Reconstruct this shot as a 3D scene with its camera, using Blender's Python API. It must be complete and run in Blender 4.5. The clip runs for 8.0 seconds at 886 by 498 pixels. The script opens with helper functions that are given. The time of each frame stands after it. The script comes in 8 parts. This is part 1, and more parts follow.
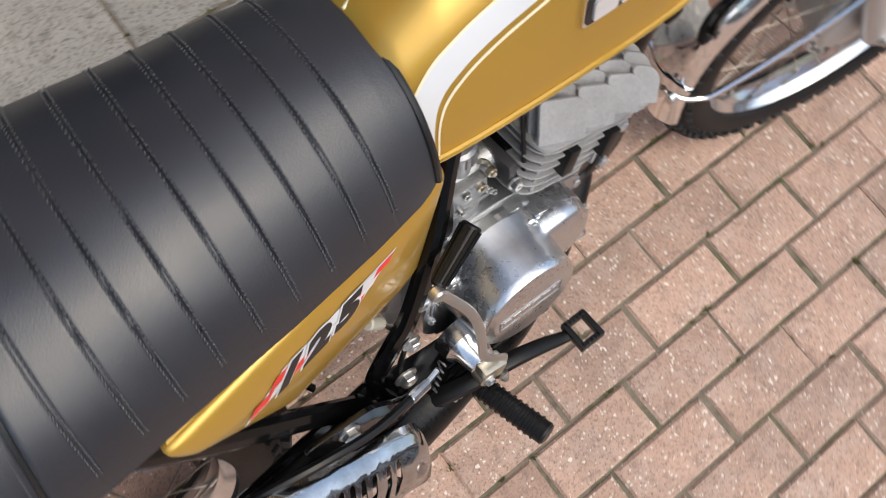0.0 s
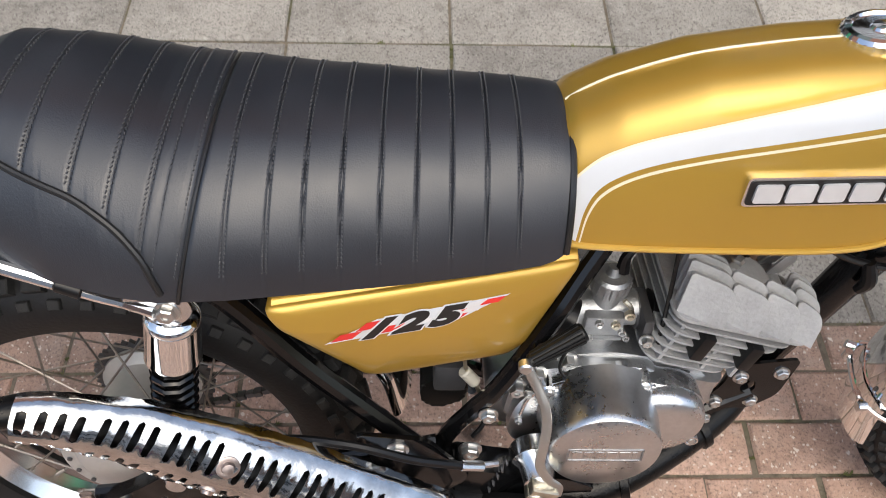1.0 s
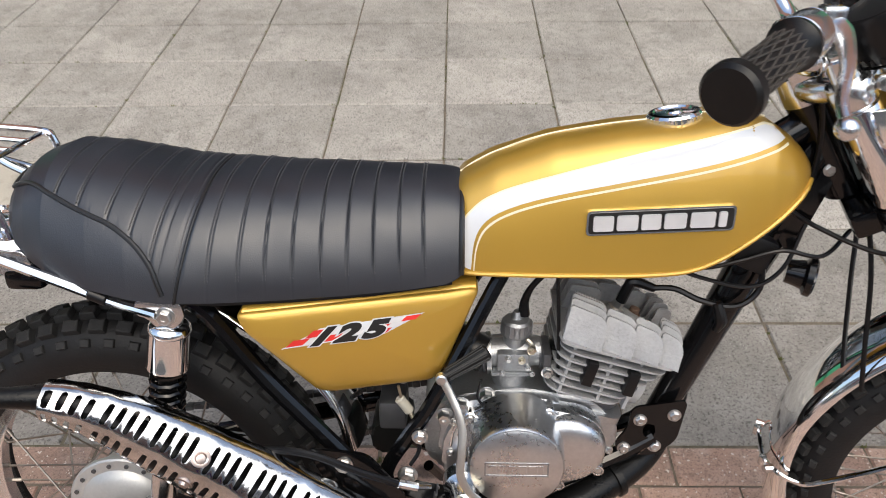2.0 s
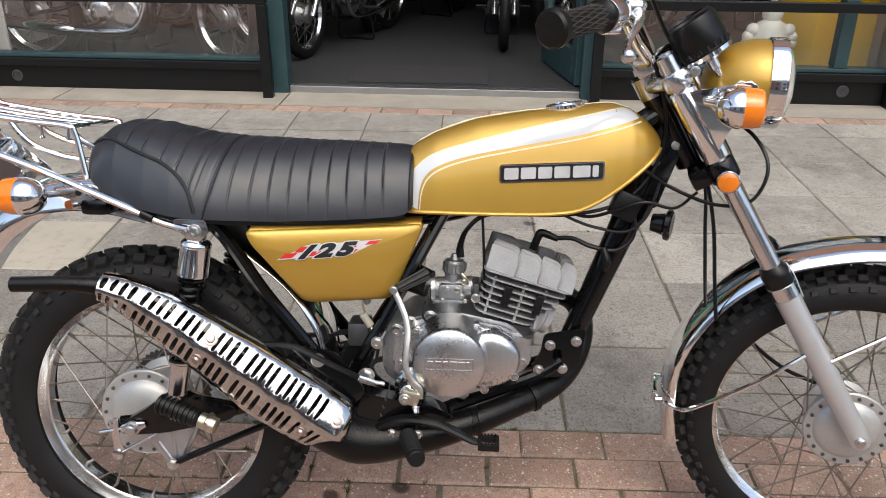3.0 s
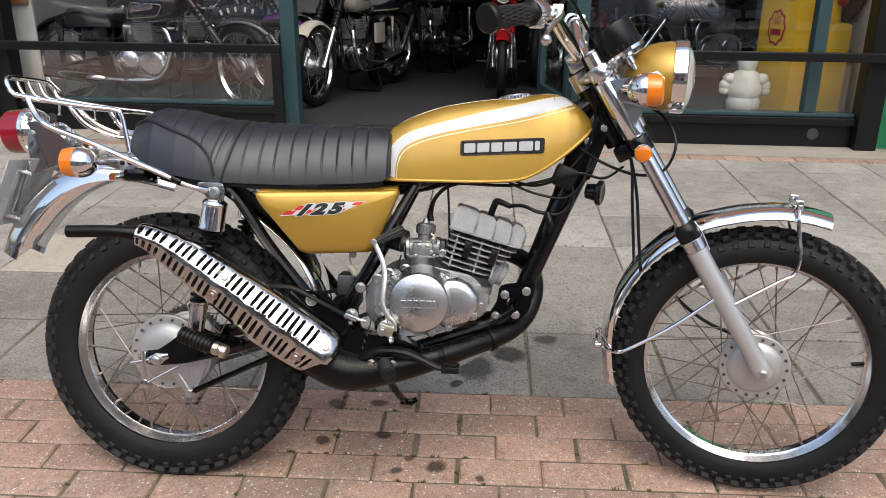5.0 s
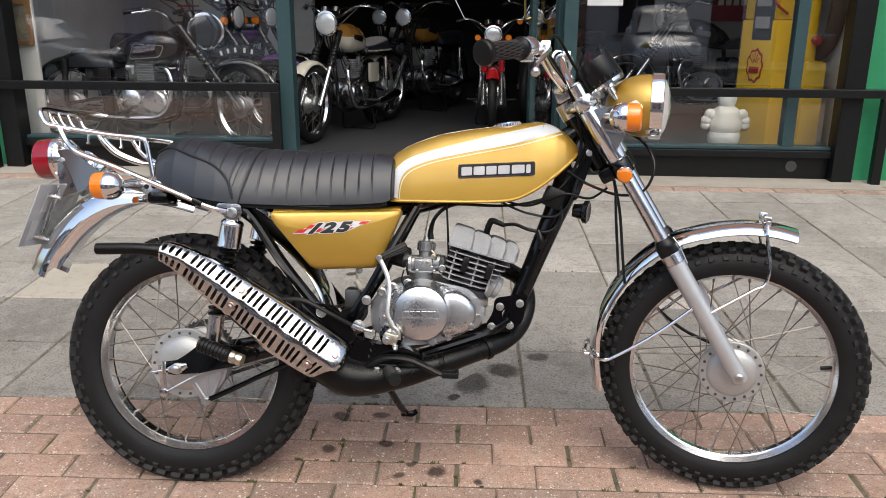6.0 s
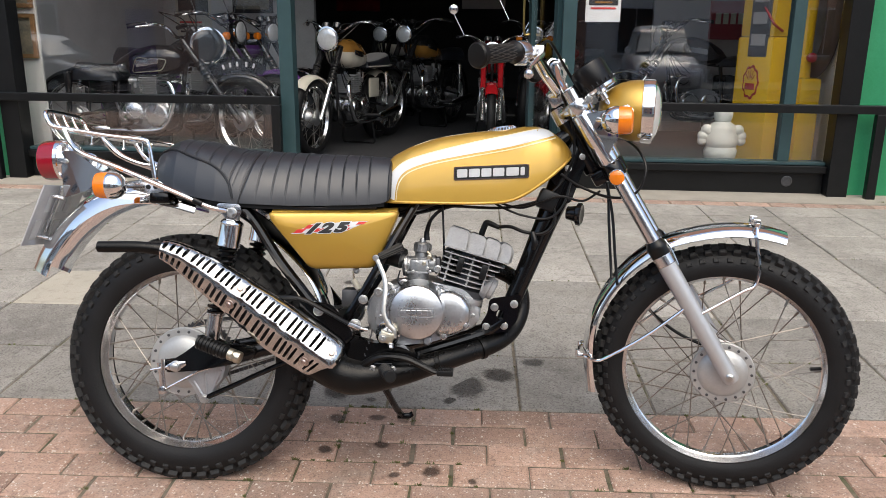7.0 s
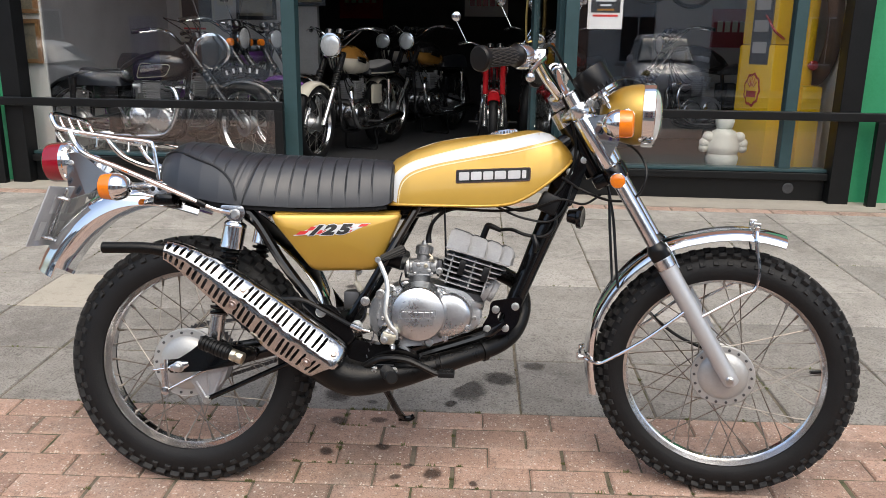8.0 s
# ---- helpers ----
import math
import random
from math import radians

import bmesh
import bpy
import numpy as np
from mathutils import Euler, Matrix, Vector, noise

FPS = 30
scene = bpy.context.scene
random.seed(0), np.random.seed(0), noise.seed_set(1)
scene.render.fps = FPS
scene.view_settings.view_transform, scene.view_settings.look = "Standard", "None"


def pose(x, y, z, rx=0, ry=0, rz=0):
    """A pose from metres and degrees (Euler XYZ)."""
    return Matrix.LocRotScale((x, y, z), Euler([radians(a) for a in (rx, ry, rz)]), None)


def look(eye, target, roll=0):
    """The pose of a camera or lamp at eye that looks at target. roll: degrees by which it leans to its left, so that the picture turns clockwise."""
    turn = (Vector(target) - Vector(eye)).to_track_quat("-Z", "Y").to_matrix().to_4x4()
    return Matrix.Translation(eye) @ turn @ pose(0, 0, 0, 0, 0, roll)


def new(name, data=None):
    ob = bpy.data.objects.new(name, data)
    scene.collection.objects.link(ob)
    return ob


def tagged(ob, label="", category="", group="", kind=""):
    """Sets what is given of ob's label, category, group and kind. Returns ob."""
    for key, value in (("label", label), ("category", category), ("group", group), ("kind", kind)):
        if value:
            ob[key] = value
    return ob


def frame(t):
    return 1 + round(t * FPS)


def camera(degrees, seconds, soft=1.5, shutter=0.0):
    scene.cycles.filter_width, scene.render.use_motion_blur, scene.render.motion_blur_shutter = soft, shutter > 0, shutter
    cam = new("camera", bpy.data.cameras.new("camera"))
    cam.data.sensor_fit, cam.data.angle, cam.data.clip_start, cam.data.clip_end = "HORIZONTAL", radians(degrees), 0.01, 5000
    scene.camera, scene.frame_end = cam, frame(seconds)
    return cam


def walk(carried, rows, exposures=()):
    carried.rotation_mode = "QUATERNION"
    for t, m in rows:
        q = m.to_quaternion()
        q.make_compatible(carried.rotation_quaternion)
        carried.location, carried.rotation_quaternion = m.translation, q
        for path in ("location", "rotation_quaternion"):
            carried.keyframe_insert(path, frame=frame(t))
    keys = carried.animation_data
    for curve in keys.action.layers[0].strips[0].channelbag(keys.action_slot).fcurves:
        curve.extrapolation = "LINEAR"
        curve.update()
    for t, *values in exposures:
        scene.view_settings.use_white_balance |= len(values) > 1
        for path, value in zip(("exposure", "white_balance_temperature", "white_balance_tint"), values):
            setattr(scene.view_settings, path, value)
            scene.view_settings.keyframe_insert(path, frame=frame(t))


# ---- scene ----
cam = camera(59.2, 8.0, soft=0.55, shutter=0.2)
PATH = [
    (0, (0.336, -0.205, 1.300), (0.815, 0.193, -0.496), 15.11),
    (0.5, (0.373, -0.341, 1.303), (0.548, 0.434, -0.423), 8.01),
    (1, (0.387, -0.459, 1.334), (0.422, 0.647, -0.211), 3.27),
    (1.5, (0.433, -0.607, 1.348), (0.433, 0.709, -0.022), -0.11),
    (1.7, (0.481, -0.682, 1.357), (0.427, 0.732, 0.088), -1.36),
    (2.8, (0.636, -1.228, 1.239), (0.505, 0.588, 0.411), 0.08),
    (3, (0.665, -1.304, 1.237), (0.538, 0.515, 0.416), 0.37),
    (3.5, (0.748, -1.411, 1.214), (0.597, 0.415, 0.413), 0.80),
    (4, (0.782, -1.504, 1.181), (0.608, 0.333, 0.412), 0.93),
    (4.5, (0.783, -1.580, 1.163), (0.609, 0.277, 0.442), 0.62),
    (6, (0.772, -1.826, 1.149), (0.631, 0.086, 0.578), 0.27),
    (6.5, (0.785, -1.853, 1.147), (0.647, 0.066, 0.602), 0.37),
    (7, (0.786, -1.870, 1.116), (0.644, 0.054, 0.592), 0.57),
    (7.5, (0.785, -1.880, 1.109), (0.639, 0.048, 0.594), 0.67),
    (8, (0.787, -1.885, 1.107), (0.640, 0.045, 0.601), 0.77),
]
walk(cam, [(t, look(eye, aim, roll)) for t, eye, aim, roll in PATH], exposures=[(0.0, 0.77, 6500, 6), (1.7, 0.84, 6500, 6), (2.8, 0.70, 6500, 6), (4.5, 0.62, 6500, 6), (6.0, 0.72, 6500, 6), (8.0, 0.76, 6500, 6)])

import collections

# ---- light ----
SLOPE = 2.2                       # the pavement falls towards the road
TILT = math.tan(radians(SLOPE))
world = bpy.data.worlds.new("sky")
scene.world = world
world.use_nodes = True
wn = world.node_tree.nodes
sky = wn.new("ShaderNodeTexSky")
sky.sky_type = "NISHITA"
sky.sun_disc = False
sky.sun_elevation, sky.sun_rotation = radians(58), radians(165)
sky.air_density, sky.dust_density = 1.0, 4.0
wn["Background"].inputs["Strength"].default_value = 0.15
world.node_tree.links.new(sky.outputs[0], wn["Background"].inputs["Color"])
sun = bpy.data.lights.new("sun", "SUN")
sun.energy, sun.angle, sun.color = 0.75, radians(80), (1.0, 0.95, 0.88)
sun_ob = new("sun", sun)
sun_ob.matrix_world = look((0.7, -3.1, 5.2), (0, 0, 0))     # bright high cloud over the road


# ---- materials ----
def mat(name, color, rough=0.5, metal=0.0, var=0.12, scale=8.0, bump=0.0, bscale=60.0, coat=0.0, rvar=0.1, color2=None, per=0.0, spec=0.5, stretch=(1, 1, 1)):
    """A surface with stains at one scale and grain at another; per: how far alike pieces differ."""
    m = bpy.data.materials.new(name)
    m.use_nodes = True
    nt = m.node_tree
    n, l = nt.nodes, nt.links
    b = n["Principled BSDF"]
    tc = n.new("ShaderNodeTexCoord")
    mp = n.new("ShaderNodeMapping")
    mp.inputs["Scale"].default_value = stretch
    l.new(tc.outputs["Object"], mp.inputs[0])
    big = n.new("ShaderNodeTexNoise")
    big.inputs["Scale"].default_value, big.inputs["Detail"].default_value, big.inputs["Roughness"].default_value = scale, 6, 0.6
    fine = n.new("ShaderNodeTexNoise")
    fine.inputs["Scale"].default_value, fine.inputs["Detail"].default_value = bscale, 4
    l.new(mp.outputs[0], big.inputs["Vector"])
    l.new(mp.outputs[0], fine.inputs["Vector"])
    add = n.new("ShaderNodeMath")
    add.operation = "MULTIPLY_ADD"
    l.new(fine.outputs[0], add.inputs[0])
    add.inputs[1].default_value = 0.45
    l.new(big.outputs[0], add.inputs[2])
    ramp = n.new("ShaderNodeMapRange")
    ramp.inputs[1].default_value, ramp.inputs[2].default_value = 0.42, 1.02
    l.new(add.outputs[0], ramp.inputs[0])
    mix = n.new("ShaderNodeMix")
    mix.data_type = "RGBA"
    c2 = color2 or tuple(min(1, c * (1 + var)) for c in color)
    c1 = color if color2 else tuple(c * (1 - var) for c in color)
    mix.inputs[6].default_value, mix.inputs[7].default_value = (*c1, 1), (*c2, 1)
    l.new(ramp.outputs[0], mix.inputs[0])
    out = mix.outputs[2]
    if per:
        info = n.new("ShaderNodeObjectInfo")
        hsv = n.new("ShaderNodeHueSaturation")
        val = n.new("ShaderNodeMapRange")
        val.inputs[3].default_value, val.inputs[4].default_value = 1 - per, 1 + per
        l.new(info.outputs["Random"], val.inputs[0])
        l.new(val.outputs[0], hsv.inputs["Value"])
        l.new(out, hsv.inputs["Color"])
        out = hsv.outputs[0]
    l.new(out, b.inputs["Base Color"])
    rr = n.new("ShaderNodeMapRange")
    rr.inputs[3].default_value, rr.inputs[4].default_value = max(0.02, rough * (1 - rvar)), min(1, rough * (1 + rvar))
    l.new(ramp.outputs[0], rr.inputs[0])
    l.new(rr.outputs[0], b.inputs["Roughness"])
    b.inputs["Metallic"].default_value = metal
    b.inputs["Coat Weight"].default_value = coat
    b.inputs["Coat Roughness"].default_value = 0.04
    b.inputs["Specular IOR Level"].default_value = spec
    if bump:
        bp = n.new("ShaderNodeBump")
        bp.inputs["Strength"].default_value = bump
        bp.inputs["Distance"].default_value = 0.002
        l.new(fine.outputs[0], bp.inputs["Height"])
        l.new(bp.outputs[0], b.inputs["Normal"])
    return m


def pane_material(name, tint=(1, 1, 1), facing=0.05):
    """Clear sheet glass: a share of mirror that grows towards grazing angles, alike from both sides."""
    m = bpy.data.materials.new(name)
    m.use_nodes = True
    n, l = m.node_tree.nodes, m.node_tree.links
    n.remove(n["Principled BSDF"])
    tr, gl, lw, mx = (n.new("ShaderNode" + k) for k in ("BsdfTransparent", "BsdfGlossy", "LayerWeight", "MixShader"))
    tr.inputs[0].default_value = (*tint, 1)
    gl.inputs["Roughness"].default_value = 0.0
    lw.inputs["Blend"].default_value = 0.5
    pw, ma = n.new("ShaderNodeMath"), n.new("ShaderNodeMath")
    pw.operation, ma.operation = "POWER", "MULTIPLY_ADD"
    pw.inputs[1].default_value = 5.0
    ma.inputs[1].default_value, ma.inputs[2].default_value = 1 - facing, facing
    l.new(lw.outputs["Facing"], pw.inputs[0])
    l.new(pw.outputs[0], ma.inputs[0])
    l.new(ma.outputs[0], mx.inputs[0])
    l.new(tr.outputs[0], mx.inputs[1])
    l.new(gl.outputs[0], mx.inputs[2])
    l.new(mx.outputs[0], n["Material Output"].inputs[0])
    return m


def speckle(m, color, scale, level, mixing=0.9, big=0.34):
    """Scattered chips of uneven size and shape over a finished material."""
    n, l = m.node_tree.nodes, m.node_tree.links
    b = n["Principled BSDF"]
    src = b.inputs["Base Color"].links[0].from_socket
    geo = n.new("ShaderNodeNewGeometry")
    wob = n.new("ShaderNodeTexNoise")
    wob.inputs["Scale"].default_value, wob.inputs["Detail"].default_value = scale * 1.7, 2
    l.new(geo.outputs["Position"], wob.inputs["Vector"])
    shift = n.new("ShaderNodeVectorMath")
    shift.operation = "MULTIPLY_ADD"
    shift.inputs[1].default_value = (0.9 / scale,) * 3
    l.new(wob.outputs["Color"], shift.inputs[0])
    l.new(geo.outputs["Position"], shift.inputs[2])
    v = n.new("ShaderNodeTexVoronoi")
    v.inputs["Scale"].default_value = scale
    l.new(shift.outputs[0], v.inputs["Vector"])
    sep = n.new("ShaderNodeSeparateColor")
    l.new(v.outputs["Color"], sep.inputs[0])
    pick = n.new("ShaderNodeMath")
    pick.operation = "GREATER_THAN"
    pick.inputs[1].default_value = level
    l.new(sep.outputs[0], pick.inputs[0])
    less = n.new("ShaderNodeMath")
    less.operation = "MULTIPLY_ADD"
    less.inputs[1].default_value = -big
    l.new(sep.outputs[1], less.inputs[0])
    l.new(v.outputs["Distance"], less.inputs[2])
    near = n.new("ShaderNodeMapRange")
    near.inputs[1].default_value, near.inputs[2].default_value, near.inputs[3].default_value, near.inputs[4].default_value = 0.04, 0.14, mixing, 0
    l.new(less.outputs[0], near.inputs[0])
    mul = n.new("ShaderNodeMath")
    mul.operation = "MULTIPLY"
    l.new(pick.outputs[0], mul.inputs[0])
    l.new(near.outputs[0], mul.inputs[1])
    mix = n.new("ShaderNodeMix")
    mix.data_type = "RGBA"
    mix.inputs[7].default_value = (*color, 1)
    l.new(mul.outputs[0], mix.inputs[0])
    l.new(src, mix.inputs[6])
    l.new(mix.outputs[2], b.inputs["Base Color"])
    return m


def stain(m, color, scale, lo, hi, mixing=0.8, detail=8):
    """Patches of dirt, moss or wear that run on from piece to piece."""
    n, l = m.node_tree.nodes, m.node_tree.links
    b = n["Principled BSDF"]
    src = b.inputs["Base Color"].links[0].from_socket
    geo = n.new("ShaderNodeNewGeometry")
    no = n.new("ShaderNodeTexNoise")
    no.inputs["Scale"].default_value, no.inputs["Detail"].default_value, no.inputs["Roughness"].default_value = scale, detail, 0.66
    l.new(geo.outputs["Position"], no.inputs["Vector"])
    rg = n.new("ShaderNodeMapRange")
    rg.inputs[1].default_value, rg.inputs[2].default_value, rg.inputs[3].default_value, rg.inputs[4].default_value = lo, hi, 0, mixing
    l.new(no.outputs[0], rg.inputs[0])
    mix = n.new("ShaderNodeMix")
    mix.data_type = "RGBA"
    mix.inputs[7].default_value = (*color, 1)
    l.new(rg.outputs[0], mix.inputs[0])
    l.new(src, mix.inputs[6])
    l.new(mix.outputs[2], b.inputs["Base Color"])
    return m


def spill(name, color, rough, strong):
    """A soaked-in spot with a ragged edge, about its object's own middle."""
    m = bpy.data.materials.new(name)
    m.use_nodes = True
    n, l = m.node_tree.nodes, m.node_tree.links
    b = n["Principled BSDF"]
    b.inputs["Base Color"].default_value = (*color, 1)
    b.inputs["Roughness"].default_value = rough
    tc, geo = n.new("ShaderNodeTexCoord"), n.new("ShaderNodeNewGeometry")
    ln = n.new("ShaderNodeVectorMath")
    ln.operation = "LENGTH"
    l.new(tc.outputs["Object"], ln.inputs[0])
    no = n.new("ShaderNodeTexNoise")
    no.inputs["Scale"].default_value, no.inputs["Detail"].default_value, no.inputs["Roughness"].default_value = 38, 7, 0.65
    l.new(geo.outputs["Position"], no.inputs["Vector"])
    ad = n.new("ShaderNodeMath")
    ad.operation = "MULTIPLY_ADD"
    ad.inputs[1].default_value = 0.75
    l.new(no.outputs[0], ad.inputs[0])
    l.new(ln.outputs["Value"], ad.inputs[2])
    rg = n.new("ShaderNodeMapRange")
    rg.inputs[1].default_value, rg.inputs[2].default_value, rg.inputs[3].default_value, rg.inputs[4].default_value = 0.85, 1.15, strong, 0
    l.new(ad.outputs[0], rg.inputs[0])
    l.new(rg.outputs[0], b.inputs["Alpha"])
    return m


GOLD = mat("gold paint", (0.475, 0.290, 0.045), 0.39, 0.52, 0.05, 4, coat=0.5, bump=0.04, bscale=1400)
WHITE_PAINT = mat("white paint", (0.61, 0.63, 0.65), 0.3, 0, 0.03, 5, coat=0.8)
CREAM_LINE = mat("cream pinstripe", (0.76, 0.69, 0.48), 0.35, 0, 0.04, 9, coat=0.5)
VINYL = mat("black seat vinyl", (0.0125, 0.0150, 0.0210), 0.44, 0, 0.30, 5, bump=0.13, bscale=620, rvar=0.35, spec=0.80)
PIPING = mat("seat piping", (0.012, 0.012, 0.012), 0.35)
THREAD = mat("grey stitching", (0.055, 0.056, 0.06), 0.7, bump=0.4, bscale=900)
CHROME = mat("chrome", (0.86, 0.87, 0.88), 0.07, 1.0, 0.04, 12, rvar=0.5)
# Mottled grey puts broken, darker reflections into the guard's colour.
GUARD_CHROME = mat("mottled guard chrome", (0.52, 0.52, 0.515), 0.11, 1.0, 0.34, 30, bump=0.55, bscale=28, rvar=0.6)
DULL_CHROME = mat("dull chrome", (0.66, 0.67, 0.68), 0.2, 1.0, 0.1, 14, rvar=0.35)
ALLOY = mat("cast aluminium", (0.50, 0.51, 0.52), 0.42, 1.0, 0.16, 18, bump=0.35, bscale=260)
RIM_CHROME = mat("aged rim chrome", (0.84, 0.845, 0.85), 0.18, 1.0, 0.14, 10, rvar=0.4)
POLISHED = mat("polished aluminium", (0.74, 0.745, 0.75), 0.25, 1.0, 0.14, 9, rvar=0.4, bump=0.05, bscale=160)
BRUSHED = mat("brushed aluminium", (0.62, 0.632, 0.645), 0.29, 1.0, 0.16, 9, rvar=0.25, bump=0.05, bscale=160)
CARB_ALLOY = mat("dull zinc casting", (0.34, 0.35, 0.36), 0.45, 0.9, 0.2, 40, bump=0.35, bscale=300)
FIN_ALLOY = mat("weathered fin alloy", (0.315, 0.317, 0.32), 0.60, 0.25, 0.22, 20, bump=0.5, bscale=240)
SILVER_PAINT = mat("silver fork paint", (0.52, 0.53, 0.54), 0.42, 0.55, 0.06, 10, coat=0.3)
BLACK_PAINT = mat("black frame paint", (0.003, 0.003, 0.0033), 0.12, 0, 0.3, 10, spec=0.4)
BLACK_SATIN = mat("satin black", (0.005, 0.005, 0.005), 0.40, 0, 0.3, 12, bump=0.1, bscale=200, spec=0.3)
BLACK_PLASTIC = mat("black plastic", (0.005, 0.005, 0.0055), 0.34, 0, 0.2, 10, spec=0.32)
EXHAUST_BLACK = mat("matt black exhaust paint", (0.004, 0.004, 0.004), 0.32, 0, 0.4, 16, bump=0.25, bscale=220, rvar=0.3, spec=0.22)
# Tyre rubber darker than its blocks: the gaps' shade is in the colour.
RUBBER = mat("tyre rubber", (0.008, 0.008, 0.0085), 0.55, 0, 0.35, 14, bump=0.3, bscale=200, spec=0.28)
TREAD = mat("tread rubber", (0.021, 0.021, 0.021), 0.64, 0, 0.35, 30, bump=0.3, bscale=220, spec=0.25)
SPOKE = mat("dull spoke steel", (0.30, 0.27, 0.24), 0.45, 1.0, 0.2, 30)
GOLD_PLATE = mat("yellowed zinc", (0.60, 0.55, 0.44), 0.35, 1.0, 0.15, 30)
STEEL = mat("bolt steel", (0.55, 0.55, 0.54), 0.33, 1.0, 0.15, 40)
DARK_METAL = mat("dark grey metal", (0.10, 0.10, 0.105), 0.45, 0.7, 0.2, 20)
AMBER = mat("amber lens", (0.85, 0.22, 0.01), 0.12, 0, 0.06, 30, coat=0.6)
RED_LENS = mat("red lens", (0.27, 0.006, 0.018), 0.12, 0, 0.06, 20, coat=0.6)
LENS = mat("clear lamp glass", (0.78, 0.80, 0.80), 0.12, 0.4, 0.1, 60, coat=1.0)
DECAL_RED = mat("red decal", (0.62, 0.03, 0.025), 0.35)
DECAL_BLACK = mat("black decal", (0.012, 0.012, 0.012), 0.35)
DECAL_SILVER = mat("silver decal", (0.66, 0.66, 0.66), 0.35, 0.3)
BRICK = mat("red paving brick", (0.338, 0.214, 0.158), 0.88, 0, 0.2, 7, bump=0.9, bscale=170, color2=(0.475, 0.325, 0.254), per=0.19)
stain(BRICK, (0.17, 0.135, 0.11), 3.6, 0.50, 0.74, 0.7)
stain(BRICK, (0.46, 0.37, 0.31), 14, 0.50, 0.70, 0.5)
stain(BRICK, (0.15, 0.105, 0.085), 45, 0.52, 0.70, 0.5, 4)
stain(BRICK, (0.10, 0.075, 0.06), 210, 0.50, 0.70, 0.7, 3)
speckle(BRICK, (0.62, 0.55, 0.47), 150, 0.72, 0.85)
speckle(BRICK, (0.70, 0.64, 0.56), 75, 0.86, 0.8, 0.22)
def slab_material(name, k):
    """Concrete flag at the tone k, with stains of several sizes."""
    f = lambda *c: tuple(q * k for q in c)
    m = mat(name, f(0.262, 0.246, 0.213), 0.9, 0, 0.2, 3.2, bump=0.8, bscale=150, color2=f(0.405, 0.378, 0.34), per=0.12)
    stain(m, f(0.17, 0.155, 0.138), 2.3, 0.47, 0.72, 0.8)
    stain(m, f(0.44, 0.415, 0.375), 7.5, 0.50, 0.68, 0.5)
    stain(m, f(0.14, 0.128, 0.112), 24, 0.52, 0.68, 0.5)
    stain(m, f(0.44, 0.41, 0.37), 70, 0.54, 0.70, 0.4, 4)
    stain(m, f(0.085, 0.078, 0.068), 150, 0.50, 0.68, 0.75, 3)
    speckle(m, f(0.50, 0.47, 0.43), 170, 0.84, 0.5)
    return m


# Three slab tones; the rows nearest the bricks take the darkest.
SLAB = slab_material("concrete paving slab", 1.05)
MID_SLAB = slab_material("mid-tone paving slab", 0.92)
DARK_SLAB = slab_material("darkest paving slab", 0.82)
PALE_SLAB = mat("newer pale paving slab", (0.36, 0.33, 0.27), 0.9, 0, 0.15, 3.2, bump=0.8, bscale=150, color2=(0.46, 0.42, 0.35))
stain(PALE_SLAB, (0.25, 0.22, 0.18), 24, 0.52, 0.68, 0.5)
JOINT = mat("sandy joint", (0.10, 0.083, 0.060), 0.95, 0, 0.35, 22, bump=0.8, bscale=120, color2=(0.21, 0.175, 0.13))
stain(JOINT, (0.055, 0.075, 0.018), 5.0, 0.50, 0.66, 0.75)
stain(JOINT, (0.04, 0.035, 0.028), 40, 0.50, 0.70, 0.7)
MOSS = mat("joint moss", (0.07, 0.080, 0.026), 0.9, 0, 0.4, 60, color2=(0.16, 0.165, 0.055))
OIL = spill("dark oil stain", (0.026, 0.021, 0.018), 0.6, 0.58)
OLD_OIL = spill("faded oil stain", (0.05, 0.045, 0.04), 0.8, 0.55)
CONCRETE = mat("pale concrete", (0.33, 0.30, 0.25), 0.9, 0, 0.2, 6, bump=0.5, bscale=120)
ASPHALT = mat("asphalt", (0.045, 0.045, 0.046), 0.9, 0, 0.25, 4, bump=0.7, bscale=90)
TEAL = mat("dark teal frame paint", (0.028, 0.062, 0.068), 0.4, 0, 0.15, 8, bump=0.1, bscale=90)
BLACK_RAIL = mat("black rail paint", (0.006, 0.0065, 0.007), 0.36, 0, 0.3, 9, bump=0.15, bscale=90, spec=0.32)
DRUM = mat("pale drum alloy", (0.46, 0.46, 0.45), 0.42, 0.55, 0.1, 14, bump=0.1, bscale=200)
GREEN = mat("green painted wall", (0.02, 0.21, 0.085), 0.4, 0, 0.18, 5, bump=0.3, bscale=60, color2=(0.04, 0.28, 0.13))
SHOP_FLOOR = mat("grey shop carpet", (0.026, 0.0265, 0.029), 0.95, 0, 0.2, 12, bump=0.6, bscale=300)
MAT_RUBBER = mat("door mat", (0.03, 0.03, 0.031), 0.9, 0, 0.2, 30, bump=0.8, bscale=300)
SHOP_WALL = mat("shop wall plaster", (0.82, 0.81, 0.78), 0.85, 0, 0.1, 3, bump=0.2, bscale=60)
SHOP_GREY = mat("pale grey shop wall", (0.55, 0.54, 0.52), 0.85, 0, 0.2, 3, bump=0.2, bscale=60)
# The shop's dim depth is put into this wall and ceiling colour.
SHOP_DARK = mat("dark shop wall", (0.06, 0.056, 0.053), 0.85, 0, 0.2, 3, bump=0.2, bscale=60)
PANE = pane_material("window glass", facing=0.095)


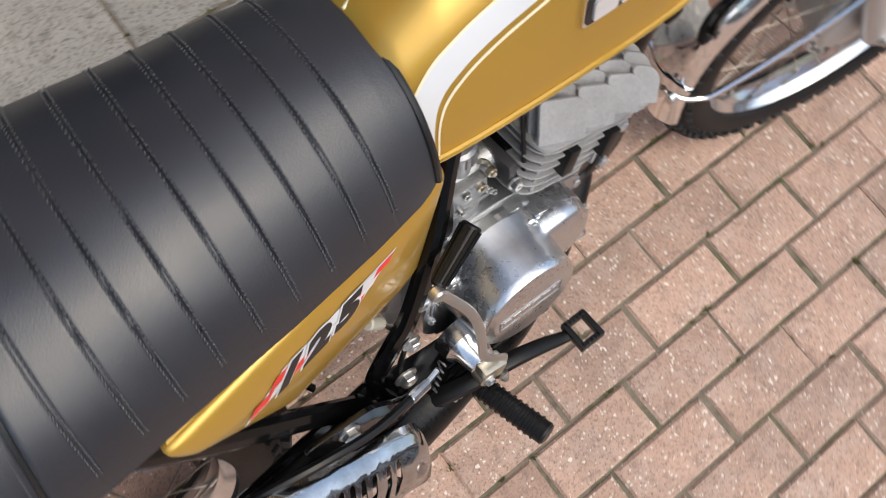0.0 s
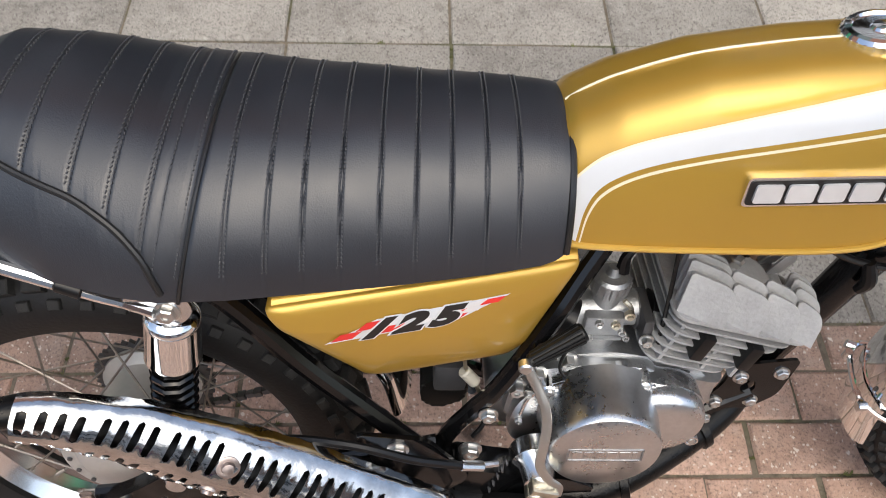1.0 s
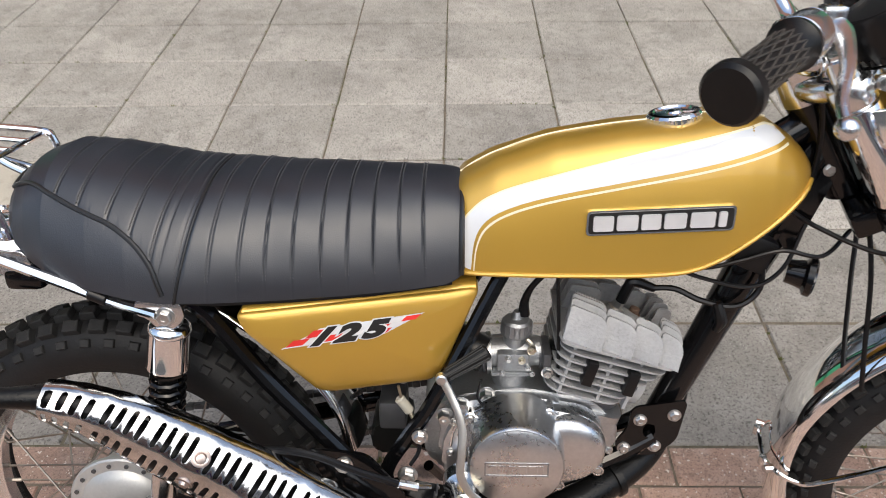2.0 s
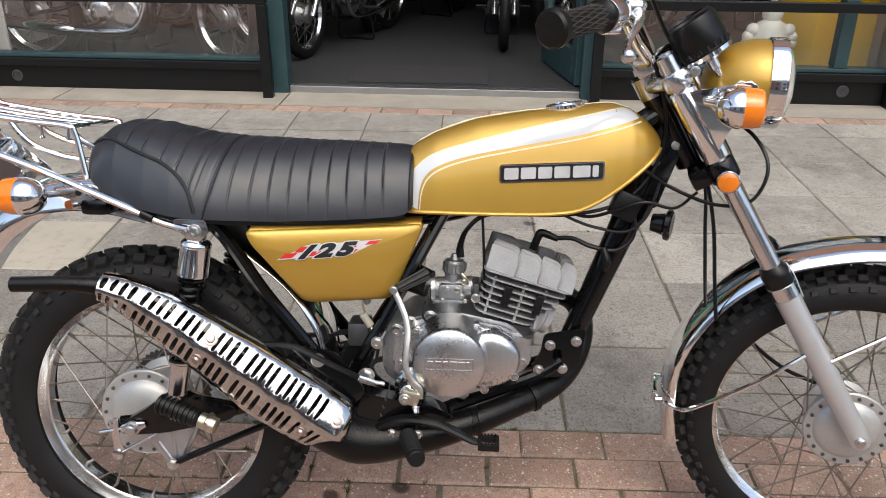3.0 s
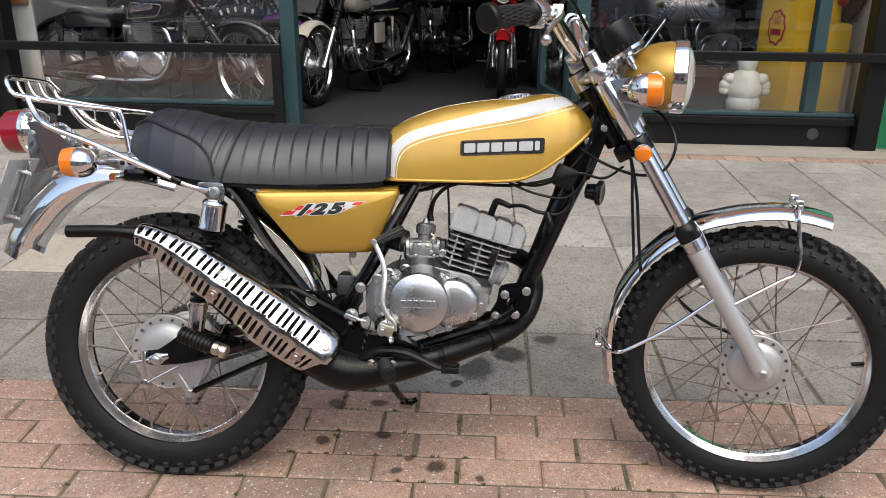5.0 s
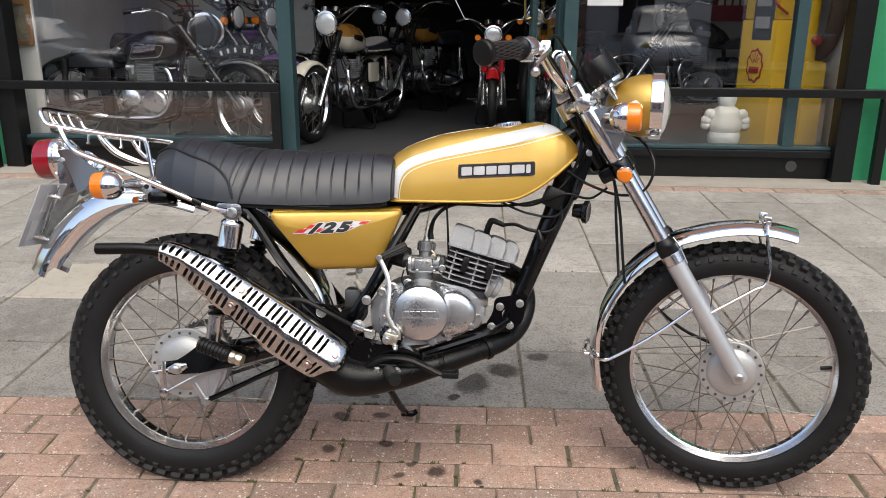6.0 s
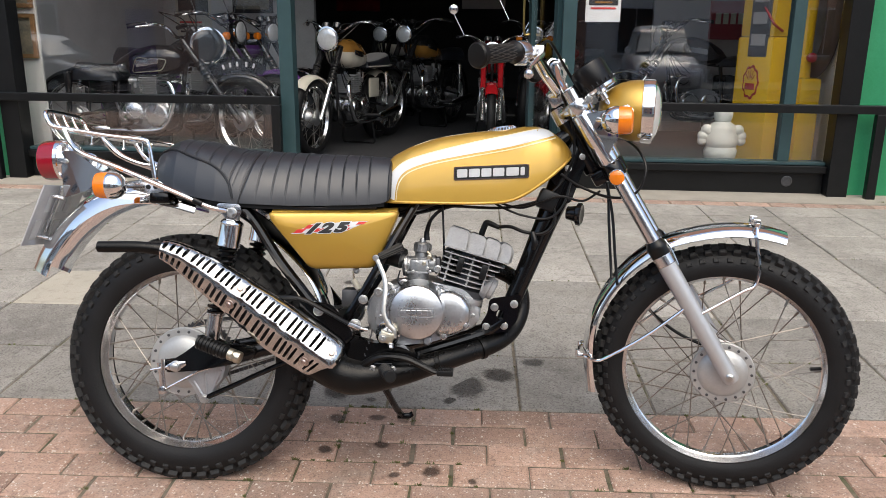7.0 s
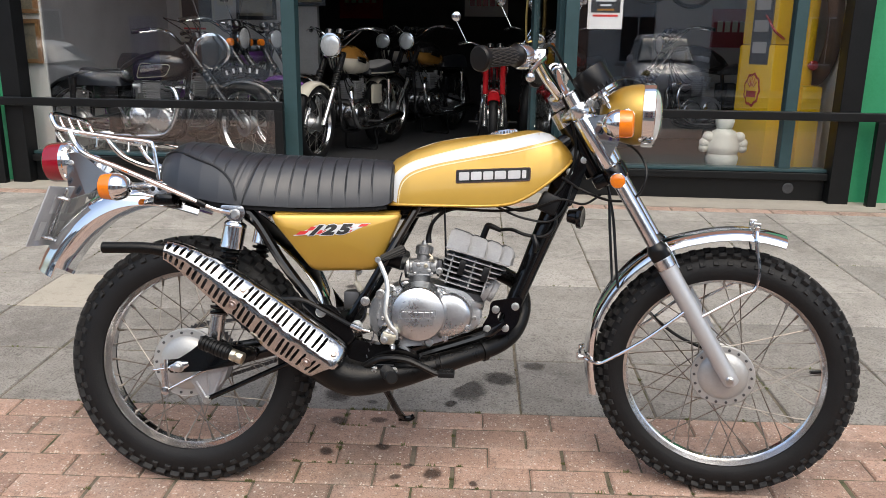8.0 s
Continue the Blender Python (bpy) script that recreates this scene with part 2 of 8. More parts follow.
# ---- mesh tools ----
def part(name, bm, material, parent=None, label="", m=None, smooth=35, bev=0.0):
    """Links a bmesh as one mesh object, under a thing or a part; smooth: the angle past which edges stay sharp."""
    if bev:
        sharp = [e for e in bm.edges if len(e.link_faces) == 2 and e.calc_face_angle(0) > radians(40)]
        bmesh.ops.bevel(bm, geom=sharp, offset=bev, segments=2, affect="EDGES", profile=0.6)
    bmesh.ops.recalc_face_normals(bm, faces=bm.faces[:])
    me = bpy.data.meshes.new(name)
    bm.to_mesh(me)
    bm.free()
    me.materials.append(material)
    if smooth:
        me.shade_smooth()
        me.set_sharp_from_angle(angle=radians(smooth))
    ob = new(name, me)
    if parent:
        ob.parent = parent
    if m is not None:
        ob.matrix_local = m
    if label:
        ob["label"] = label
    return ob


def thing(name, label, category, m=None, group="", kind=""):
    ob = new(name)
    ob.empty_display_size = 0.1
    if m is not None:
        ob.matrix_world = m
    return tagged(ob, label, category, group, kind)


def basis(axis):
    w = Vector(axis).normalized()
    u = w.orthogonal().normalized()
    return u, w.cross(u), w


def skin(bm, rings, closed=False, cap=True):
    """Faces between rings of equally many vertices."""
    vs = [[bm.verts.new(p) for p in r] for r in rings]
    k = len(vs[0])
    last = len(vs) if closed else len(vs) - 1
    for i in range(last):
        a, b = vs[i], vs[(i + 1) % len(vs)]
        for j in range(k):
            bm.faces.new((a[j], a[(j + 1) % k], b[(j + 1) % k], b[j]))
    if cap and not closed:
        bm.faces.new(vs[0][::-1])
        bm.faces.new(vs[-1])
    return vs


def spline(pts, per=6, closed=False):
    """A smooth line through the points."""
    p = [Vector(q) for q in pts]
    if len(p) < 3:
        return p
    out = []
    k = len(p)
    for i in range(k if closed else k - 1):
        a = p[(i - 1) % k] if closed or i else p[0] * 2 - p[1]
        b, c = p[i], p[(i + 1) % k]
        d = p[(i + 2) % k] if closed or i + 2 < k else p[-1] * 2 - p[-2]
        for s in range(per):
            t = s / per
            out.append(0.5 * (2 * b + (c - a) * t + (2 * a - 5 * b + 4 * c - d) * t * t + (3 * b - a - 3 * c + d) * t ** 3))
    if not closed:
        out.append(p[-1])
    return out


def tube(bm, pts, r, seg=10, per=6, closed=False, flat=1.0, up=None):
    """A round bar along a smooth line; r may be one radius or one for each point given; flat squeezes it across."""
    n_in = len(pts)
    line = spline(pts, per, closed)
    rings = []
    k = len(line)
    u = None
    for i, p in enumerate(line):
        d = (line[(i + 1) % k] - line[i - 1]) if closed else (line[min(i + 1, k - 1)] - line[max(i - 1, 0)])
        d.normalize()
        if up is not None:
            u = Vector(up) - d * d.dot(Vector(up))
        elif u is None:
            u = d.orthogonal()
        else:
            u = u - d * d.dot(u)
        u.normalize()
        v = d.cross(u)
        if isinstance(r, (int, float)):
            rad = r
        else:
            s = i / max(1, k - 1) * (n_in - 1)
            j = min(int(s), n_in - 2)
            rad = r[j] + (r[j + 1] - r[j]) * (s - j)
        rings.append([p + rad * (math.cos(2 * math.pi * q / seg) * u + flat * math.sin(2 * math.pi * q / seg) * v) for q in range(seg)])
    skin(bm, rings, closed)
    return bm


def lathe(bm, origin, axis, profile, seg=24, cap=True):
    """Turned shape: profile rows of (height along the axis, radius)."""
    u, v, w = basis(axis)
    o = Vector(origin)
    rings = [[o + w * h + max(r, 1e-4) * (math.cos(2 * math.pi * q / seg) * u + math.sin(2 * math.pi * q / seg) * v) for q in range(seg)] for h, r in profile]
    skin(bm, rings, cap=cap)
    return bm


def rod(bm, a, b, r, seg=12, r2=None, bevel=0.0):
    a, b = Vector(a), Vector(b)
    ln = (b - a).length
    r2 = r if r2 is None else r2
    if bevel:
        return lathe(bm, a, b - a, [(0, r - bevel), (bevel, r), (ln - bevel, r2), (ln, r2 - bevel)], seg)
    return lathe(bm, a, b - a, [(0, r), (ln, r2)], seg)


def box(bm, c, size, rot=None, bevel=0.0):
    made = bmesh.ops.create_cube(bm, size=1.0)
    vs = made["verts"]
    mt = Matrix.Translation(c) @ (rot.to_4x4() if rot is not None else Matrix()) @ Matrix.Diagonal((*size, 1))
    bmesh.ops.transform(bm, matrix=mt, verts=vs)
    if bevel:
        es = {e for v in vs for e in v.link_edges}
        bmesh.ops.bevel(bm, geom=list(es), offset=bevel, segments=2, affect="EDGES", profile=0.6)
    return bm


def prism(bm, poly, y0, y1, bevel=0.0):
    """A plate: an outline in x and z, from y0 to y1 (each a number, or a function of x)."""
    f0 = y0 if callable(y0) else (lambda x, z: y0)
    f1 = y1 if callable(y1) else (lambda x, z: y1)
    a = [bm.verts.new((x, f0(x, z), z)) for x, z in poly]
    b = [bm.verts.new((x, f1(x, z), z)) for x, z in poly]
    k = len(poly)
    fs = [bm.faces.new(a), bm.faces.new(b[::-1])]
    fs += [bm.faces.new((a[i], b[i], b[(i + 1) % k], a[(i + 1) % k])) for i in range(k)]
    if bevel:
        es = {e for f in fs[:2] for e in f.edges}
        bmesh.ops.bevel(bm, geom=list(es), offset=bevel, segments=3, affect="EDGES", profile=0.6)
    return bm


def rounded(poly, r, n=5):
    """An outline with its corners rounded off."""
    out = []
    k = len(poly)
    for i in range(k):
        p, a, b = Vector(poly[i]), Vector(poly[i - 1]), Vector(poly[(i + 1) % k])
        da, db = (a - p), (b - p)
        d = min(r, da.length * 0.45, db.length * 0.45)
        s, e = p + da.normalized() * d, p + db.normalized() * d
        for j in range(n + 1):
            t = j / n
            q = (1 - t) ** 2 * s + 2 * t * (1 - t) * p + t * t * e
            out.append((q.x, q.y))
    return out


def B():
    return bmesh.new()


def hexbolt(parent, p, axis, r=0.007, h=0.006, material=None, name="bolt"):
    bm = B()
    lathe(bm, p, axis, [(0, r * 1.45), (h * 0.22, r * 1.45), (h * 0.26, r * 1.3)], 14)
    lathe(bm, p, axis, [(h * 0.2, r * 1.1), (h * 0.9, r * 1.1), (h * 1.1, r * 0.92), (h * 1.1, r * 0.45), (h * 0.9, r * 0.4)], 6)
    return part(name, bm, material or STEEL, parent)


def lerp(table, x):
    """Values between the rows of a small table sorted by its first column."""
    if x <= table[0][0]:
        return table[0][1:]
    for a, b in zip(table, table[1:]):
        if x <= b[0]:
            t = (x - a[0]) / (b[0] - a[0])
            return tuple(p + (q - p) * t for p, q in zip(a[1:], b[1:]))
    return table[-1][1:]


# ---- ground ----
def on_pavement(x, y, up=0.0):
    return Vector((x, y, TILT * y + up))


def ground_sheet():
    bm = B()
    prof = [(-420, -0.31), (-3.98, -0.31), (-3.97, -0.19), (3.40, TILT * 3.40 - 0.035), (3.9, 0.09), (420, 0.09)]
    rows = [[bm.verts.new((x, y, z)) for x in (-420, -6, 0, 6, 420)] for y, z in prof]
    for a, b in zip(rows, rows[1:]):
        for i in range(4):
            bm.faces.new((a[i], a[i + 1], b[i + 1], b[i]))
    tagged(part("ground", bm, JOINT, smooth=0), "sandy ground under the paving", "ground", kind="structure")
    bm = B()
    for a, b in (((-420, -300, -0.30), (420, -4.2, -0.30)),):
        vs = [bm.verts.new(p) for p in ((a[0], a[1], a[2]), (b[0], a[1], a[2]), (b[0], b[1], b[2]), (a[0], b[1], b[2]))]
        bm.faces.new(vs)
    tagged(part("road", bm, ASPHALT, smooth=0), "worn dark asphalt road", "road", kind="structure")
    bm = B()
    box(bm, (0, -4.07, -0.235), (80, 0.14, 0.16), bevel=0.012)
    tagged(part("kerb", bm, CONCRETE, smooth=0), "pale concrete kerb along the road", "kerb", kind="structure")


ground_sheet()
LAY = radians(2.0)                     # the paving is laid a little askew to the shop


def laid(a, b):
    """A place on the pavement from the paving's own two axes."""
    ox, oy = 0.70, 0.318
    return ox + a * math.cos(LAY) - b * math.sin(LAY), oy + a * math.sin(LAY) + b * math.cos(LAY)


def piece_mesh(name, sx, sy, h, ch, material, seed):
    """A paving piece with a chamfered, slightly uneven rim; its top lies at z = 0."""
    rnd = random.Random(seed)
    j = lambda s: rnd.uniform(-s, s)
    ring = lambda ex, ey, z, s: [((ex + j(s)) * qx, (ey + j(s)) * qy, z) for qx, qy in ((-1, -1), (0, -1), (1, -1), (1, 0), (1, 1), (0, 1), (-1, 1), (-1, 0))]
    lo, mid, top = ring(sx / 2, sy / 2, -h, 0), ring(sx / 2, sy / 2, -ch, 0.0012), ring(sx / 2 - ch, sy / 2 - ch, 0, 0.0012)
    v = lo + mid + top
    f = [(k * 8 + i, k * 8 + (i + 1) % 8, k * 8 + 8 + (i + 1) % 8, k * 8 + 8 + i) for k in (0, 1) for i in range(8)]
    f.append(tuple(range(16, 24)))
    me = bpy.data.meshes.new(name)
    me.from_pydata(v, [], f)
    me.materials.append(material)
    return me


def lay_piece(me, name, parent, x, y, rnd, turn=LAY):
    ob = new(name, me)
    ob.parent = parent
    t = Euler((radians(SLOPE) + rnd.uniform(-0.004, 0.004), rnd.uniform(-0.004, 0.004), turn + rnd.uniform(-0.006, 0.006)))
    ob.matrix_local = Matrix.LocRotScale(on_pavement(x, y, rnd.uniform(-0.0015, 0.0015)), t, None)
    return ob


SLAB_A0, SLAB_A, SLAB_B0, SLAB_B = 0.166, 0.412, -0.015, 0.404    # where the slab joints run, and their pitch
ROW = 0.1005                           # from one brick row to the next


def row_offset(j):
    """Where the upright joints of a brick row begin; the rows run a little uneven."""
    return (-0.146 if j % 2 == 0 else -0.233) + (-0.013, -0.012, 0.0, -0.008, 0.006, -0.012, 0.022, -0.006)[j % 8]


def paving():
    rnd = random.Random(4)
    bm = B()
    a = [bm.verts.new(on_pavement(x, -3.96, -0.0055)) for x in (-14, 14)]
    b = [bm.verts.new(on_pavement(x, 3.4, -0.0055)) for x in (-14, 14)]
    bm.faces.new((a[0], a[1], b[1], b[0]))
    pave = tagged(part("pavement", bm, JOINT, smooth=0), "shop pavement of grey slabs and red brick with sandy joints", "pavement", kind="structure")
    slabs, midtone, darkest = [[piece_mesh("paving_slab", SLAB_A - 0.007, SLAB_B - 0.007, 0.04, 0.004, q, i) for i in range(5)] for q in (SLAB, MID_SLAB, DARK_SLAB)]
    short = piece_mesh("paving_slab", SLAB_A - 0.007, SLAB_B + SLAB_B0 - 0.010, 0.04, 0.004, DARK_SLAB, 9)
    pale = piece_mesh("paving_slab", SLAB_A - 0.007, SLAB_B - 0.007, 0.04, 0.004, PALE_SLAB, 12)
    for i in range(-21, 22):
        for j in range(0, 8):
            a0, b0 = SLAB_A0 + SLAB_A * (i + 0.5), SLAB_B0 + SLAB_B * (j + 0.5)
            if j == 0:
                b0 -= SLAB_B0 / 2 + 0.0015
            x, y = laid(a0, b0)
            if y + SLAB_B / 2 < 3.03:
                lay_piece(short if j == 0 else pale if (i, j) == (-5, 2) else rnd.choice(darkest + midtone[:2] if j == 1 else midtone + slabs if j == 2 else slabs + midtone[:1]), "paving_slab", pave, x, y, rnd)
                continue
            # slabs cut to fit against the brick course
            lo = [laid(a0 + q * (SLAB_A / 2 - 0.0035), b0 - SLAB_B / 2 + 0.0035) for q in (-1, 1)]
            if max(lo[0][1], lo[1][1]) > 3.0:
                continue
            pts = [lo[0], lo[1], (lo[1][0] - 0.01, 3.030), (lo[0][0] - 0.01, 3.030)]
            bm = B()
            v = [bm.verts.new(on_pavement(x, y, u)) for u in (-0.04, 0.0) for x, y in pts]
            for f in ((4, 5, 6, 7), (0, 1, 5, 4), (1, 2, 6, 5), (2, 3, 7, 6), (3, 0, 4, 7)):
                bm.faces.new([v[q] for q in f])
            part("paving_slab", bm, SLAB, pave, smooth=0)
    bricks = [piece_mesh("paving_brick", 0.2000, 0.0945, 0.05, 0.0045, BRICK, 20 + i) for i in range(6)]
    rest = []
    for j in range(0, 42):
        off = row_offset(j)
        for i in range(-44, 46):
            jig = rnd.uniform(-0.004, 0.004)
            x, y = laid(off + 0.1035 + 0.207 * i + jig, -0.0505 - ROW * j)
            if not (-8.6 < x < 9.6 and y > -3.9):
                continue
            if -1.05 < x < 2.35 and y > -1.25:
                lay_piece(rnd.choice(bricks), "paving_brick", pave, x, y, rnd)
            else:
                rest.append((x, y))
    verts, faces = [], []
    for x, y in rest:
        me = rnd.choice(bricks)
        o = len(verts)
        m = Matrix.LocRotScale(on_pavement(x, y, rnd.uniform(-0.0015, 0.0015)), Euler((radians(SLOPE), 0, LAY)), None)
        verts += [m @ v.co for v in me.vertices]
        faces += [tuple(o + q for q in p.vertices) for p in me.polygons]
    me = bpy.data.meshes.new("brick_paving")
    me.from_pydata(verts, [], faces)
    me.materials.append(BRICK)
    ob = new("brick_paving", me)
    ob.parent = pave
    tagged(ob, kind="stuff")
    # one course of red brick and a concrete strip along the shop front
    for i in range(-28, 32):
        lay_piece(bricks[i % 6], "paving_brick", pave, 0.1 + 0.207 * i, 3.085, rnd, 0.0)
    bm = B()
    for x0, x1 in ((-6, -2.0), (-1.99, -0.62), (-0.61, 1.2), (1.21, 6)):
        vs = [on_pavement(x, y, u) for u in (-0.05, 0.003) for x, y in ((x0, 3.142), (x1, 3.142), (x1, 3.46), (x0, 3.46))]
        v = [bm.verts.new(p) for p in vs]
        for f in ((4, 5, 6, 7), (0, 1, 5, 4), (1, 2, 6, 5), (3, 0, 4, 7)):
            bm.faces.new([v[q] for q in f])
    part("concrete_strip", bm, CONCRETE, pave, "pale concrete strip at the foot of the shop front", smooth=0)
    return pave


PAVEMENT = paving()


def spilled():
    """Oil spots soaked into the paving."""
    unit = B()
    ring = [unit.verts.new((math.cos(2 * math.pi * k / 20), math.sin(2 * math.pi * k / 20), 0)) for k in range(20)]
    unit.faces.new(ring)
    me, me2 = bpy.data.meshes.new("oil_stain"), bpy.data.meshes.new("oil_stain")
    unit.to_mesh(me)
    unit.to_mesh(me2)
    unit.free()
    me.materials.append(OIL)
    me2.materials.append(OLD_OIL)
    for x, y, sx, sy, old in SPOTS:
        ob = new("oil_stain", me2 if old else me)
        ob.parent = PAVEMENT
        ob.matrix_local = Matrix.LocRotScale(on_pavement(x, y, 0.0032), Euler((radians(SLOPE), 0, x * 7)), Vector((sx, sy, 1)))


SPOTS = [
    (0.625, -0.032, 0.042, 0.035, 0),
    (0.474, 0.088, 0.034, 0.029, 0),
    (0.322, 0.048, 0.036, 0.031, 0),
    (0.735, -0.069, 0.021, 0.018, 0),
    (0.555, -0.005, 0.025, 0.019, 1),
    (0.8, 0.551, 0.083, 0.071, 0),
    (0.7, 0.459, 0.114, 0.086, 1),
    (0.646, 0.361, 0.034, 0.029, 0),
    (0.28, 0.385, 0.07, 0.06, 0),
    (0.402, 0.348, 0.027, 0.02, 1),
    (0.177, 0.415, 0.052, 0.039, 1),
    (0.319, 0.225, 0.044, 0.033, 1),
    (0.438, 0.237, 0.039, 0.029, 1),
    (0.527, -0.057, 0.027, 0.02, 1),
    (0.917, 0.659, 0.061, 0.046, 1),
    (0.127, 1.410, 0.040, 0.034, 0),
    (0.806, 1.571, 0.042, 0.031, 1),
]
spilled()


def joint_moss():
    """Low moss and short grass along the joints, thickest in scattered places."""
    rnd = random.Random(17)
    verts, faces = [], []

    def tuft(x, y, size, blades):
        for _ in range(blades):
            a = rnd.uniform(0, 2 * math.pi)
            r = rnd.uniform(0, size)
            h = rnd.uniform(0.004, 0.011) * (0.6 + 20 * size)
            w = rnd.uniform(0.0009, 0.002)
            px, py = x + r * math.cos(a), y + 0.4 * r * math.sin(a)
            lean = rnd.uniform(0, 2 * math.pi)
            dx, dy = 0.6 * h * math.cos(lean), 0.6 * h * math.sin(lean)
            o = len(verts)
            base = on_pavement(px, py, -0.004)
            verts.extend([base + Vector((-w, w * 0.5, 0)), base + Vector((w, -w * 0.5, 0)), base + Vector((dx * 0.6 + w * 0.8, dy * 0.6, h * 0.7)), base + Vector((dx, dy, h))])
            faces.append((o, o + 1, o + 2, o + 3))

    for _ in range(620):
        j = rnd.randrange(0, 14)
        along = rnd.random() < 0.65
        b = -ROW * j
        if along:
            a = rnd.uniform(-1.4, 1.7)
        else:
            a = row_offset(j) + 0.207 * rnd.randrange(-6, 9)
            b -= rnd.uniform(0.0, ROW)
        x, y = laid(a, b)
        if math.sin(3.1 * x + 1.3) + math.sin(4.3 * y + 2.2 * x) + rnd.uniform(-1.2, 1.2) < 0.25:
            continue
        tuft(x, y, rnd.choice((0.006, 0.009, 0.016)), rnd.randrange(10, 30))
    for _ in range(420):
        i, j = rnd.randrange(-7, 9), rnd.randrange(0, 6)
        a, b = SLAB_A0 + SLAB_A * i, max(0.0, SLAB_B0 + SLAB_B * j)
        if rnd.random() < 0.5:
            a += rnd.uniform(0, SLAB_A)
        else:
            b += rnd.uniform(0, SLAB_B)
        x, y = laid(a, b)
        if y < 2.9 and rnd.random() < 0.55:
            tuft(x, y, rnd.choice((0.004, 0.007, 0.011)), rnd.randrange(6, 18))
    for x, y, n in ((3.22, 3.20, 60), (3.32, 3.25, 50), (3.16, 3.30, 30)):
        tuft(x, y, 0.045, n)
    me = bpy.data.meshes.new("joint_moss")
    me.from_pydata(verts, [], faces)
    me.materials.append(MOSS)
    ob = new("joint_moss", me)
    tagged(ob, "green moss and short grass in the paving joints", "moss", kind="stuff")


joint_moss()

# ---- shop front ----
FZ = 0.180


def slab_box(name, lo, hi, material, parent=None, label="", bev=0.004, m=None):
    bm = B()
    lo, hi = Vector(lo), Vector(hi)
    box(bm, (lo + hi) / 2, hi - lo, bevel=bev)
    return part(name, bm, material, parent, label, smooth=0, m=m)


def shop_front():
    S = "structure"
    for nm, x0, x1 in (("wall_west", -3.9, -2.672), ("wall_east", 3.047, 4.3)):
        tagged(slab_box(nm, (x0, 3.40, 0.05), (x1, 3.62, 3.06), GREEN), "glossy green painted shop wall", "wall", kind=S)
    # Unseen brick added each side to end the green in chrome reflections.
    for nm, x0, x1 in (("wall_next_west", -18.0, -3.902), ("wall_next_east", 4.302, 18.0)):
        tagged(slab_box(nm, (x0, 3.42, 0.05), (x1, 3.62, 3.06), mat("side wall brick", (0.22, 0.12, 0.085), 0.9, 0, 0.2, 3, bump=0.5, bscale=40)), "unseen brick wall added beside the shop", "wall", kind=S)
    for nm, x0, x1 in (("column_west", -2.67, -2.54), ("column_east", 2.915, 3.045)):
        tagged(slab_box(nm, (x0, 3.33, 0.06), (x1, 3.46, 3.06), BLACK_RAIL), "black painted shop front column", "column", kind=S)
    tagged(slab_box("fascia", (-18, 3.30, 3.064), (18, 3.62, 3.7), TEAL), "dark teal shop fascia board", "fascia", kind=S)
    # Unseen upper wall made higher, back, gables and roof added to block light.
    HOUSE_BRICK = mat("house brick", (0.22, 0.10, 0.07), 0.9, 0, 0.2, 3, bump=0.5, bscale=40, color2=(0.32, 0.16, 0.11))
    tagged(slab_box("wall_upper", (-18, 3.42, 3.704), (18, 3.62, 8.6), HOUSE_BRICK), "red brick wall over the shop", "wall", kind=S)
    tagged(slab_box("wall_back", (-18, 11.2, 0.0), (18, 11.4, 8.6), HOUSE_BRICK), "unseen brick back wall added to block light", "wall", kind=S)
    for nm, x in (("wall_gable_west", -18.2), ("wall_gable_east", 18.0)):
        tagged(slab_box(nm, (x, 3.42, 0.0), (x + 0.2, 11.4, 8.6), HOUSE_BRICK), "unseen brick gable wall added to block light", "wall", kind=S)
    tagged(slab_box("roof", (-18.2, 3.30, 8.604), (18.2, 11.4, 8.75), mat("roof felt", (0.08, 0.08, 0.085), 0.9)), "unseen flat roof added to block light", "roof", kind=S)
    # stall risers and sills
    for nm, x0, x1 in (("stall_riser_west", -2.538, -0.718), ("stall_riser_east", 1.247, 2.913)):
        tagged(slab_box(nm, (x0, 3.41, 0.06), (x1, 3.55, 0.272), BLACK_RAIL), "black stall riser under the shop window", "stall riser", kind=S)
    for nm, x0, x1, muls in (("window_1", -2.538, -0.718, ()), ("window_2", 1.247, 2.913, (2.605,))):
        wd = thing(nm, "large shop window in a dark teal painted metal casing", "window", kind=S)
        slab_box("window_sill", (x0, 3.372, 0.275), (x1, 3.54, 0.322), BLACK_RAIL, wd)
        slab_box("window_frame", (x0, 3.40, 0.324), (x1, 3.50, 0.346), TEAL, wd)
        slab_box("window_frame", (x0, 3.42, 3.00), (x1, 3.50, 3.06), TEAL, wd)
        edges = [x0] + [q for q in muls] + [x1]
        for q in muls:
            slab_box("mullion", (q, 3.415, 0.348), (q + 0.075, 3.505, 2.998), TEAL, wd)
        for a, b in zip(edges, edges[1:]):
            p = slab_box("pane", (a + (0.077 if a in muls else 0.002), 3.455, 0.348), (b - 0.002, 3.461, 2.998), PANE, wd, bev=0)
            p.visible_shadow = False
    dr = thing("door_1", "wide open shop doorway with dark teal painted metal jambs", "door", kind=S)
    for x0, x1 in ((-0.716, -0.622), (1.158, 1.245)):
        slab_box("jamb", (x0, 3.40, 0.10), (x1, 3.51, 3.06), TEAL, dr)
    slab_box("head", (-0.62, 3.41, 2.96), (1.156, 3.50, 3.06), TEAL, dr)
    slab_box("threshold", (-0.62, 3.42, 0.10), (1.156, 3.50, 0.176), mat("threshold aluminium", (0.5, 0.5, 0.5), 0.4, 1.0), dr, "worn aluminium threshold")
    # the right leaf stands open into the shop
    h, e = Vector((1.150, 3.515, 0)), Vector((0.985, 4.33, 0))
    d = (e - h)
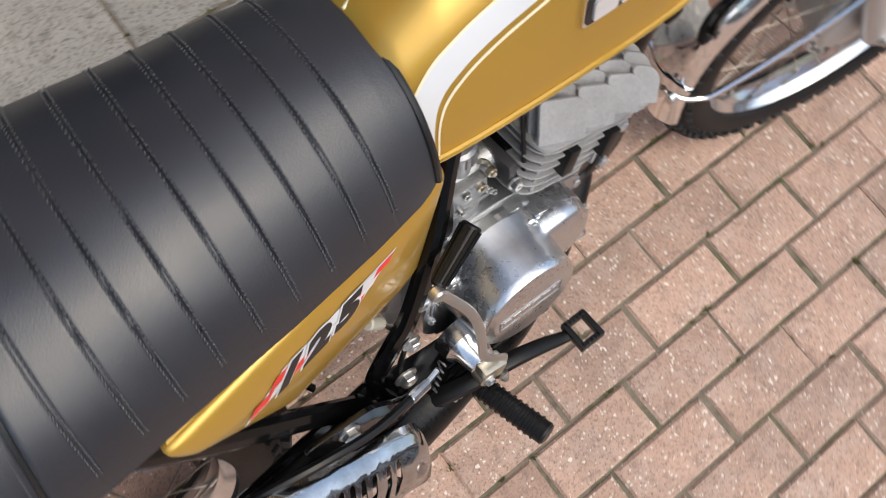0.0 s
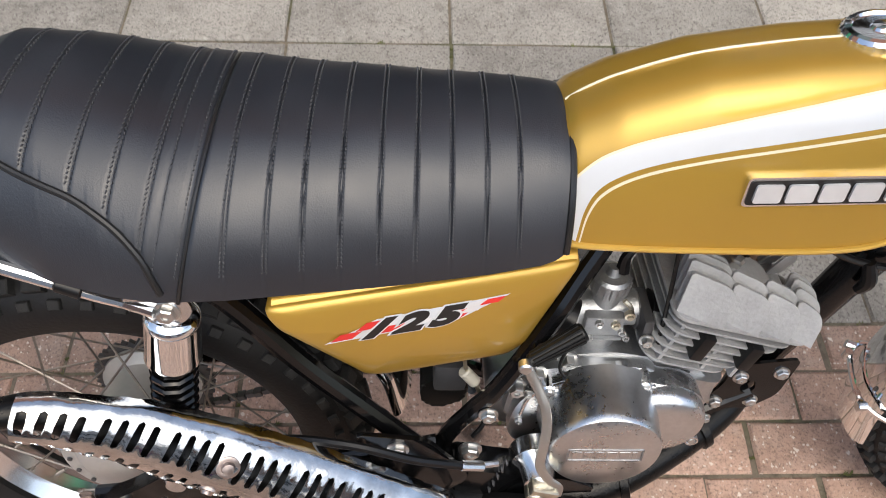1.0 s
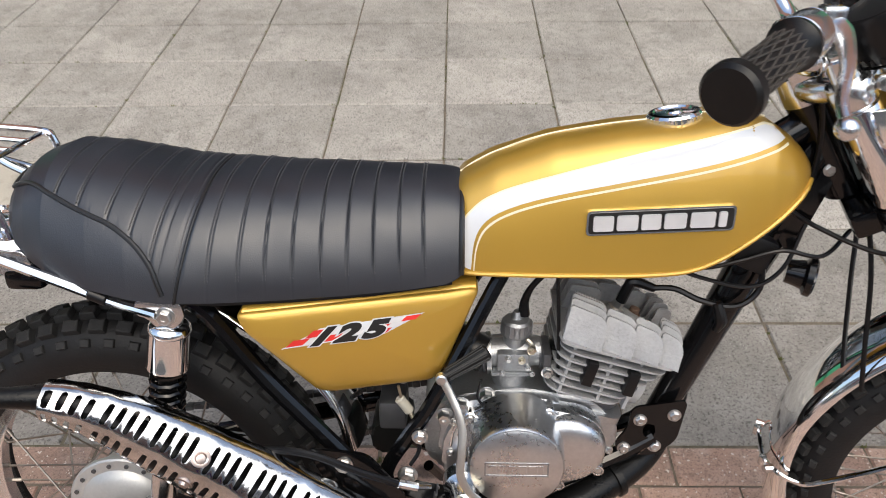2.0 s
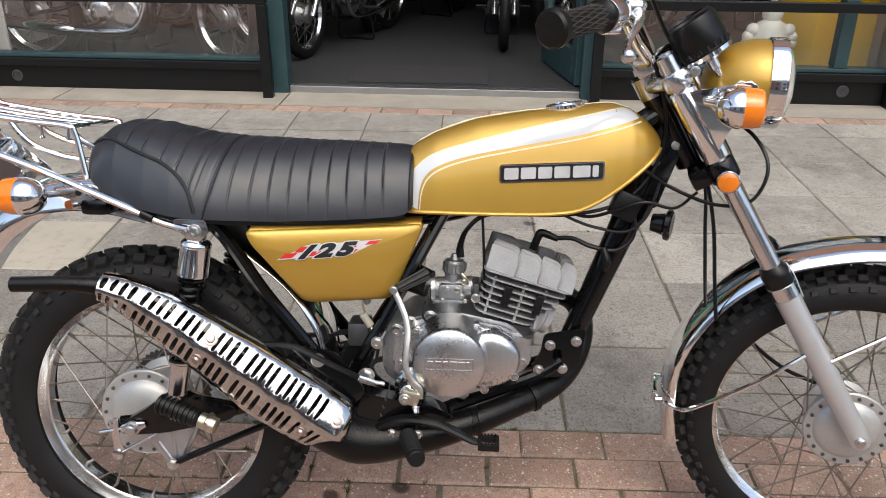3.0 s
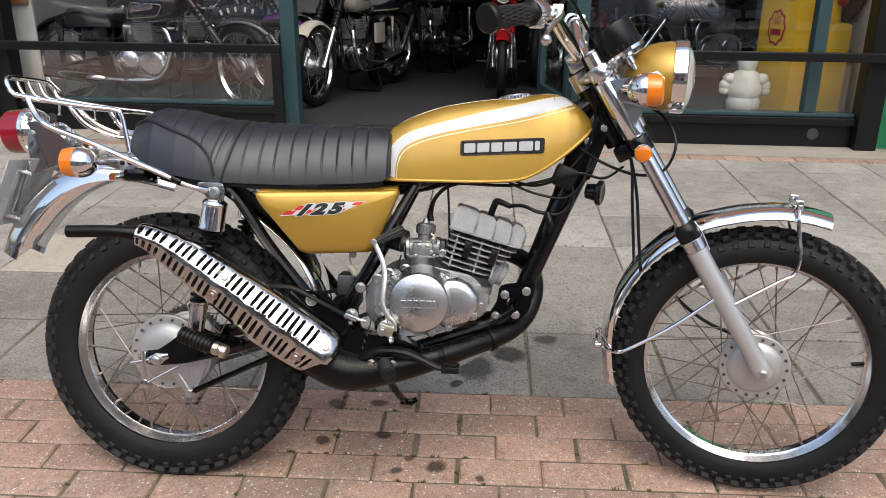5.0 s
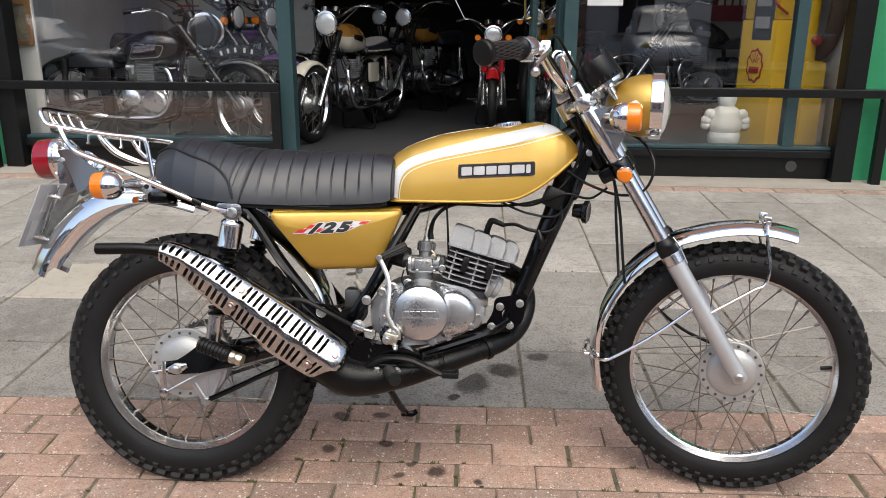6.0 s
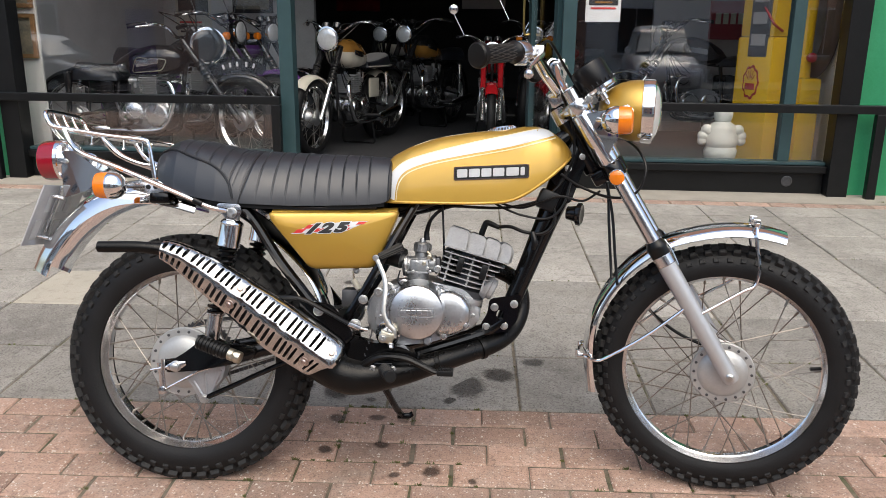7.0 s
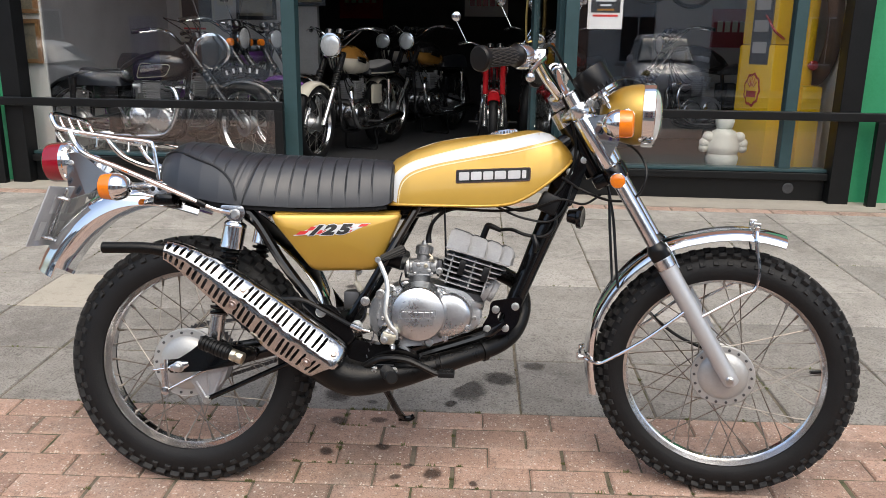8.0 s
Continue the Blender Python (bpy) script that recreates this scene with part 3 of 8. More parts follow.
    yaw = math.degrees(math.atan2(d.y, d.x))
    leaf = thing("door_leaf", "dark teal glazed shop door standing open inwards", "door", pose(h.x, h.y, FZ + 0.012, 0, 0, yaw), kind=S)
    L = d.length
    slab_box("stile", (0, -0.022, 0), (0.09, 0.022, 2.15), TEAL, leaf)
    slab_box("stile", (L - 0.09, -0.022, 0), (L, 0.022, 2.15), TEAL, leaf)
    slab_box("rail", (0.092, -0.022, 0), (L - 0.092, 0.022, 0.20), TEAL, leaf)
    slab_box("rail", (0.092, -0.022, 2.05), (L - 0.092, 0.022, 2.15), TEAL, leaf)
    pn = slab_box("pane", (0.092, -0.003, 0.202), (L - 0.092, 0.003, 2.048), PANE, leaf, bev=0)
    pn.visible_shadow = False
    bm = B()
    tube(bm, [(L - 0.045, 0.024, 0.95), (L - 0.045, 0.065, 0.97), (L - 0.045, 0.065, 1.25), (L - 0.045, 0.024, 1.27)], 0.009, 8, 4)
    part("door_handle", bm, mat("brass", (0.6, 0.42, 0.15), 0.3, 1.0), leaf, "brass pull handle")
    # guard rails on the pavement
    for nm, x0, x1, posts in (("west", -5.2, -0.690, (-0.75, -2.75, -4.7)), ("east", 1.20, 5.2, (1.20, 3.14, 5.0))):
        rl = thing("guard_rail", "black painted square steel guard rail on posts before the shop window", "guard rail", group="guard rails")
        slab_box("top_rail", (x0, 3.272, 0.672), (x1, 3.328, 0.726), BLACK_RAIL, rl, bev=0.005)
        for q in posts:
            slab_box("post", (q, 3.275, on_pavement(0, 3.3).z - 0.01), (q + 0.06, 3.325, 0.671), BLACK_RAIL, rl, bev=0.005)
    # round steel fixings on the risers
    for x, z in ((2.68, 0.215), (-2.35, 0.205)):
        bm = B()
        lathe(bm, (0, 0, 0), (0, -1, 0), [(0, 0.036), (0.004, 0.036), (0.006, 0.033), (0.006, 0.026), (0.003, 0.025), (0.003, 0.006), (0.006, 0.005)], 24)
        box(bm, (0, -0.005, 0), (0.05, 0.003, 0.006), Matrix.Rotation(0.6, 3, "Y"))
        box(bm, (0, -0.005, 0), (0.05, 0.003, 0.006), Matrix.Rotation(-0.9, 3, "Y"))
        ob = part("vent_cap", bm, DARK_METAL, None, m=pose(x, 3.409, z))
        tagged(ob, "small round metal vent cap on the black stall riser", "vent cap", group="vent caps")


shop_front()


def shop_inside():
    S = "structure"
    tagged(slab_box("floor", (-3.0, 3.50, 0.02), (3.6, 11.0, FZ), SHOP_FLOOR, bev=0), "dark grey shop carpet", "floor", kind=S)
    tagged(slab_box("ceiling", (-3.0, 3.624, 3.20), (3.6, 11.0, 3.30), SHOP_DARK, bev=0), "shop ceiling coloured dark for the dim room", "ceiling", kind=S)
    tagged(slab_box("wall_inner_west", (-2.98, 3.72, FZ), (-2.565, 3.74, 3.199), SHOP_WALL, bev=0), "white painted inner side wall", "wall", kind=S)
    tagged(slab_box("wall_side_west", (-3.10, 3.63, FZ), (-3.0, 11.0, 3.199), SHOP_GREY, bev=0), "pale grey inner side wall", "wall", kind=S)
    tagged(slab_box("wall_inner_east", (3.14, 3.63, FZ), (3.26, 5.6, 3.199), SHOP_WALL, bev=0), "white painted inner side wall", "wall", kind=S)
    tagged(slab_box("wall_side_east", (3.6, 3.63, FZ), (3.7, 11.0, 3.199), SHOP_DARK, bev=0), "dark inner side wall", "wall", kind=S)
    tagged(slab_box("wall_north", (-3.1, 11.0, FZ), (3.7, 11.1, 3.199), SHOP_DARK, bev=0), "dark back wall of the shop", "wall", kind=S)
    # Added pale wall; stands in for bright street reflections in the window.
    tagged(slab_box("wall_partition", (-2.995, 6.9, FZ), (-1.30, 7.0, 3.199), SHOP_GREY, bev=0), "pale partition added for brightness behind the motorcycles", "wall", kind=S)
    tagged(slab_box("door_mat", (-0.28, 3.53, FZ + 0.001), (0.60, 4.07, FZ + 0.009), MAT_RUBBER), "dark ribbed rubber door mat on the carpet", "door mat")


shop_inside()

# ---- the motorcycle on its side stand ----
LEAN, YAW = 14.0, 1.2
BIKE = thing("motorcycle", "gold and white trail motorcycle leaning on its side stand", "motorcycle",
             pose(0.005, 0, 0, SLOPE) @ pose(0.75, 0, 0, 0, 0, YAW) @ pose(-0.75, -0.075, 0.004, -LEAN))
# steering: an axis with its rake, turned to the right
HEAD, RAKE, STEER_ANGLE = Vector((0.935, 0, 0.957)), radians(30.8), -13.1
UP_AX = Vector((-math.sin(RAKE), 0, math.cos(RAKE)))
FW_AX = Vector((math.cos(RAKE), 0, math.sin(RAKE)))
STEER = Matrix.Translation(HEAD) @ Matrix.Rotation(radians(STEER_ANGLE), 4, UP_AX) @ Matrix.Translation(-HEAD)
UNSTEER = STEER.inverted()


def st(a, w, h):
    """A place in the fork's own axes: ahead of the steering axis, to the left, up along it."""
    return HEAD + FW_AX * a + Vector((0, w, 0)) + UP_AX * h


def ring_profile(R, r, wide, n=18):
    """The round of a tyre: rows of (y, radius) closed over the rim side."""
    return [(wide * math.sin(a), R - r + r * math.cos(a)) for a in [radians(-125 + 250 * i / n) for i in range(n + 1)]]


def knob_blocks(R, r, wide, count, rows, size, rnd):
    """Square tread blocks standing on the round of a tyre."""
    verts, faces = [], []
    for k in range(count):
        for ang, shift, lx, ly, hh in rows:
            a = 2 * math.pi * (k + shift) / count + rnd.uniform(-0.004, 0.004)
            b = radians(ang)
            n = Vector((math.cos(b) * math.cos(a), math.sin(b), math.cos(b) * math.sin(a)))
            t = Vector((-math.sin(a), 0, math.cos(a)))
            s = n.cross(t)
            c = Vector(((R - r + r * math.cos(b)) * math.cos(a), wide * math.sin(b), (R - r + r * math.cos(b)) * math.sin(a)))
            o = len(verts)
            for z, q in ((-0.004, 1.06), (hh - 0.0012, 0.94), (hh, 0.80)):
                for i, j in ((-1, -1), (1, -1), (1, 1), (-1, 1)):
                    verts.append(c + n * z + t * (i * lx * q / 2) + s * (j * ly * q / 2))
            for lv in (0, 4):
                faces += [tuple(o + lv + q for q in (i, (i + 1) % 4, (i + 1) % 4 + 4, i + 4)) for i in range(4)]
            faces.append((o + 8, o + 9, o + 10, o + 11))
    return verts, faces


def wheel(parent, name, m, R, r, wide, rim_r, hub_r, hub_w, count, knobs=None, n_spokes=36, flange=0.052, simple=False, hub_mat=None):
    """A wire wheel about the y axis, placed by m: hub, rim, tyre with its blocks, spokes and nipples."""
    bm = B()
    lathe(bm, (0, -hub_w, 0), (0, 1, 0), [(0, hub_r * 0.30), (0.003, hub_r * 0.62), (0.010, hub_r * 0.74), (0.014, hub_r * 0.78), (0.0145, hub_r * 0.97), (0.017, hub_r), (0.024, hub_r), (0.027, hub_r * 0.9),
                                          (hub_w, hub_r * 0.74), (2 * hub_w - 0.02, hub_r * 0.62), (2 * hub_w - 0.012, hub_r * 0.80), (2 * hub_w - 0.004, hub_r * 0.80), (2 * hub_w, hub_r * 0.4)], 40)
    hub = part(name, bm, hub_mat or ALLOY, parent, m=m)
    bm = B()
    rw = wide * 0.72
    prof = [(-rw, rim_r), (-rw + 0.003, rim_r + 0.0022), (-rw + 0.006, rim_r), (-rw + 0.007, rim_r - 0.008), (-rw * 0.5, rim_r - 0.012), (-rw * 0.3, rim_r - 0.017), (rw * 0.3, rim_r - 0.017), (rw * 0.5, rim_r - 0.012), (rw - 0.007, rim_r - 0.008), (rw - 0.006, rim_r), (rw - 0.003, rim_r + 0.0022), (rw, rim_r),
            (rw - 0.0005, rim_r - 0.006), (rw - 0.004, rim_r - 0.0095), (rw * 0.45, rim_r - 0.016), (rw * 0.3, rim_r - 0.021), (-rw * 0.3, rim_r - 0.021), (-rw * 0.45, rim_r - 0.016), (-rw + 0.004, rim_r - 0.0095), (-rw + 0.0005, rim_r - 0.006)]
    seg = 96 if not simple else 48
    rings = [[Vector((rr * math.cos(2 * math.pi * k / seg), y, rr * math.sin(2 * math.pi * k / seg))) for y, rr in prof] for k in range(seg)]
    skin(bm, rings, closed=True)
    part("rim", bm, RIM_CHROME, hub, "chromed steel rim")
    bm = B()
    prof = ring_profile(R, r, wide)
    rings = [[Vector((rr * math.cos(2 * math.pi * k / seg), y, rr * math.sin(2 * math.pi * k / seg))) for y, rr in prof] for k in range(seg)]
    skin(bm, rings, closed=True)
    part("tyre", bm, RUBBER, hub, "black knobbly trail tyre" if knobs else "black road tyre")
    if knobs:
        verts, faces = knob_blocks(R, r, wide, count, knobs, 0, random.Random(3))
        me = bpy.data.meshes.new("tread")
        me.from_pydata(verts, [], faces)
        me.materials.append(TREAD)
        ob = new("tread", me)
        ob.parent = hub
        tagged(ob, "square rubber tread blocks", kind="stuff")
    # spokes cross from alternate flanges
    bm_all = B() if simple else None
    for k in range(n_spokes):
        side = -1 if k % 2 else 1
        turn = 1 if (k // 2) % 2 else -1
        a_rim = 2 * math.pi * (k + 0.25) / n_spokes
        a_hub = a_rim + turn * radians(58)
        fl = -hub_w + 0.020 if side < 0 else hub_w - 0.008
        fr = hub_r * 0.93 if side < 0 else hub_r * 0.75
        a = Vector((fr * math.cos(a_hub), fl, fr * math.sin(a_hub)))
        b = Vector(((rim_r - 0.018) * math.cos(a_rim), side * 0.006, (rim_r - 0.018) * math.sin(a_rim)))
        d = (b - a).normalized()
        bm = bm_all if simple else B()
        rod(bm, a, b, 0.0016 if not simple else 0.002, 5)
        if not simple:
            rod(bm, b - d * 0.016, b + d * 0.004, 0.0032, 6)
            lathe(bm, a + Vector((0, side * 0.004, 0)), (0, -side, 0), [(0, 0.004), (0.004, 0.0025)], 6)
            part("spoke", bm, SPOKE, hub, smooth=60)
    if simple:
        tagged(part("spokes", bm_all, SPOKE, hub, smooth=60), "thin wire spokes", kind="stuff")
    return hub


TRIAL = [(-13, 0.0, 0.0235, 0.0190, 0.0105), (13, 0.5, 0.0235, 0.0190, 0.0105), (-39, 0.5, 0.0240, 0.0190, 0.0105), (39, 0.0, 0.0240, 0.0190, 0.0105),
         (-65, 0.0, 0.0150, 0.0125, 0.0050), (65, 0.5, 0.0150, 0.0125, 0.0050)]
FRONT_TRIAL = [(-13, 0.0, 0.0195, 0.0160, 0.0105), (13, 0.5, 0.0195, 0.0160, 0.0105), (-39, 0.5, 0.0180, 0.0130, 0.0105), (39, 0.0, 0.0180, 0.0130, 0.0105),
               (-65, 0.0, 0.0130, 0.0110, 0.0045), (65, 0.5, 0.0130, 0.0110, 0.0045)]


def wheels():
    rear = wheel(BIKE, "rear_wheel", pose(-0.009, 0, 0.3075), 0.3125, 0.0515, 0.050, 0.2405, 0.088, 0.075, 50, TRIAL, hub_mat=DRUM)
    m = STEER @ Matrix.Translation(st(0.031, 0, -0.757))
    fr = wheel(BIKE, "front_wheel", m, 0.3070, 0.0415, 0.041, 0.2512, 0.077, 0.055, 56, FRONT_TRIAL, hub_mat=DRUM)
    # dark discs stand for the shade in small round holes round both drum covers
    for hub, hr, w, n in ((rear, 0.088, 0.075, 18), (fr, 0.077, 0.055, 18)):
        for k in range(n):
            a = 2 * math.pi * k / n
            bm = B()
            lathe(bm, (hr * 0.88 * math.cos(a), -w + 0.0135, hr * 0.88 * math.sin(a)), (0, -1, 0), [(0, 0.0036), (0.0022, 0.0036), (0.0026, 0.0025)], 8)
            part("drum_hole", bm, DARK_METAL, hub)
    bm = B()
    a = radians(5)
    rod(bm, (0.238 * math.cos(a), -0.004, 0.238 * math.sin(a)), (0.205 * math.cos(a), -0.010, 0.205 * math.sin(a)), 0.0045, 10)
    part("valve", bm, BLACK_PLASTIC, fr, "black valve stem")
    return rear, fr


REAR, FRONT = wheels()


# tank: half-breadth and height along its length
TANK = [(0.494, 0.7240, 0.806, 0.0702), (0.500, 0.7225, 0.822, 0.0756), (0.515, 0.7215, 0.840, 0.0810), (0.553, 0.7210, 0.861, 0.0855), (0.625, 0.7210, 0.886, 0.0873),
        (0.712, 0.7215, 0.901, 0.0891), (0.790, 0.7245, 0.909, 0.0891), (0.837, 0.7435, 0.917, 0.0882), (0.869, 0.7645, 0.918, 0.0855), (0.900, 0.7880, 0.909, 0.0801),
        (0.925, 0.8100, 0.893, 0.0720), (0.942, 0.8265, 0.877, 0.0612), (0.952, 0.8400, 0.864, 0.0477), (0.957, 0.8500, 0.856, 0.0270)]


def tank_section(x):
    return lerp(TANK, x)


def tank_point(x, t):
    """t from 0 at the lower right edge over the crown to 1 at the lower left edge."""
    zb, zt, w = tank_section(x)
    k = zb + (zt - zb) * 0.36
    a = math.pi * (t * 1.0)
    c, s = math.cos(a), math.sin(a)
    side = -1 if c > 0 else 1
    y = side * w * abs(c) ** 0.52
    u = abs(s) ** 0.95
    return Vector((x, y, zb + (zt - zb) * u))


def tank_side(x, z, off=0.0):
    """The half-breadth of the tank at a height, as a place on its right flank."""
    zb, zt, w = tank_section(x)
    u = min(max((z - zb) / (zt - zb), 0), 0.9999)
    s = u ** (1 / 0.95)
    return Vector((x, -(w * math.sqrt(1 - s * s) ** 0.52 + off), z))


def tank():
    bm = B()
    xs = [0.494 + (0.957 - 0.494) * i / 90 for i in range(91)]
    n = 44
    skin(bm, [[tank_point(x, j / n) for j in range(n + 1)] for x in xs])
    body = part("tank", bm, GOLD, BIKE, "gold painted fuel tank with a white swoosh", smooth=50)
    # white swoosh between two curves on each flank, with a thin cream line along its lower edge
    upper = [(0.500, 0.738), (0.503, 0.772), (0.520, 0.800), (0.550, 0.824), (0.606, 0.844), (0.716, 0.873), (0.80, 0.892), (0.875, 0.909), (0.900, 0.9065)]
    lower = [(0.524, 0.727), (0.528, 0.765), (0.540, 0.790), (0.567, 0.808), (0.620, 0.825), (0.70, 0.842), (0.80, 0.862), (0.875, 0.882), (0.912, 0.894)]
    U, Lo = spline([(a, 0, b) for a, b in upper], 6), spline([(a, 0, b) for a, b in lower], 6)

    def band(name, c0, c1, material, off):
        for side in (1, -1):
            bm = B()
            rows = []
            for a, b in zip(c0, c1):
                row = []
                for i in range(7):
                    q = a + (b - a) * i / 6
                    p = tank_side(q.x, min(q.z, tank_section(q.x)[1] - 0.001), off)
                    row.append(bm.verts.new((p.x, p.y * side, p.z)))
                rows.append(row)
            for r0, r1 in zip(rows, rows[1:]):
                for i in range(6):
                    bm.faces.new((r0[i], r0[i + 1], r1[i + 1], r1[i]))
            part(name, bm, material, body)

    band("swoosh", U, Lo, WHITE_PAINT, 0.0006)
    off = lambda c, d: [Vector((p.x + d * 0.55, 0, p.z - d)) for p in c]
    band("pinstripe", off(Lo, 0.0045), off(Lo, 0.0072), CREAM_LINE, 0.0007)
    band("pinstripe", off(U, -0.0015), off(U, 0.0005), CREAM_LINE, 0.0009)
    # pressed seam along the lower edge and the crown
    for side in (-1, 1):
        bm = B()
        pts = [(x, side * (tank_section(x)[2] + 0.001), tank_section(x)[0] + 0.0015) for x in (0.496, 0.52, 0.58, 0.66, 0.74, 0.80, 0.84, 0.87, 0.90, 0.925, 0.942, 0.952)]
        tube(bm, pts, 0.0035, 8, 4)
        part("seam", bm, GOLD, body)
    bm = B()
    tube(bm, [(x, 0.0, tank_section(x)[1] + 0.0004) for x in (0.51, 0.53, 0.56, 0.62, 0.70, 0.78, 0.86, 0.90)], 0.0016, 6, 5)
    part("seam", bm, CREAM_LINE, body)
    # filler cap
    bm = B()
    zt = tank_section(0.786)[1]
    ax = Vector((-0.15, 0, 1))
    lathe(bm, (0.786, 0, zt - 0.014), ax, [(0, 0.034), (0.008, 0.034), (0.010, 0.032)], 32)
    part("filler_neck", bm, GOLD, body)
    bm = B()
    lathe(bm, Vector((0.786, 0, zt - 0.006)), ax, [(0, 0.030), (0.002, 0.0345), (0.010, 0.035), (0.0135, 0.032), (0.0145, 0.027), (0.012, 0.025), (0.0125, 0.011), (0.015, 0.009), (0.016, 0.004)], 40)
    fc = part("fuel_cap", bm, CHROME, body, "chrome fuel filler cap")
    for k in range(30):
        a = 2 * math.pi * k / 30
        u, v, w = basis(ax)
        c = Vector((0.786, 0, zt - 0.006)) + w * 0.0065 + 0.0348 * (math.cos(a) * u + math.sin(a) * v)
        bm = B()
        rod(bm, c - w * 0.004, c + w * 0.004, 0.0013, 5)
        part("knurl", bm, CHROME, fc)
    # name badge: black plate with silver surround and plain raised bars

    def badge_pt(x, z, off):
        return Vector((x, tank_side(min(x, 0.835), 0.798).y + 0.0015 - off, z))

    def plate(name, x0, x1, z0, z1, o0, o1, material, rr, slant=0.0, holder=body, slope=0.055):
        bm = B()
        poly = rounded([(x0, z0), (x1, z0), (x1 + slant, z1), (x0 + slant, z1)], rr, 4)
        a = [bm.verts.new(badge_pt(x, z + slope * (x - 0.76), o0)) for x, z in poly]
        b = [bm.verts.new(badge_pt(x, z + slope * (x - 0.76), o1)) for x, z in poly]
        k = len(poly)
        bm.faces.new(b)
        for i in range(k):
            bm.faces.new((a[i], a[(i + 1) % k], b[(i + 1) % k], b[i]))
        return part(name, bm, material, holder, smooth=30)

    bd = plate("badge", 0.668, 0.850, 0.783, 0.816, -0.006, 0.0065, CHROME, 0.006)
    plate("badge_field", 0.6705, 0.8475, 0.7855, 0.8135, 0.0045, 0.0075, DECAL_BLACK, 0.005, holder=bd)
    xs = [0.676, 0.705, 0.735, 0.763, 0.795, 0.829]
    ws = [0.025, 0.026, 0.024, 0.027, 0.030, 0.010]
    for x, w in zip(xs, ws):
        plate("bar", x, x + w, 0.7895, 0.8095, 0.0075, 0.010, DECAL_SILVER, 0.003, holder=bd)
    return body


tank()


# seat: floor, crown and half-breadth along its length
SEAT = [(-0.074, 0.800, 0.828, 0.062), (-0.070, 0.782, 0.838, 0.084), (-0.060, 0.768, 0.849, 0.098), (-0.040, 0.753, 0.864, 0.112), (-0.010, 0.741, 0.874, 0.129), (0.050, 0.725, 0.868, 0.146), (0.100, 0.717, 0.857, 0.155), (0.140, 0.713, 0.849, 0.158), (0.200, 0.711, 0.845, 0.152), (0.280, 0.709, 0.842, 0.139),
        (0.360, 0.711, 0.840, 0.129), (0.440, 0.714, 0.838, 0.117), (0.490, 0.718, 0.836, 0.108), (0.503, 0.722, 0.834, 0.105), (0.510, 0.727, 0.832, 0.103), (0.516, 0.735, 0.822, 0.098)]
RIBS = [0.1955, 0.2330, 0.2663, 0.3002, 0.3356, 0.3690, 0.4020, 0.4350, 0.4662]
BACK_RIBS = [-0.018, 0.015, 0.055, 0.088, 0.120]
STRAPS = [0.132, 0.151]
SEAM = 0.158


def groove(g, t):
    """Where the groove g runs at the share t of the way round: those by the seam sweep forward towards the crown."""
    lean = lerp([(0.0, 0.033), (0.160, 0.033), (0.195, 0.018), (0.27, 0.008), (0.40, 0.0), (0.47, -0.004)], g)[0]
    return g + lean * abs(math.sin(math.pi * t)) ** 0.94


def seat_edge(x):
    """How far up the flank the ribbed cover ends towards the tail (share of the way round)."""
    return lerp([(-0.075, 0.31), (-0.03, 0.285), (0.011, 0.238), (0.044, 0.220), (0.080, 0.203), (0.107, 0.175), (0.1234, 0.138), (0.135, 0.098), (0.140, 0.065), (0.1455, 0.02), (0.148, 0.0)], x)[0]


def seat_point(x, t, off=0.0):
    zb, zt, w = lerp(SEAT, x)
    a = math.pi * t
    c, s = math.cos(a), math.sin(a)
    y = -math.copysign(w * abs(c) ** 0.80, c)
    z = zb + (zt - zb) * abs(s) ** 0.94
    n = Vector((0, -c * 1.2, s + 0.05)).normalized()
    return Vector((x, y, z)) + n * off


def seat_off(x, t):
    """Rolls and grooves of the cover."""
    e = seat_edge(x)
    inside = e + 0.01 < t < 1 - e - 0.01
    off = 0.0
    for g in RIBS + BACK_RIBS:
        d = abs(x - groove(g, t))
        if d < 0.03 and (inside or g > 0.15):
            off -= 0.0021 * math.exp(-(d / 0.0013) ** 2)
    for g in STRAPS:
        d = abs(x - groove(g, t))
        if d < 0.01 and (inside or g > 0.12):
            off -= 0.0012 * math.exp(-(d / 0.0014) ** 2)
    off -= 0.0036 * math.exp(-((x - groove(SEAM, t)) / 0.0024) ** 2)
    if not inside and x < 0.146:
        off -= 0.0008
    # slack of the stretched cover
    off += 0.0007 * math.sin(23 * x + 9 * t) * math.sin(17 * t + 31 * x)
    return off * min(1, 8 * min(t, 1 - t))


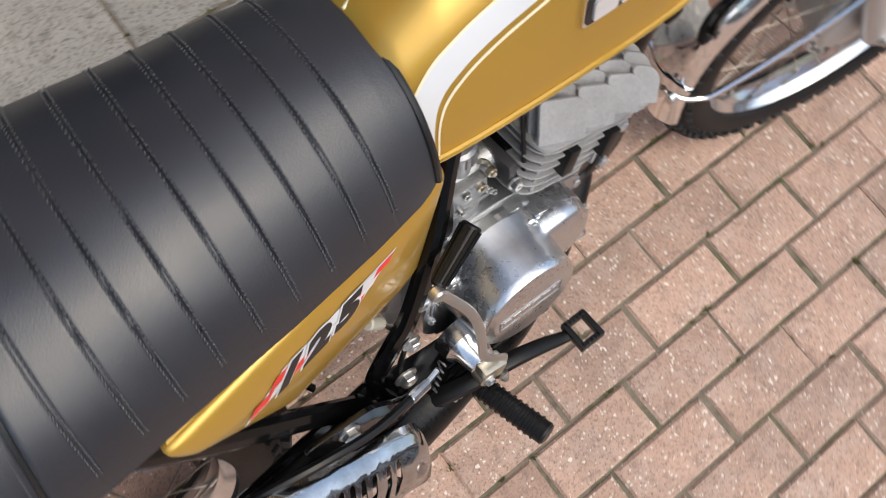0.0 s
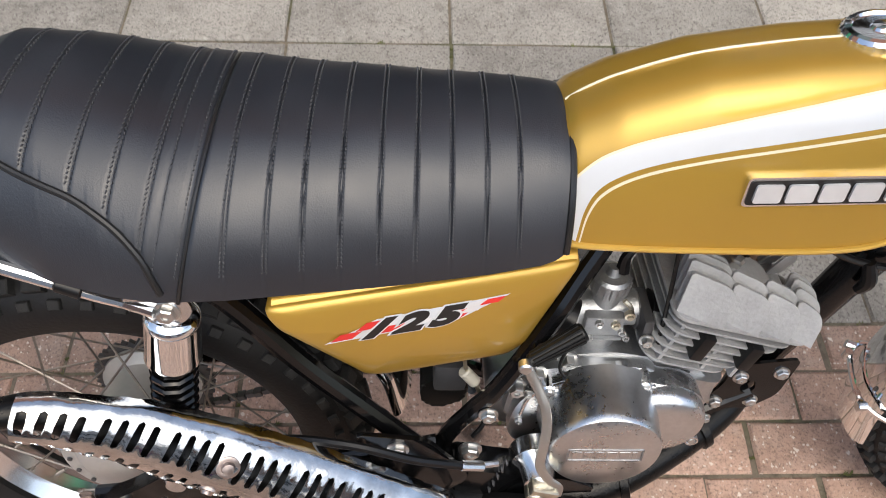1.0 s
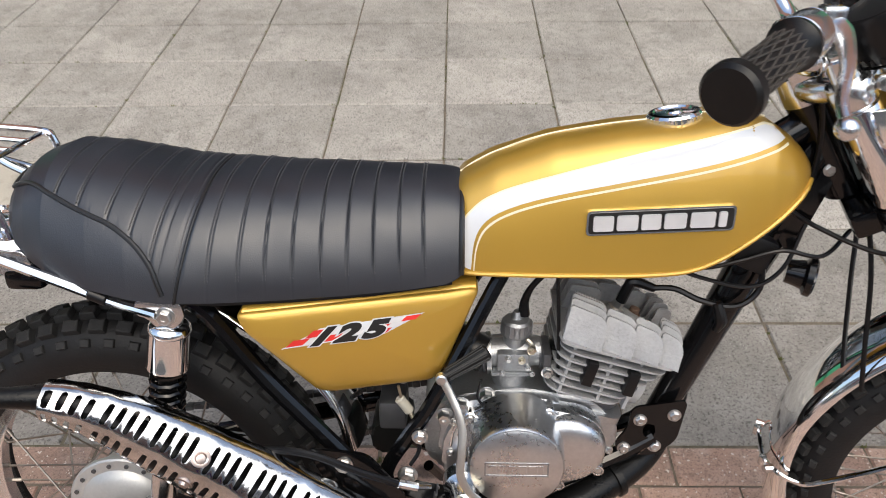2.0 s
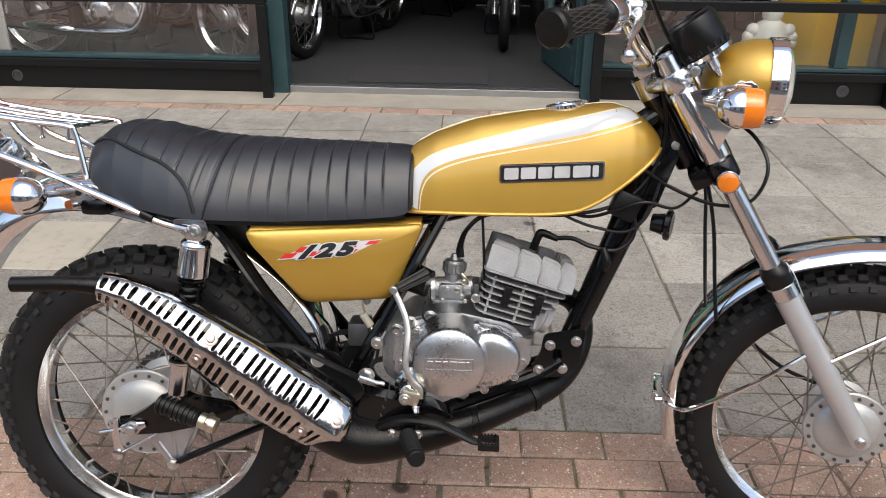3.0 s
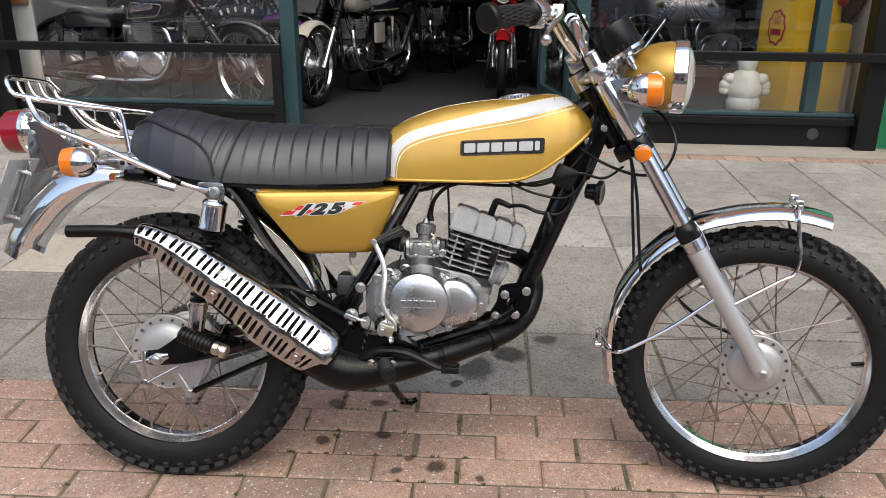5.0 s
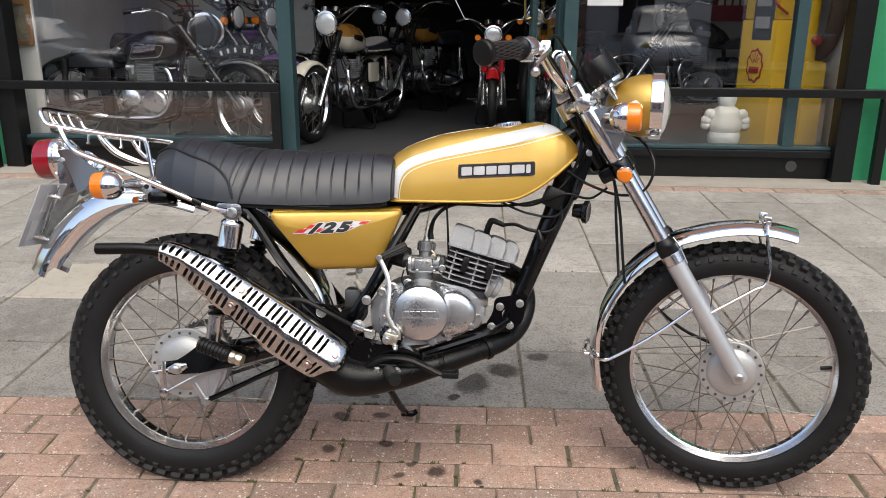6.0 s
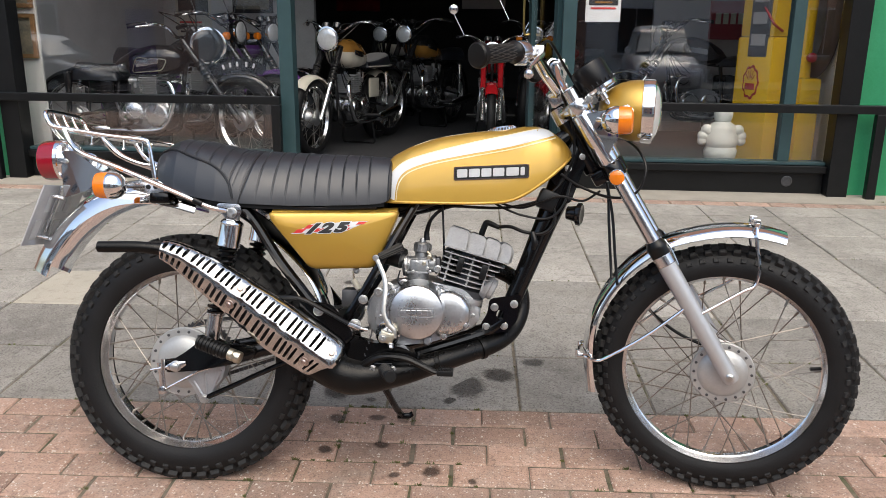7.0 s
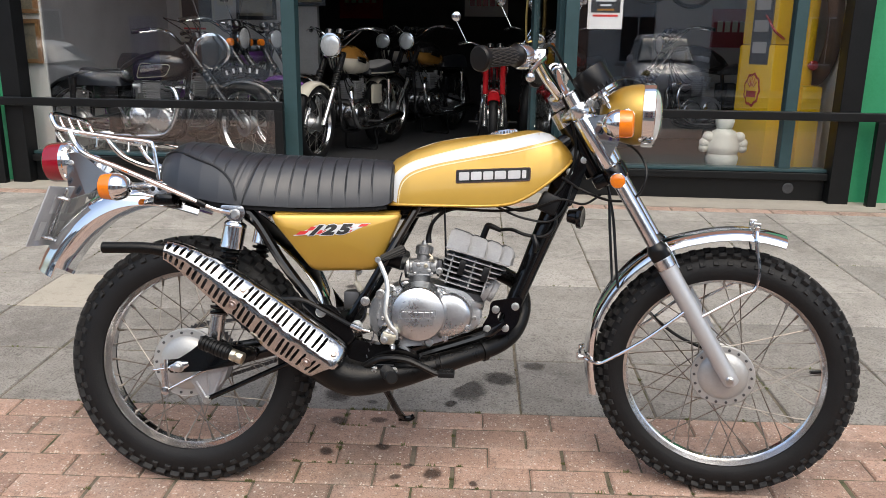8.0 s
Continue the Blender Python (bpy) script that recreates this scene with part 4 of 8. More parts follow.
def seat():
    bm = B()
    xs = [-0.074, -0.0725, -0.070, -0.066] + [-0.062 + 0.00125 * i for i in range(462)] + [0.5155, 0.516]
    n = 40
    skin(bm, [[seat_point(x, j / n, seat_off(x, j / n)) for j in range(n + 1)] for x in xs])
    body = part("seat", bm, VINYL, BIKE, "black ribbed vinyl dual seat with piping", smooth=60)
    # piping round the front edge, the lower edges of the tail cover and the base
    bm = B()
    tube(bm, [seat_point(0.512, j / 16, 0.0015) for j in range(17)], 0.0035, 8, 3)
    part("piping", bm, PIPING, body)
    for mirror in (0, 1):
        bm = B()
        xs = [-0.070, -0.055, -0.03, 0.0, 0.03, 0.055, 0.08, 0.10, 0.115, 0.126, 0.135, 0.1405, 0.1452]
        tube(bm, [seat_point(x, (1 - seat_edge(x)) if mirror else seat_edge(x), 0.0008) for x in xs], 0.0032, 8, 4)
        part("piping", bm, PIPING, body)
    bm = B()
    tube(bm, [seat_point(-0.069, 0.30 + 0.40 * j / 10, 0.0005) for j in range(11)], 0.0032, 8, 3)
    part("piping", bm, PIPING, body)
    bm = B()
    tube(bm, [seat_point(groove(SEAM, j / 24), j / 24, seat_off(groove(SEAM, j / 24), j / 24) + 0.0012) for j in range(25)], 0.0021, 8, 2)
    part("piping", bm, PIPING, body)
    # stitches in pairs of short threads
    bm = B()
    for g in RIBS + BACK_RIBS + STRAPS:
        for side in ((-1, 1) if g not in STRAPS else (1,)):
            t = 0.06
            while t < 0.94:
                x = groove(g, t) + side * 0.0021
                e = seat_edge(x)
                if e + 0.015 < t < 1 - e - 0.015:
                    y = groove(g, t + 0.0062) + side * 0.0013
                    p, q = seat_point(x, t, seat_off(x, t) + 0.0006), seat_point(y, t + 0.0062, seat_off(y, t + 0.0062) + 0.0006)
                    rod(bm, p, q, 0.0008, 4)
                t += 0.0106
    tagged(part("stitching", bm, THREAD, body), "grey double stitching", kind="stuff")
    # base pan
    bm = B()
    skin(bm, [[Vector((x, s * (lerp(SEAT, x)[2] - 0.012), lerp(SEAT, x)[0] + z)) for s, z in ((-1, 0.004), (1, 0.004), (1, -0.010), (-1, -0.010))] for x in (-0.06, 0.0, 0.1, 0.2, 0.3, 0.4, 0.5)])
    part("seat_base", bm, BLACK_SATIN, body)
    return body


seat()


def panel_y(x, z=0.655):
    """The bulged face of the side cover: it turns in towards its foot and its top."""
    return -0.1028 - 0.207 * (0.4578 - x) + 2.2 * (z - 0.645) ** 2


def side_panel():
    poly = rounded([(0.227, 0.693), (0.537, 0.701), (0.487, 0.578), (0.474, 0.560), (0.337, 0.556), (0.320, 0.562), (0.236, 0.672)], 0.012, 4)
    bm = B()
    cx, cz = 0.38, 0.64
    rim = []
    for inset, off in ((1.0, -0.030), (1.0, -0.004), (0.988, 0.0), (0.965, 0.002), (0.90, 0.0038), (0.80, 0.0045), (0.62, 0.0045), (0.44, 0.0045), (0.26, 0.0045), (0.08, 0.0045)):
        rim.append([Vector((cx + (x - cx) * inset, panel_y(cx + (x - cx) * inset, cz + (z - cz) * inset) - off, cz + (z - cz) * inset)) for x, z in poly])
    skin(bm, rim)
    p = part("side_panel", bm, GOLD, BIKE, "gold painted side cover with a number decal", smooth=40)
    # top ledge running in under the seat
    bm = B()
    rows = []
    for i in range(9):
        x = 0.236 + (0.531 - 0.236) * i / 8
        z = 0.694 + 0.008 * i / 8
        rows.append([Vector((x, panel_y(x, z) + dy, z + dz)) for dy, dz in ((-0.0008, -0.012), (0.0006, -0.005), (0.0035, 0.0005), (0.009, 0.0045), (0.018, 0.0068), (0.032, 0.0075), (0.032, -0.008), (0.010, -0.012))])
    skin(bm, rows)
    part("ledge", bm, GOLD, p, smooth=70)
    bm = B()
    box(bm, (0.312, panel_y(0.312, 0.70) + 0.010, 0.7085), (0.034, 0.006, 0.012), bevel=0.002)
    part("tab", bm, GOLD, p)
    hexbolt(p, (0.430, panel_y(0.43, 0.55) + 0.02, 0.552), (0, -1, 0), 0.006)

    # decal: a slanted chequered flag in red and silver behind the number, with a pale border
    def on_panel(x, z, off):
        return Vector((x, panel_y(x, z) - 0.0050 - off, z))

    def flag(x, z, u, v):
        """A place in the flag from its lower left corner: u along in metres, v up; the flag leans forward and climbs a little."""
        return x + u + 1.15 * v, z + v + 0.07 * u

    def slip(name, pts, material, off):
        bm = B()
        bm.faces.new([bm.verts.new(on_panel(x, z, off)) for x, z in pts])
        part(name, bm, material, p, smooth=0)

    X0, Z0 = 0.288, 0.6440
    slip("decal_border", [flag(X0, Z0, u, v) for u, v in ((-0.0040, -0.0020), (0.127, -0.0020), (0.152, 0.0215), (0.020, 0.0215), (0.0135, 0.0130))], WHITE_PAINT, 0.0)
    cells = [(0.000, 0.0, 0.021, 0.0090, True), (0.021, 0.0, 0.036, 0.0090, False), (0.0135, 0.0095, 0.028, 0.0195, True), (0.028, 0.0095, 0.042, 0.0195, False), (0.036, 0.0, 0.062, 0.0090, True), (0.062, 0.0, 0.098, 0.0090, False),
             (0.100, 0.0, 0.112, 0.0065, False), (0.112, 0.0, 0.127, 0.0065, True), (0.102, 0.0068, 0.118, 0.0132, True), (0.118, 0.0068, 0.136, 0.0132, False), (0.104, 0.0135, 0.116, 0.0200, False), (0.116, 0.0135, 0.130, 0.0200, False), (0.130, 0.0135, 0.149, 0.0200, True)]
    for u0, v0, u1, v1, red in cells:
        slip("decal_chequer", [flag(X0, Z0, u, v) for u, v in ((u0, v0), (u1, v0), (u1, v1), (u0, v1))], DECAL_RED if red else DECAL_SILVER, 0.0005)
    for body, x0, wide in (("1", 0.3130, 1.60), ("2", 0.3490, 1.62), ("5", 0.3835, 1.62)):
        for name, material, off, grow in (("digit_border", WHITE_PAINT, 0.0010, 0.0036), ("digit", DECAL_BLACK, 0.0016, 0.0022)):
            fc = bpy.data.curves.new("digit", "FONT")
            fc.body, fc.size, fc.shear, fc.extrude, fc.offset = body, 0.0315, 0.0, 0.0002, grow
            ob = new("digit_curve", fc)
            dg = bpy.context.evaluated_depsgraph_get()
            me = bpy.data.meshes.new_from_object(ob.evaluated_get(dg))
            bpy.data.objects.remove(ob)
            for v in me.vertices:
                x, z = x0 + v.co.x * wide + (0.95 if body == "1" else 0.62) * v.co.y, 0.6455 + v.co.y + 0.06 * (x0 + v.co.x - 0.326)
                v.co = on_panel(x, z, off + v.co.z)
            me.materials.clear()
            me.materials.append(material)
            new(name, me).parent = p
    return p


side_panel()


def chassis():
    fr = None
    bm = B()
    # backbone and wide front downtube
    tube(bm, [(0.955, 0, 0.90), (0.80, 0, 0.80), (0.60, 0, 0.72), (0.45, 0, 0.70)], 0.022, 12)
    fr = part("frame", bm, BLACK_PAINT, BIKE, "glossy black tubular steel frame")
    bm = B()
    rows = []
    for x, z, hx, hy in ((0.990, 0.905, 0.020, 0.024), (0.945, 0.795, 0.036, 0.024), (0.905, 0.690, 0.028, 0.022), (0.860, 0.575, 0.024, 0.020), (0.822, 0.480, 0.022, 0.020), (0.800, 0.420, 0.022, 0.020)):
        rows.append([Vector((x + hx * math.cos(a) * 0.94, hy * math.sin(a), z + hx * math.cos(a) * -0.36)) for a in [2 * math.pi * k / 14 for k in range(14)]])
    skin(bm, rows)
    part("downtube", bm, BLACK_PAINT, fr)
    bm = B()
    rod(bm, st(0, 0, 0.02), st(0, 0, -0.17), 0.028, 20, bevel=0.003)
    part("head_tube", bm, BLACK_PAINT, fr)
    bm = B()
    prism(bm, rounded([(0.90, 0.80), (0.985, 0.92), (1.005, 0.86), (0.955, 0.72)], 0.02), -0.022, 0.022, 0.003)
    part("gusset", bm, BLACK_PAINT, fr)
    for s in (-1, 1):
        bm = B()
        tube(bm, [(0.10, s * 0.125, 0.715), (0.169, s * 0.113, 0.69), (0.25, s * 0.11, 0.573), (0.337, s * 0.11, 0.464), (0.40, s * 0.11, 0.385)], 0.0125, 10)
        part("seat_stay", bm, BLACK_PAINT, fr)
        bm = B()
        tube(bm, [(0.575, s * 0.05, 0.725), (0.546, s * 0.066, 0.672), (0.514, s * 0.085, 0.612), (0.466, s * 0.10, 0.522), (0.437, s * 0.10, 0.475), (0.405, s * 0.10, 0.41), (0.42, s * 0.10, 0.33), (0.50, s * 0.10, 0.285)], 0.0108, 10)
        part("seat_tube", bm, BLACK_PAINT, fr)
        bm = B()
        tube(bm, [(0.47, s * 0.10, 0.312), (0.597, s * 0.078, 0.354), (0.68, s * 0.055, 0.378), (0.755, s * 0.034, 0.402), (0.80, s * 0.03, 0.43)], 0.0125, 10)
        part("cradle_tube", bm, BLACK_PAINT, fr)
        bm = B()
        tube(bm, [(-0.02, s * 0.095, 0.736), (0.03, s * 0.105, 0.726), (0.11, s * 0.120, 0.714), (0.30, s * 0.115, 0.708), (0.48, s * 0.08, 0.712)], 0.011, 10)
        part("seat_rail", bm, BLACK_PAINT, fr)
        bm = B()
        tube(bm, [(0.40, s * 0.10, 0.405), (0.25, s * 0.105, 0.365), (0.10, s * 0.110, 0.325), (-0.03, s * 0.115, 0.308)], 0.017, 10, up=(0, 0, 1), flat=0.7)
        part("swing_arm", bm, BLACK_PAINT, fr)
    bm = B()
    out = rounded([(0.762, 0.486), (0.842, 0.500), (0.832, 0.430), (0.803, 0.402), (0.750, 0.400), (0.740, 0.420), (0.758, 0.450)], 0.012)
    hx, hz = 0.790, 0.446
    inn = []
    for x, z in out:
        d = math.hypot(x - hx, z - hz)
        inn.append((hx + (x - hx) / d * 0.0095, hz + (z - hz) / d * 0.0130))
    skin(bm, [[Vector((x, y, z)) for x, z in ring] for ring, y in ((out, -0.035), (out, -0.0395), (inn, -0.0395), (inn, -0.035), (out, -0.035))], cap=False)
    lug = part("engine_plate", bm, BLACK_PAINT, fr)
    for x, z in ((0.775, 0.465), (0.824, 0.474), (0.755, 0.415), (0.800, 0.419)):
        hexbolt(lug, (x, -0.0395, z), (0, -1, 0), 0.007)
    bm = B()
    prism(bm, rounded([(0.30, 0.485), (0.385, 0.475), (0.44, 0.40), (0.40, 0.36), (0.33, 0.42)], 0.015), -0.142, -0.136, 0.0015)
    lug = part("bracket", bm, BLACK_PAINT, fr)
    bm = B()
    prism(bm, rounded([(0.41, 0.40), (0.47, 0.385), (0.56, 0.372), (0.60, 0.350), (0.585, 0.335), (0.48, 0.33), (0.43, 0.30), (0.40, 0.34)], 0.014), -0.128, -0.09, 0.005)
    part("pivot_casting", bm, BLACK_PAINT, fr)
    hexbolt(lug, (0.352, -0.142, 0.459), (0, -1, 0), 0.009, 0.008)
    hexbolt(lug, (0.437, -0.118, 0.424), (0, -1, 0), 0.010, 0.010)
    hexbolt(lug, (0.455, -0.112, 0.485), (0, -1, 0), 0.008, 0.008)
    for x, z in ((0.950, 0.815), (0.925, 0.835), (0.985, 0.845)):
        hexbolt(fr, (x, -0.024, z), (0, -1, 0), 0.006, 0.004)
    # inner black bodies behind the side cover: air box, battery box, mudguard underside
    bm = B()
    box(bm, (0.40, 0.0, 0.63), (0.20, 0.17, 0.13), bevel=0.02)
    part("air_box", bm, BLACK_SATIN, fr)
    bm = B()
    tube(bm, [(0.48, -0.02, 0.60), (0.515, -0.045, 0.592), (0.545, -0.055, 0.583)], [0.030, 0.028, 0.026], 16)
    part("intake_boot", bm, BLACK_PLASTIC, fr)
    return fr


chassis()


def engine():
    bm = B()
    prism(bm, rounded([(0.455, 0.475), (0.50, 0.515), (0.60, 0.53), (0.70, 0.51), (0.745, 0.46), (0.728, 0.412), (0.66, 0.396), (0.615, 0.382), (0.52, 0.372), (0.46, 0.40)], 0.02), -0.055, 0.105, 0.008)
    eng = part("engine", bm, ALLOY, BIKE, "air-cooled single-cylinder engine in bare aluminium")
    # right side cover with the deep round clutch drum and the lower pump bulge beside it
    bm = B()
    prism(bm, rounded([(0.482, 0.402), (0.488, 0.468), (0.514, 0.506), (0.562, 0.5255), (0.616, 0.5255), (0.650, 0.511), (0.684, 0.506), (0.708, 0.490), (0.718, 0.462), (0.716, 0.430), (0.694, 0.408), (0.655, 0.392), (0.612, 0.378), (0.53, 0.370)], 0.022), -0.088, -0.060, 0.007)
    cover = part("side_cover", bm, BRUSHED, eng, "polished right engine cover")
    bm = B()
    lathe(bm, (0.5875, -0.078, 0.461), (0, -1, 0), [(0, 0.0745), (0.012, 0.0715), (0.030, 0.0690), (0.060, 0.0660), (0.0675, 0.0650), (0.0700, 0.0632), (0.0705, 0.0610), (0.0718, 0.0590), (0.0722, 0.02)], 72)
    boss = part("clutch_cover", bm, BRUSHED, cover, "round polished clutch cover")
    bm = B()
    out = rounded([(0.630, 0.508), (0.672, 0.510), (0.700, 0.496), (0.718, 0.468), (0.716, 0.436), (0.698, 0.412), (0.668, 0.399), (0.630, 0.394)], 0.022, 6)
    skin(bm, [[Vector((0.664 + (x - 0.664) * q, y, 0.453 + (z - 0.453) * q)) for x, z in out] for q, y in ((1.0, -0.070), (0.995, -0.090), (0.975, -0.0985), (0.93, -0.1045), (0.84, -0.1085), (0.66, -0.1110), (0.35, -0.1120))])
    pump = part("pump_cover", bm, BRUSHED, cover, "domed polished pump cover", smooth=60)
    for x, z in ((0.692, 0.477), (0.706, 0.426), (0.652, 0.399)):
        bm = B()
        lathe(bm, (x, -0.1065, z), (0, -1, 0), [(-0.022, 0.0085), (0.0012, 0.0082), (0.0015, 0.0062), (-0.0006, 0.0056), (-0.0006, 0.001)], 18)
        lug = part("bolt_boss", bm, POLISHED, pump)
        bm = B()
        lathe(bm, (x, -0.1063, z), (0, -1, 0), [(0, 0.0046), (0.0022, 0.0042), (0.0024, 0.0012)], 12)
        part("bolt", bm, STEEL, lug)
    # raised oblong with plain bars on the clutch cover
    bm = B()
    y = -0.1494
    for x0, x1, z0, z1 in ((0.544, 0.631, 0.4705, 0.4725), (0.546, 0.629, 0.4500, 0.4518), (0.544, 0.546, 0.4500, 0.4725), (0.629, 0.631, 0.4500, 0.4725)):
        box(bm, ((x0 + x1) / 2, y, (z0 + z1) / 2), (x1 - x0, 0.0032, z1 - z0))
    part("cartouche", bm, CARB_ALLOY, boss, smooth=0)
    for x, w in ((0.549, 0.0115), (0.5625, 0.0115), (0.576, 0.0110), (0.589, 0.0125), (0.6035, 0.0125), (0.618, 0.006)):
        bm = B()
        box(bm, (x + w / 2, y, 0.4612), (w, 0.0032, 0.0125), bevel=0.001)
        part("bar", bm, BRUSHED, boss, smooth=0)
    for x, z in ((0.502, 0.492), (0.722, 0.448), (0.60, 0.383), (0.535, 0.380), (0.496, 0.44)):
        hexbolt(cover, (x, -0.087, z), (0, -1, 0), 0.0045, 0.006)
    bm = B()
    lathe(bm, (0.612, -0.090, 0.386), (0, -1, 0), [(0, 0.012), (0.010, 0.012), (0.012, 0.009)], 6)
    part("oil_plug", bm, ALLOY, cover)
    # finned cylinder and head, leaning forward
    tilt = Matrix.Translation((0.690, 0.0, 0.505)) @ Matrix.Rotation(radians(15.5), 4, "Y")

    def flat_plate(bm, poly, z0, z1):
        a = [bm.verts.new((x, y, z0)) for x, y in poly]
        b = [bm.verts.new((x, y, z1)) for x, y in poly]
        bm.faces.new(a[::-1])
        bm.faces.new(b)
        for i in range(len(a)):
            bm.faces.new((a[i], a[(i + 1) % len(a)], b[(i + 1) % len(a)], b[i]))

    # Dark barrel core: the shade between the fins is put into its colour.
    bm = B()
    lathe(bm, (0.006, 0, 0), (0, 0, 1), [(-0.03, 0.058), (0.006, 0.054), (0.014, 0.044), (0.10, 0.042)], 28)
    part("barrel", bm, DARK_METAL, eng, m=tilt)
    bm = B()
    flat_plate(bm, rounded([(-0.052, -0.064), (0.060, -0.064), (0.060, 0.064), (-0.052, 0.064)], 0.024, 5), -0.022, -0.010)
    part("barrel_foot", bm, ALLOY, eng, m=tilt)
    for k in range(6):
        z = 0.0865 - 0.0136 * k
        x1 = 0.088 - 0.0085 * k
        dep = 0.082 - 0.0015 * k
        bm = B()
        flat_plate(bm, rounded([(-0.068, -dep), (x1, -dep), (x1, dep), (-0.068, dep)], 0.030, 5), z - 0.0014, z + 0.0014)
        part("fin", bm, FIN_ALLOY, eng, m=tilt, smooth=30)
    for x in (-0.048, 0.008, 0.048):
        for s in (-1, 1):
            bm = B()
            box(bm, (x, s * 0.066, 0.053), (0.0045, 0.012, 0.076))
            part("fin_post", bm, FIN_ALLOY, eng, m=tilt, smooth=0)
    for x in (-0.020, 0.040):
        bm = B()
        box(bm, (x, -0.0790, 0.064), (0.0150, 0.018, 0.037), bevel=0.002)
        part("fin_damper", bm, BLACK_PLASTIC, eng, m=tilt)
    # exhaust port with its flange, at the front of the barrel
    bm = B()
    lathe(bm, (0.050, -0.012, 0.028), (1, 0, -0.2), [(0, 0.034), (0.016, 0.034), (0.019, 0.028), (0.030, 0.027), (0.032, 0.020)], 24)
    part("exhaust_flange", bm, FIN_ALLOY, eng, m=tilt)
    # head: a base plate with rows of broad tabs that lean in towards the plug, each a little proud of the next
    bm = B()
    flat_plate(bm, rounded([(-0.073, -0.086), (0.093, -0.086), (0.093, 0.086), (-0.073, 0.086)], 0.018, 4), 0.0985, 0.1025)
    lathe(bm, (0.010, 0, 0.100), (0, 0, 1), [(0, 0.058), (0.016, 0.052), (0.026, 0.024)], 24)
    head = part("cylinder_head", bm, FIN_ALLOY, eng, m=tilt, smooth=30)
    tabs = ((-0.071, 0.052), (-0.019, 0.043), (0.024, 0.038), (0.062, 0.029))
    for side in (-1, 1):
        for row, (dep, hh, lean) in enumerate(((0.084, 0.044, 0.36), (0.066, 0.047, 0.34), (0.049, 0.047, 0.32), (0.032, 0.044, 0.25))):
            for i, (x0, w) in enumerate(tabs):
                if row > 1 and i in (1, 2):
                    continue
                x0 = x0 + 0.003 * row
                top = 0.1015 + hh - 0.0015 * i
                rr = 0.016
                out = [(x0, 0.1015), (x0 + w + 0.0006, 0.1015)] + [(x0 + w + 0.0006 - rr + rr * math.cos(q), top - rr + rr * math.sin(q)) for q in [radians(15 * k) for k in range(7)]] + [(x0 + 0.003, top + 0.001), (x0, top - 0.002)]
                f = lambda x, z, x0=x0, w=w, dep=dep, lean=lean: side * (dep - 0.008 + 0.013 * (x - x0) / w - lean * (z - 0.1015))
                bm = B()
                prism(bm, out, lambda x, z: f(x, z) - side * 0.0036, f, 0.0005)
                part("head_fin", bm, FIN_ALLOY, head, smooth=30)
    bm = B()
    lathe(bm, (0.006, 0, 0.122), (0.1, -0.1, 1), [(0, 0.012), (0.012, 0.012), (0.014, 0.008), (0.03, 0.008)], 6)
    part("spark_plug", bm, STEEL, head)
    for x in (-0.034, 0.046):
        for y in (-0.030, 0.030):
            bm = B()
            lathe(bm, (x, y, 0.112), (0, 0, 1), [(0, 0.0105), (0.005, 0.0105), (0.005, 0.0075), (0.014, 0.0075), (0.015, 0.005)], 12)
            part("head_nut", bm, mat("rusty nut", (0.22, 0.14, 0.10), 0.6, 0.6, 0.3, 60) if "rusty nut" not in bpy.data.materials else bpy.data.materials["rusty nut"], head)
    bm = B()
    tube(bm, [(0.009, -0.004, 0.146), (0.011, -0.006, 0.172), (0.016, -0.006, 0.181), (0.048, -0.004, 0.178)], [0.0080, 0.0080, 0.0080, 0.0058], 10)
    part("plug_cap", bm, BLACK_PLASTIC, head)
    # carburettor: cap, slide body, float bowl, ring clamps and small fittings
    cx, cy = 0.581, -0.020
    bm = B()
    lathe(bm, (cx + 0.005, cy, 0.545), (0.06, 0, 1), [(0, 0.017), (0.006, 0.020), (0.034, 0.020), (0.036, 0.017), (0.056, 0.017)], 24)
    rod(bm, (0.553, cy, 0.566), (0.628, cy, 0.570), 0.0215, 24, bevel=0.003)
    box(bm, (cx + 0.004, cy - 0.012, 0.566), (0.046, 0.036, 0.030), bevel=0.005)
    carb = part("carburettor", bm, CARB_ALLOY, eng, "cast alloy carburettor")
    bm = B()
    lathe(bm, (cx + 0.008, cy, 0.598), (0.06, 0, 1), [(0, 0.019), (0.002, 0.0215), (0.020, 0.0215), (0.024, 0.018), (0.026, 0.009), (0.036, 0.006)], 24)
    cap = part("cap", bm, CARB_ALLOY, carb)
    for k in range(18):
        a = 2 * math.pi * k / 18
        bm = B()
        rod(bm, (cx + 0.009 + 0.0215 * math.cos(a), cy + 0.0215 * math.sin(a), 0.602), (cx + 0.010 + 0.0215 * math.cos(a), cy + 0.0215 * math.sin(a), 0.617), 0.0014, 5)
        part("knurl", bm, CARB_ALLOY, cap)
    bm = B()
    box(bm, (cx, cy - 0.004, 0.5485), (0.054, 0.056, 0.006), bevel=0.002)
    lathe(bm, (cx, cy - 0.006, 0.547), (0, 0, -1), [(0, 0.0280), (0.016, 0.0270), (0.028, 0.021), (0.034, 0.013), (0.038, 0.010)], 24)
    part("float_bowl", bm, CARB_ALLOY, carb)
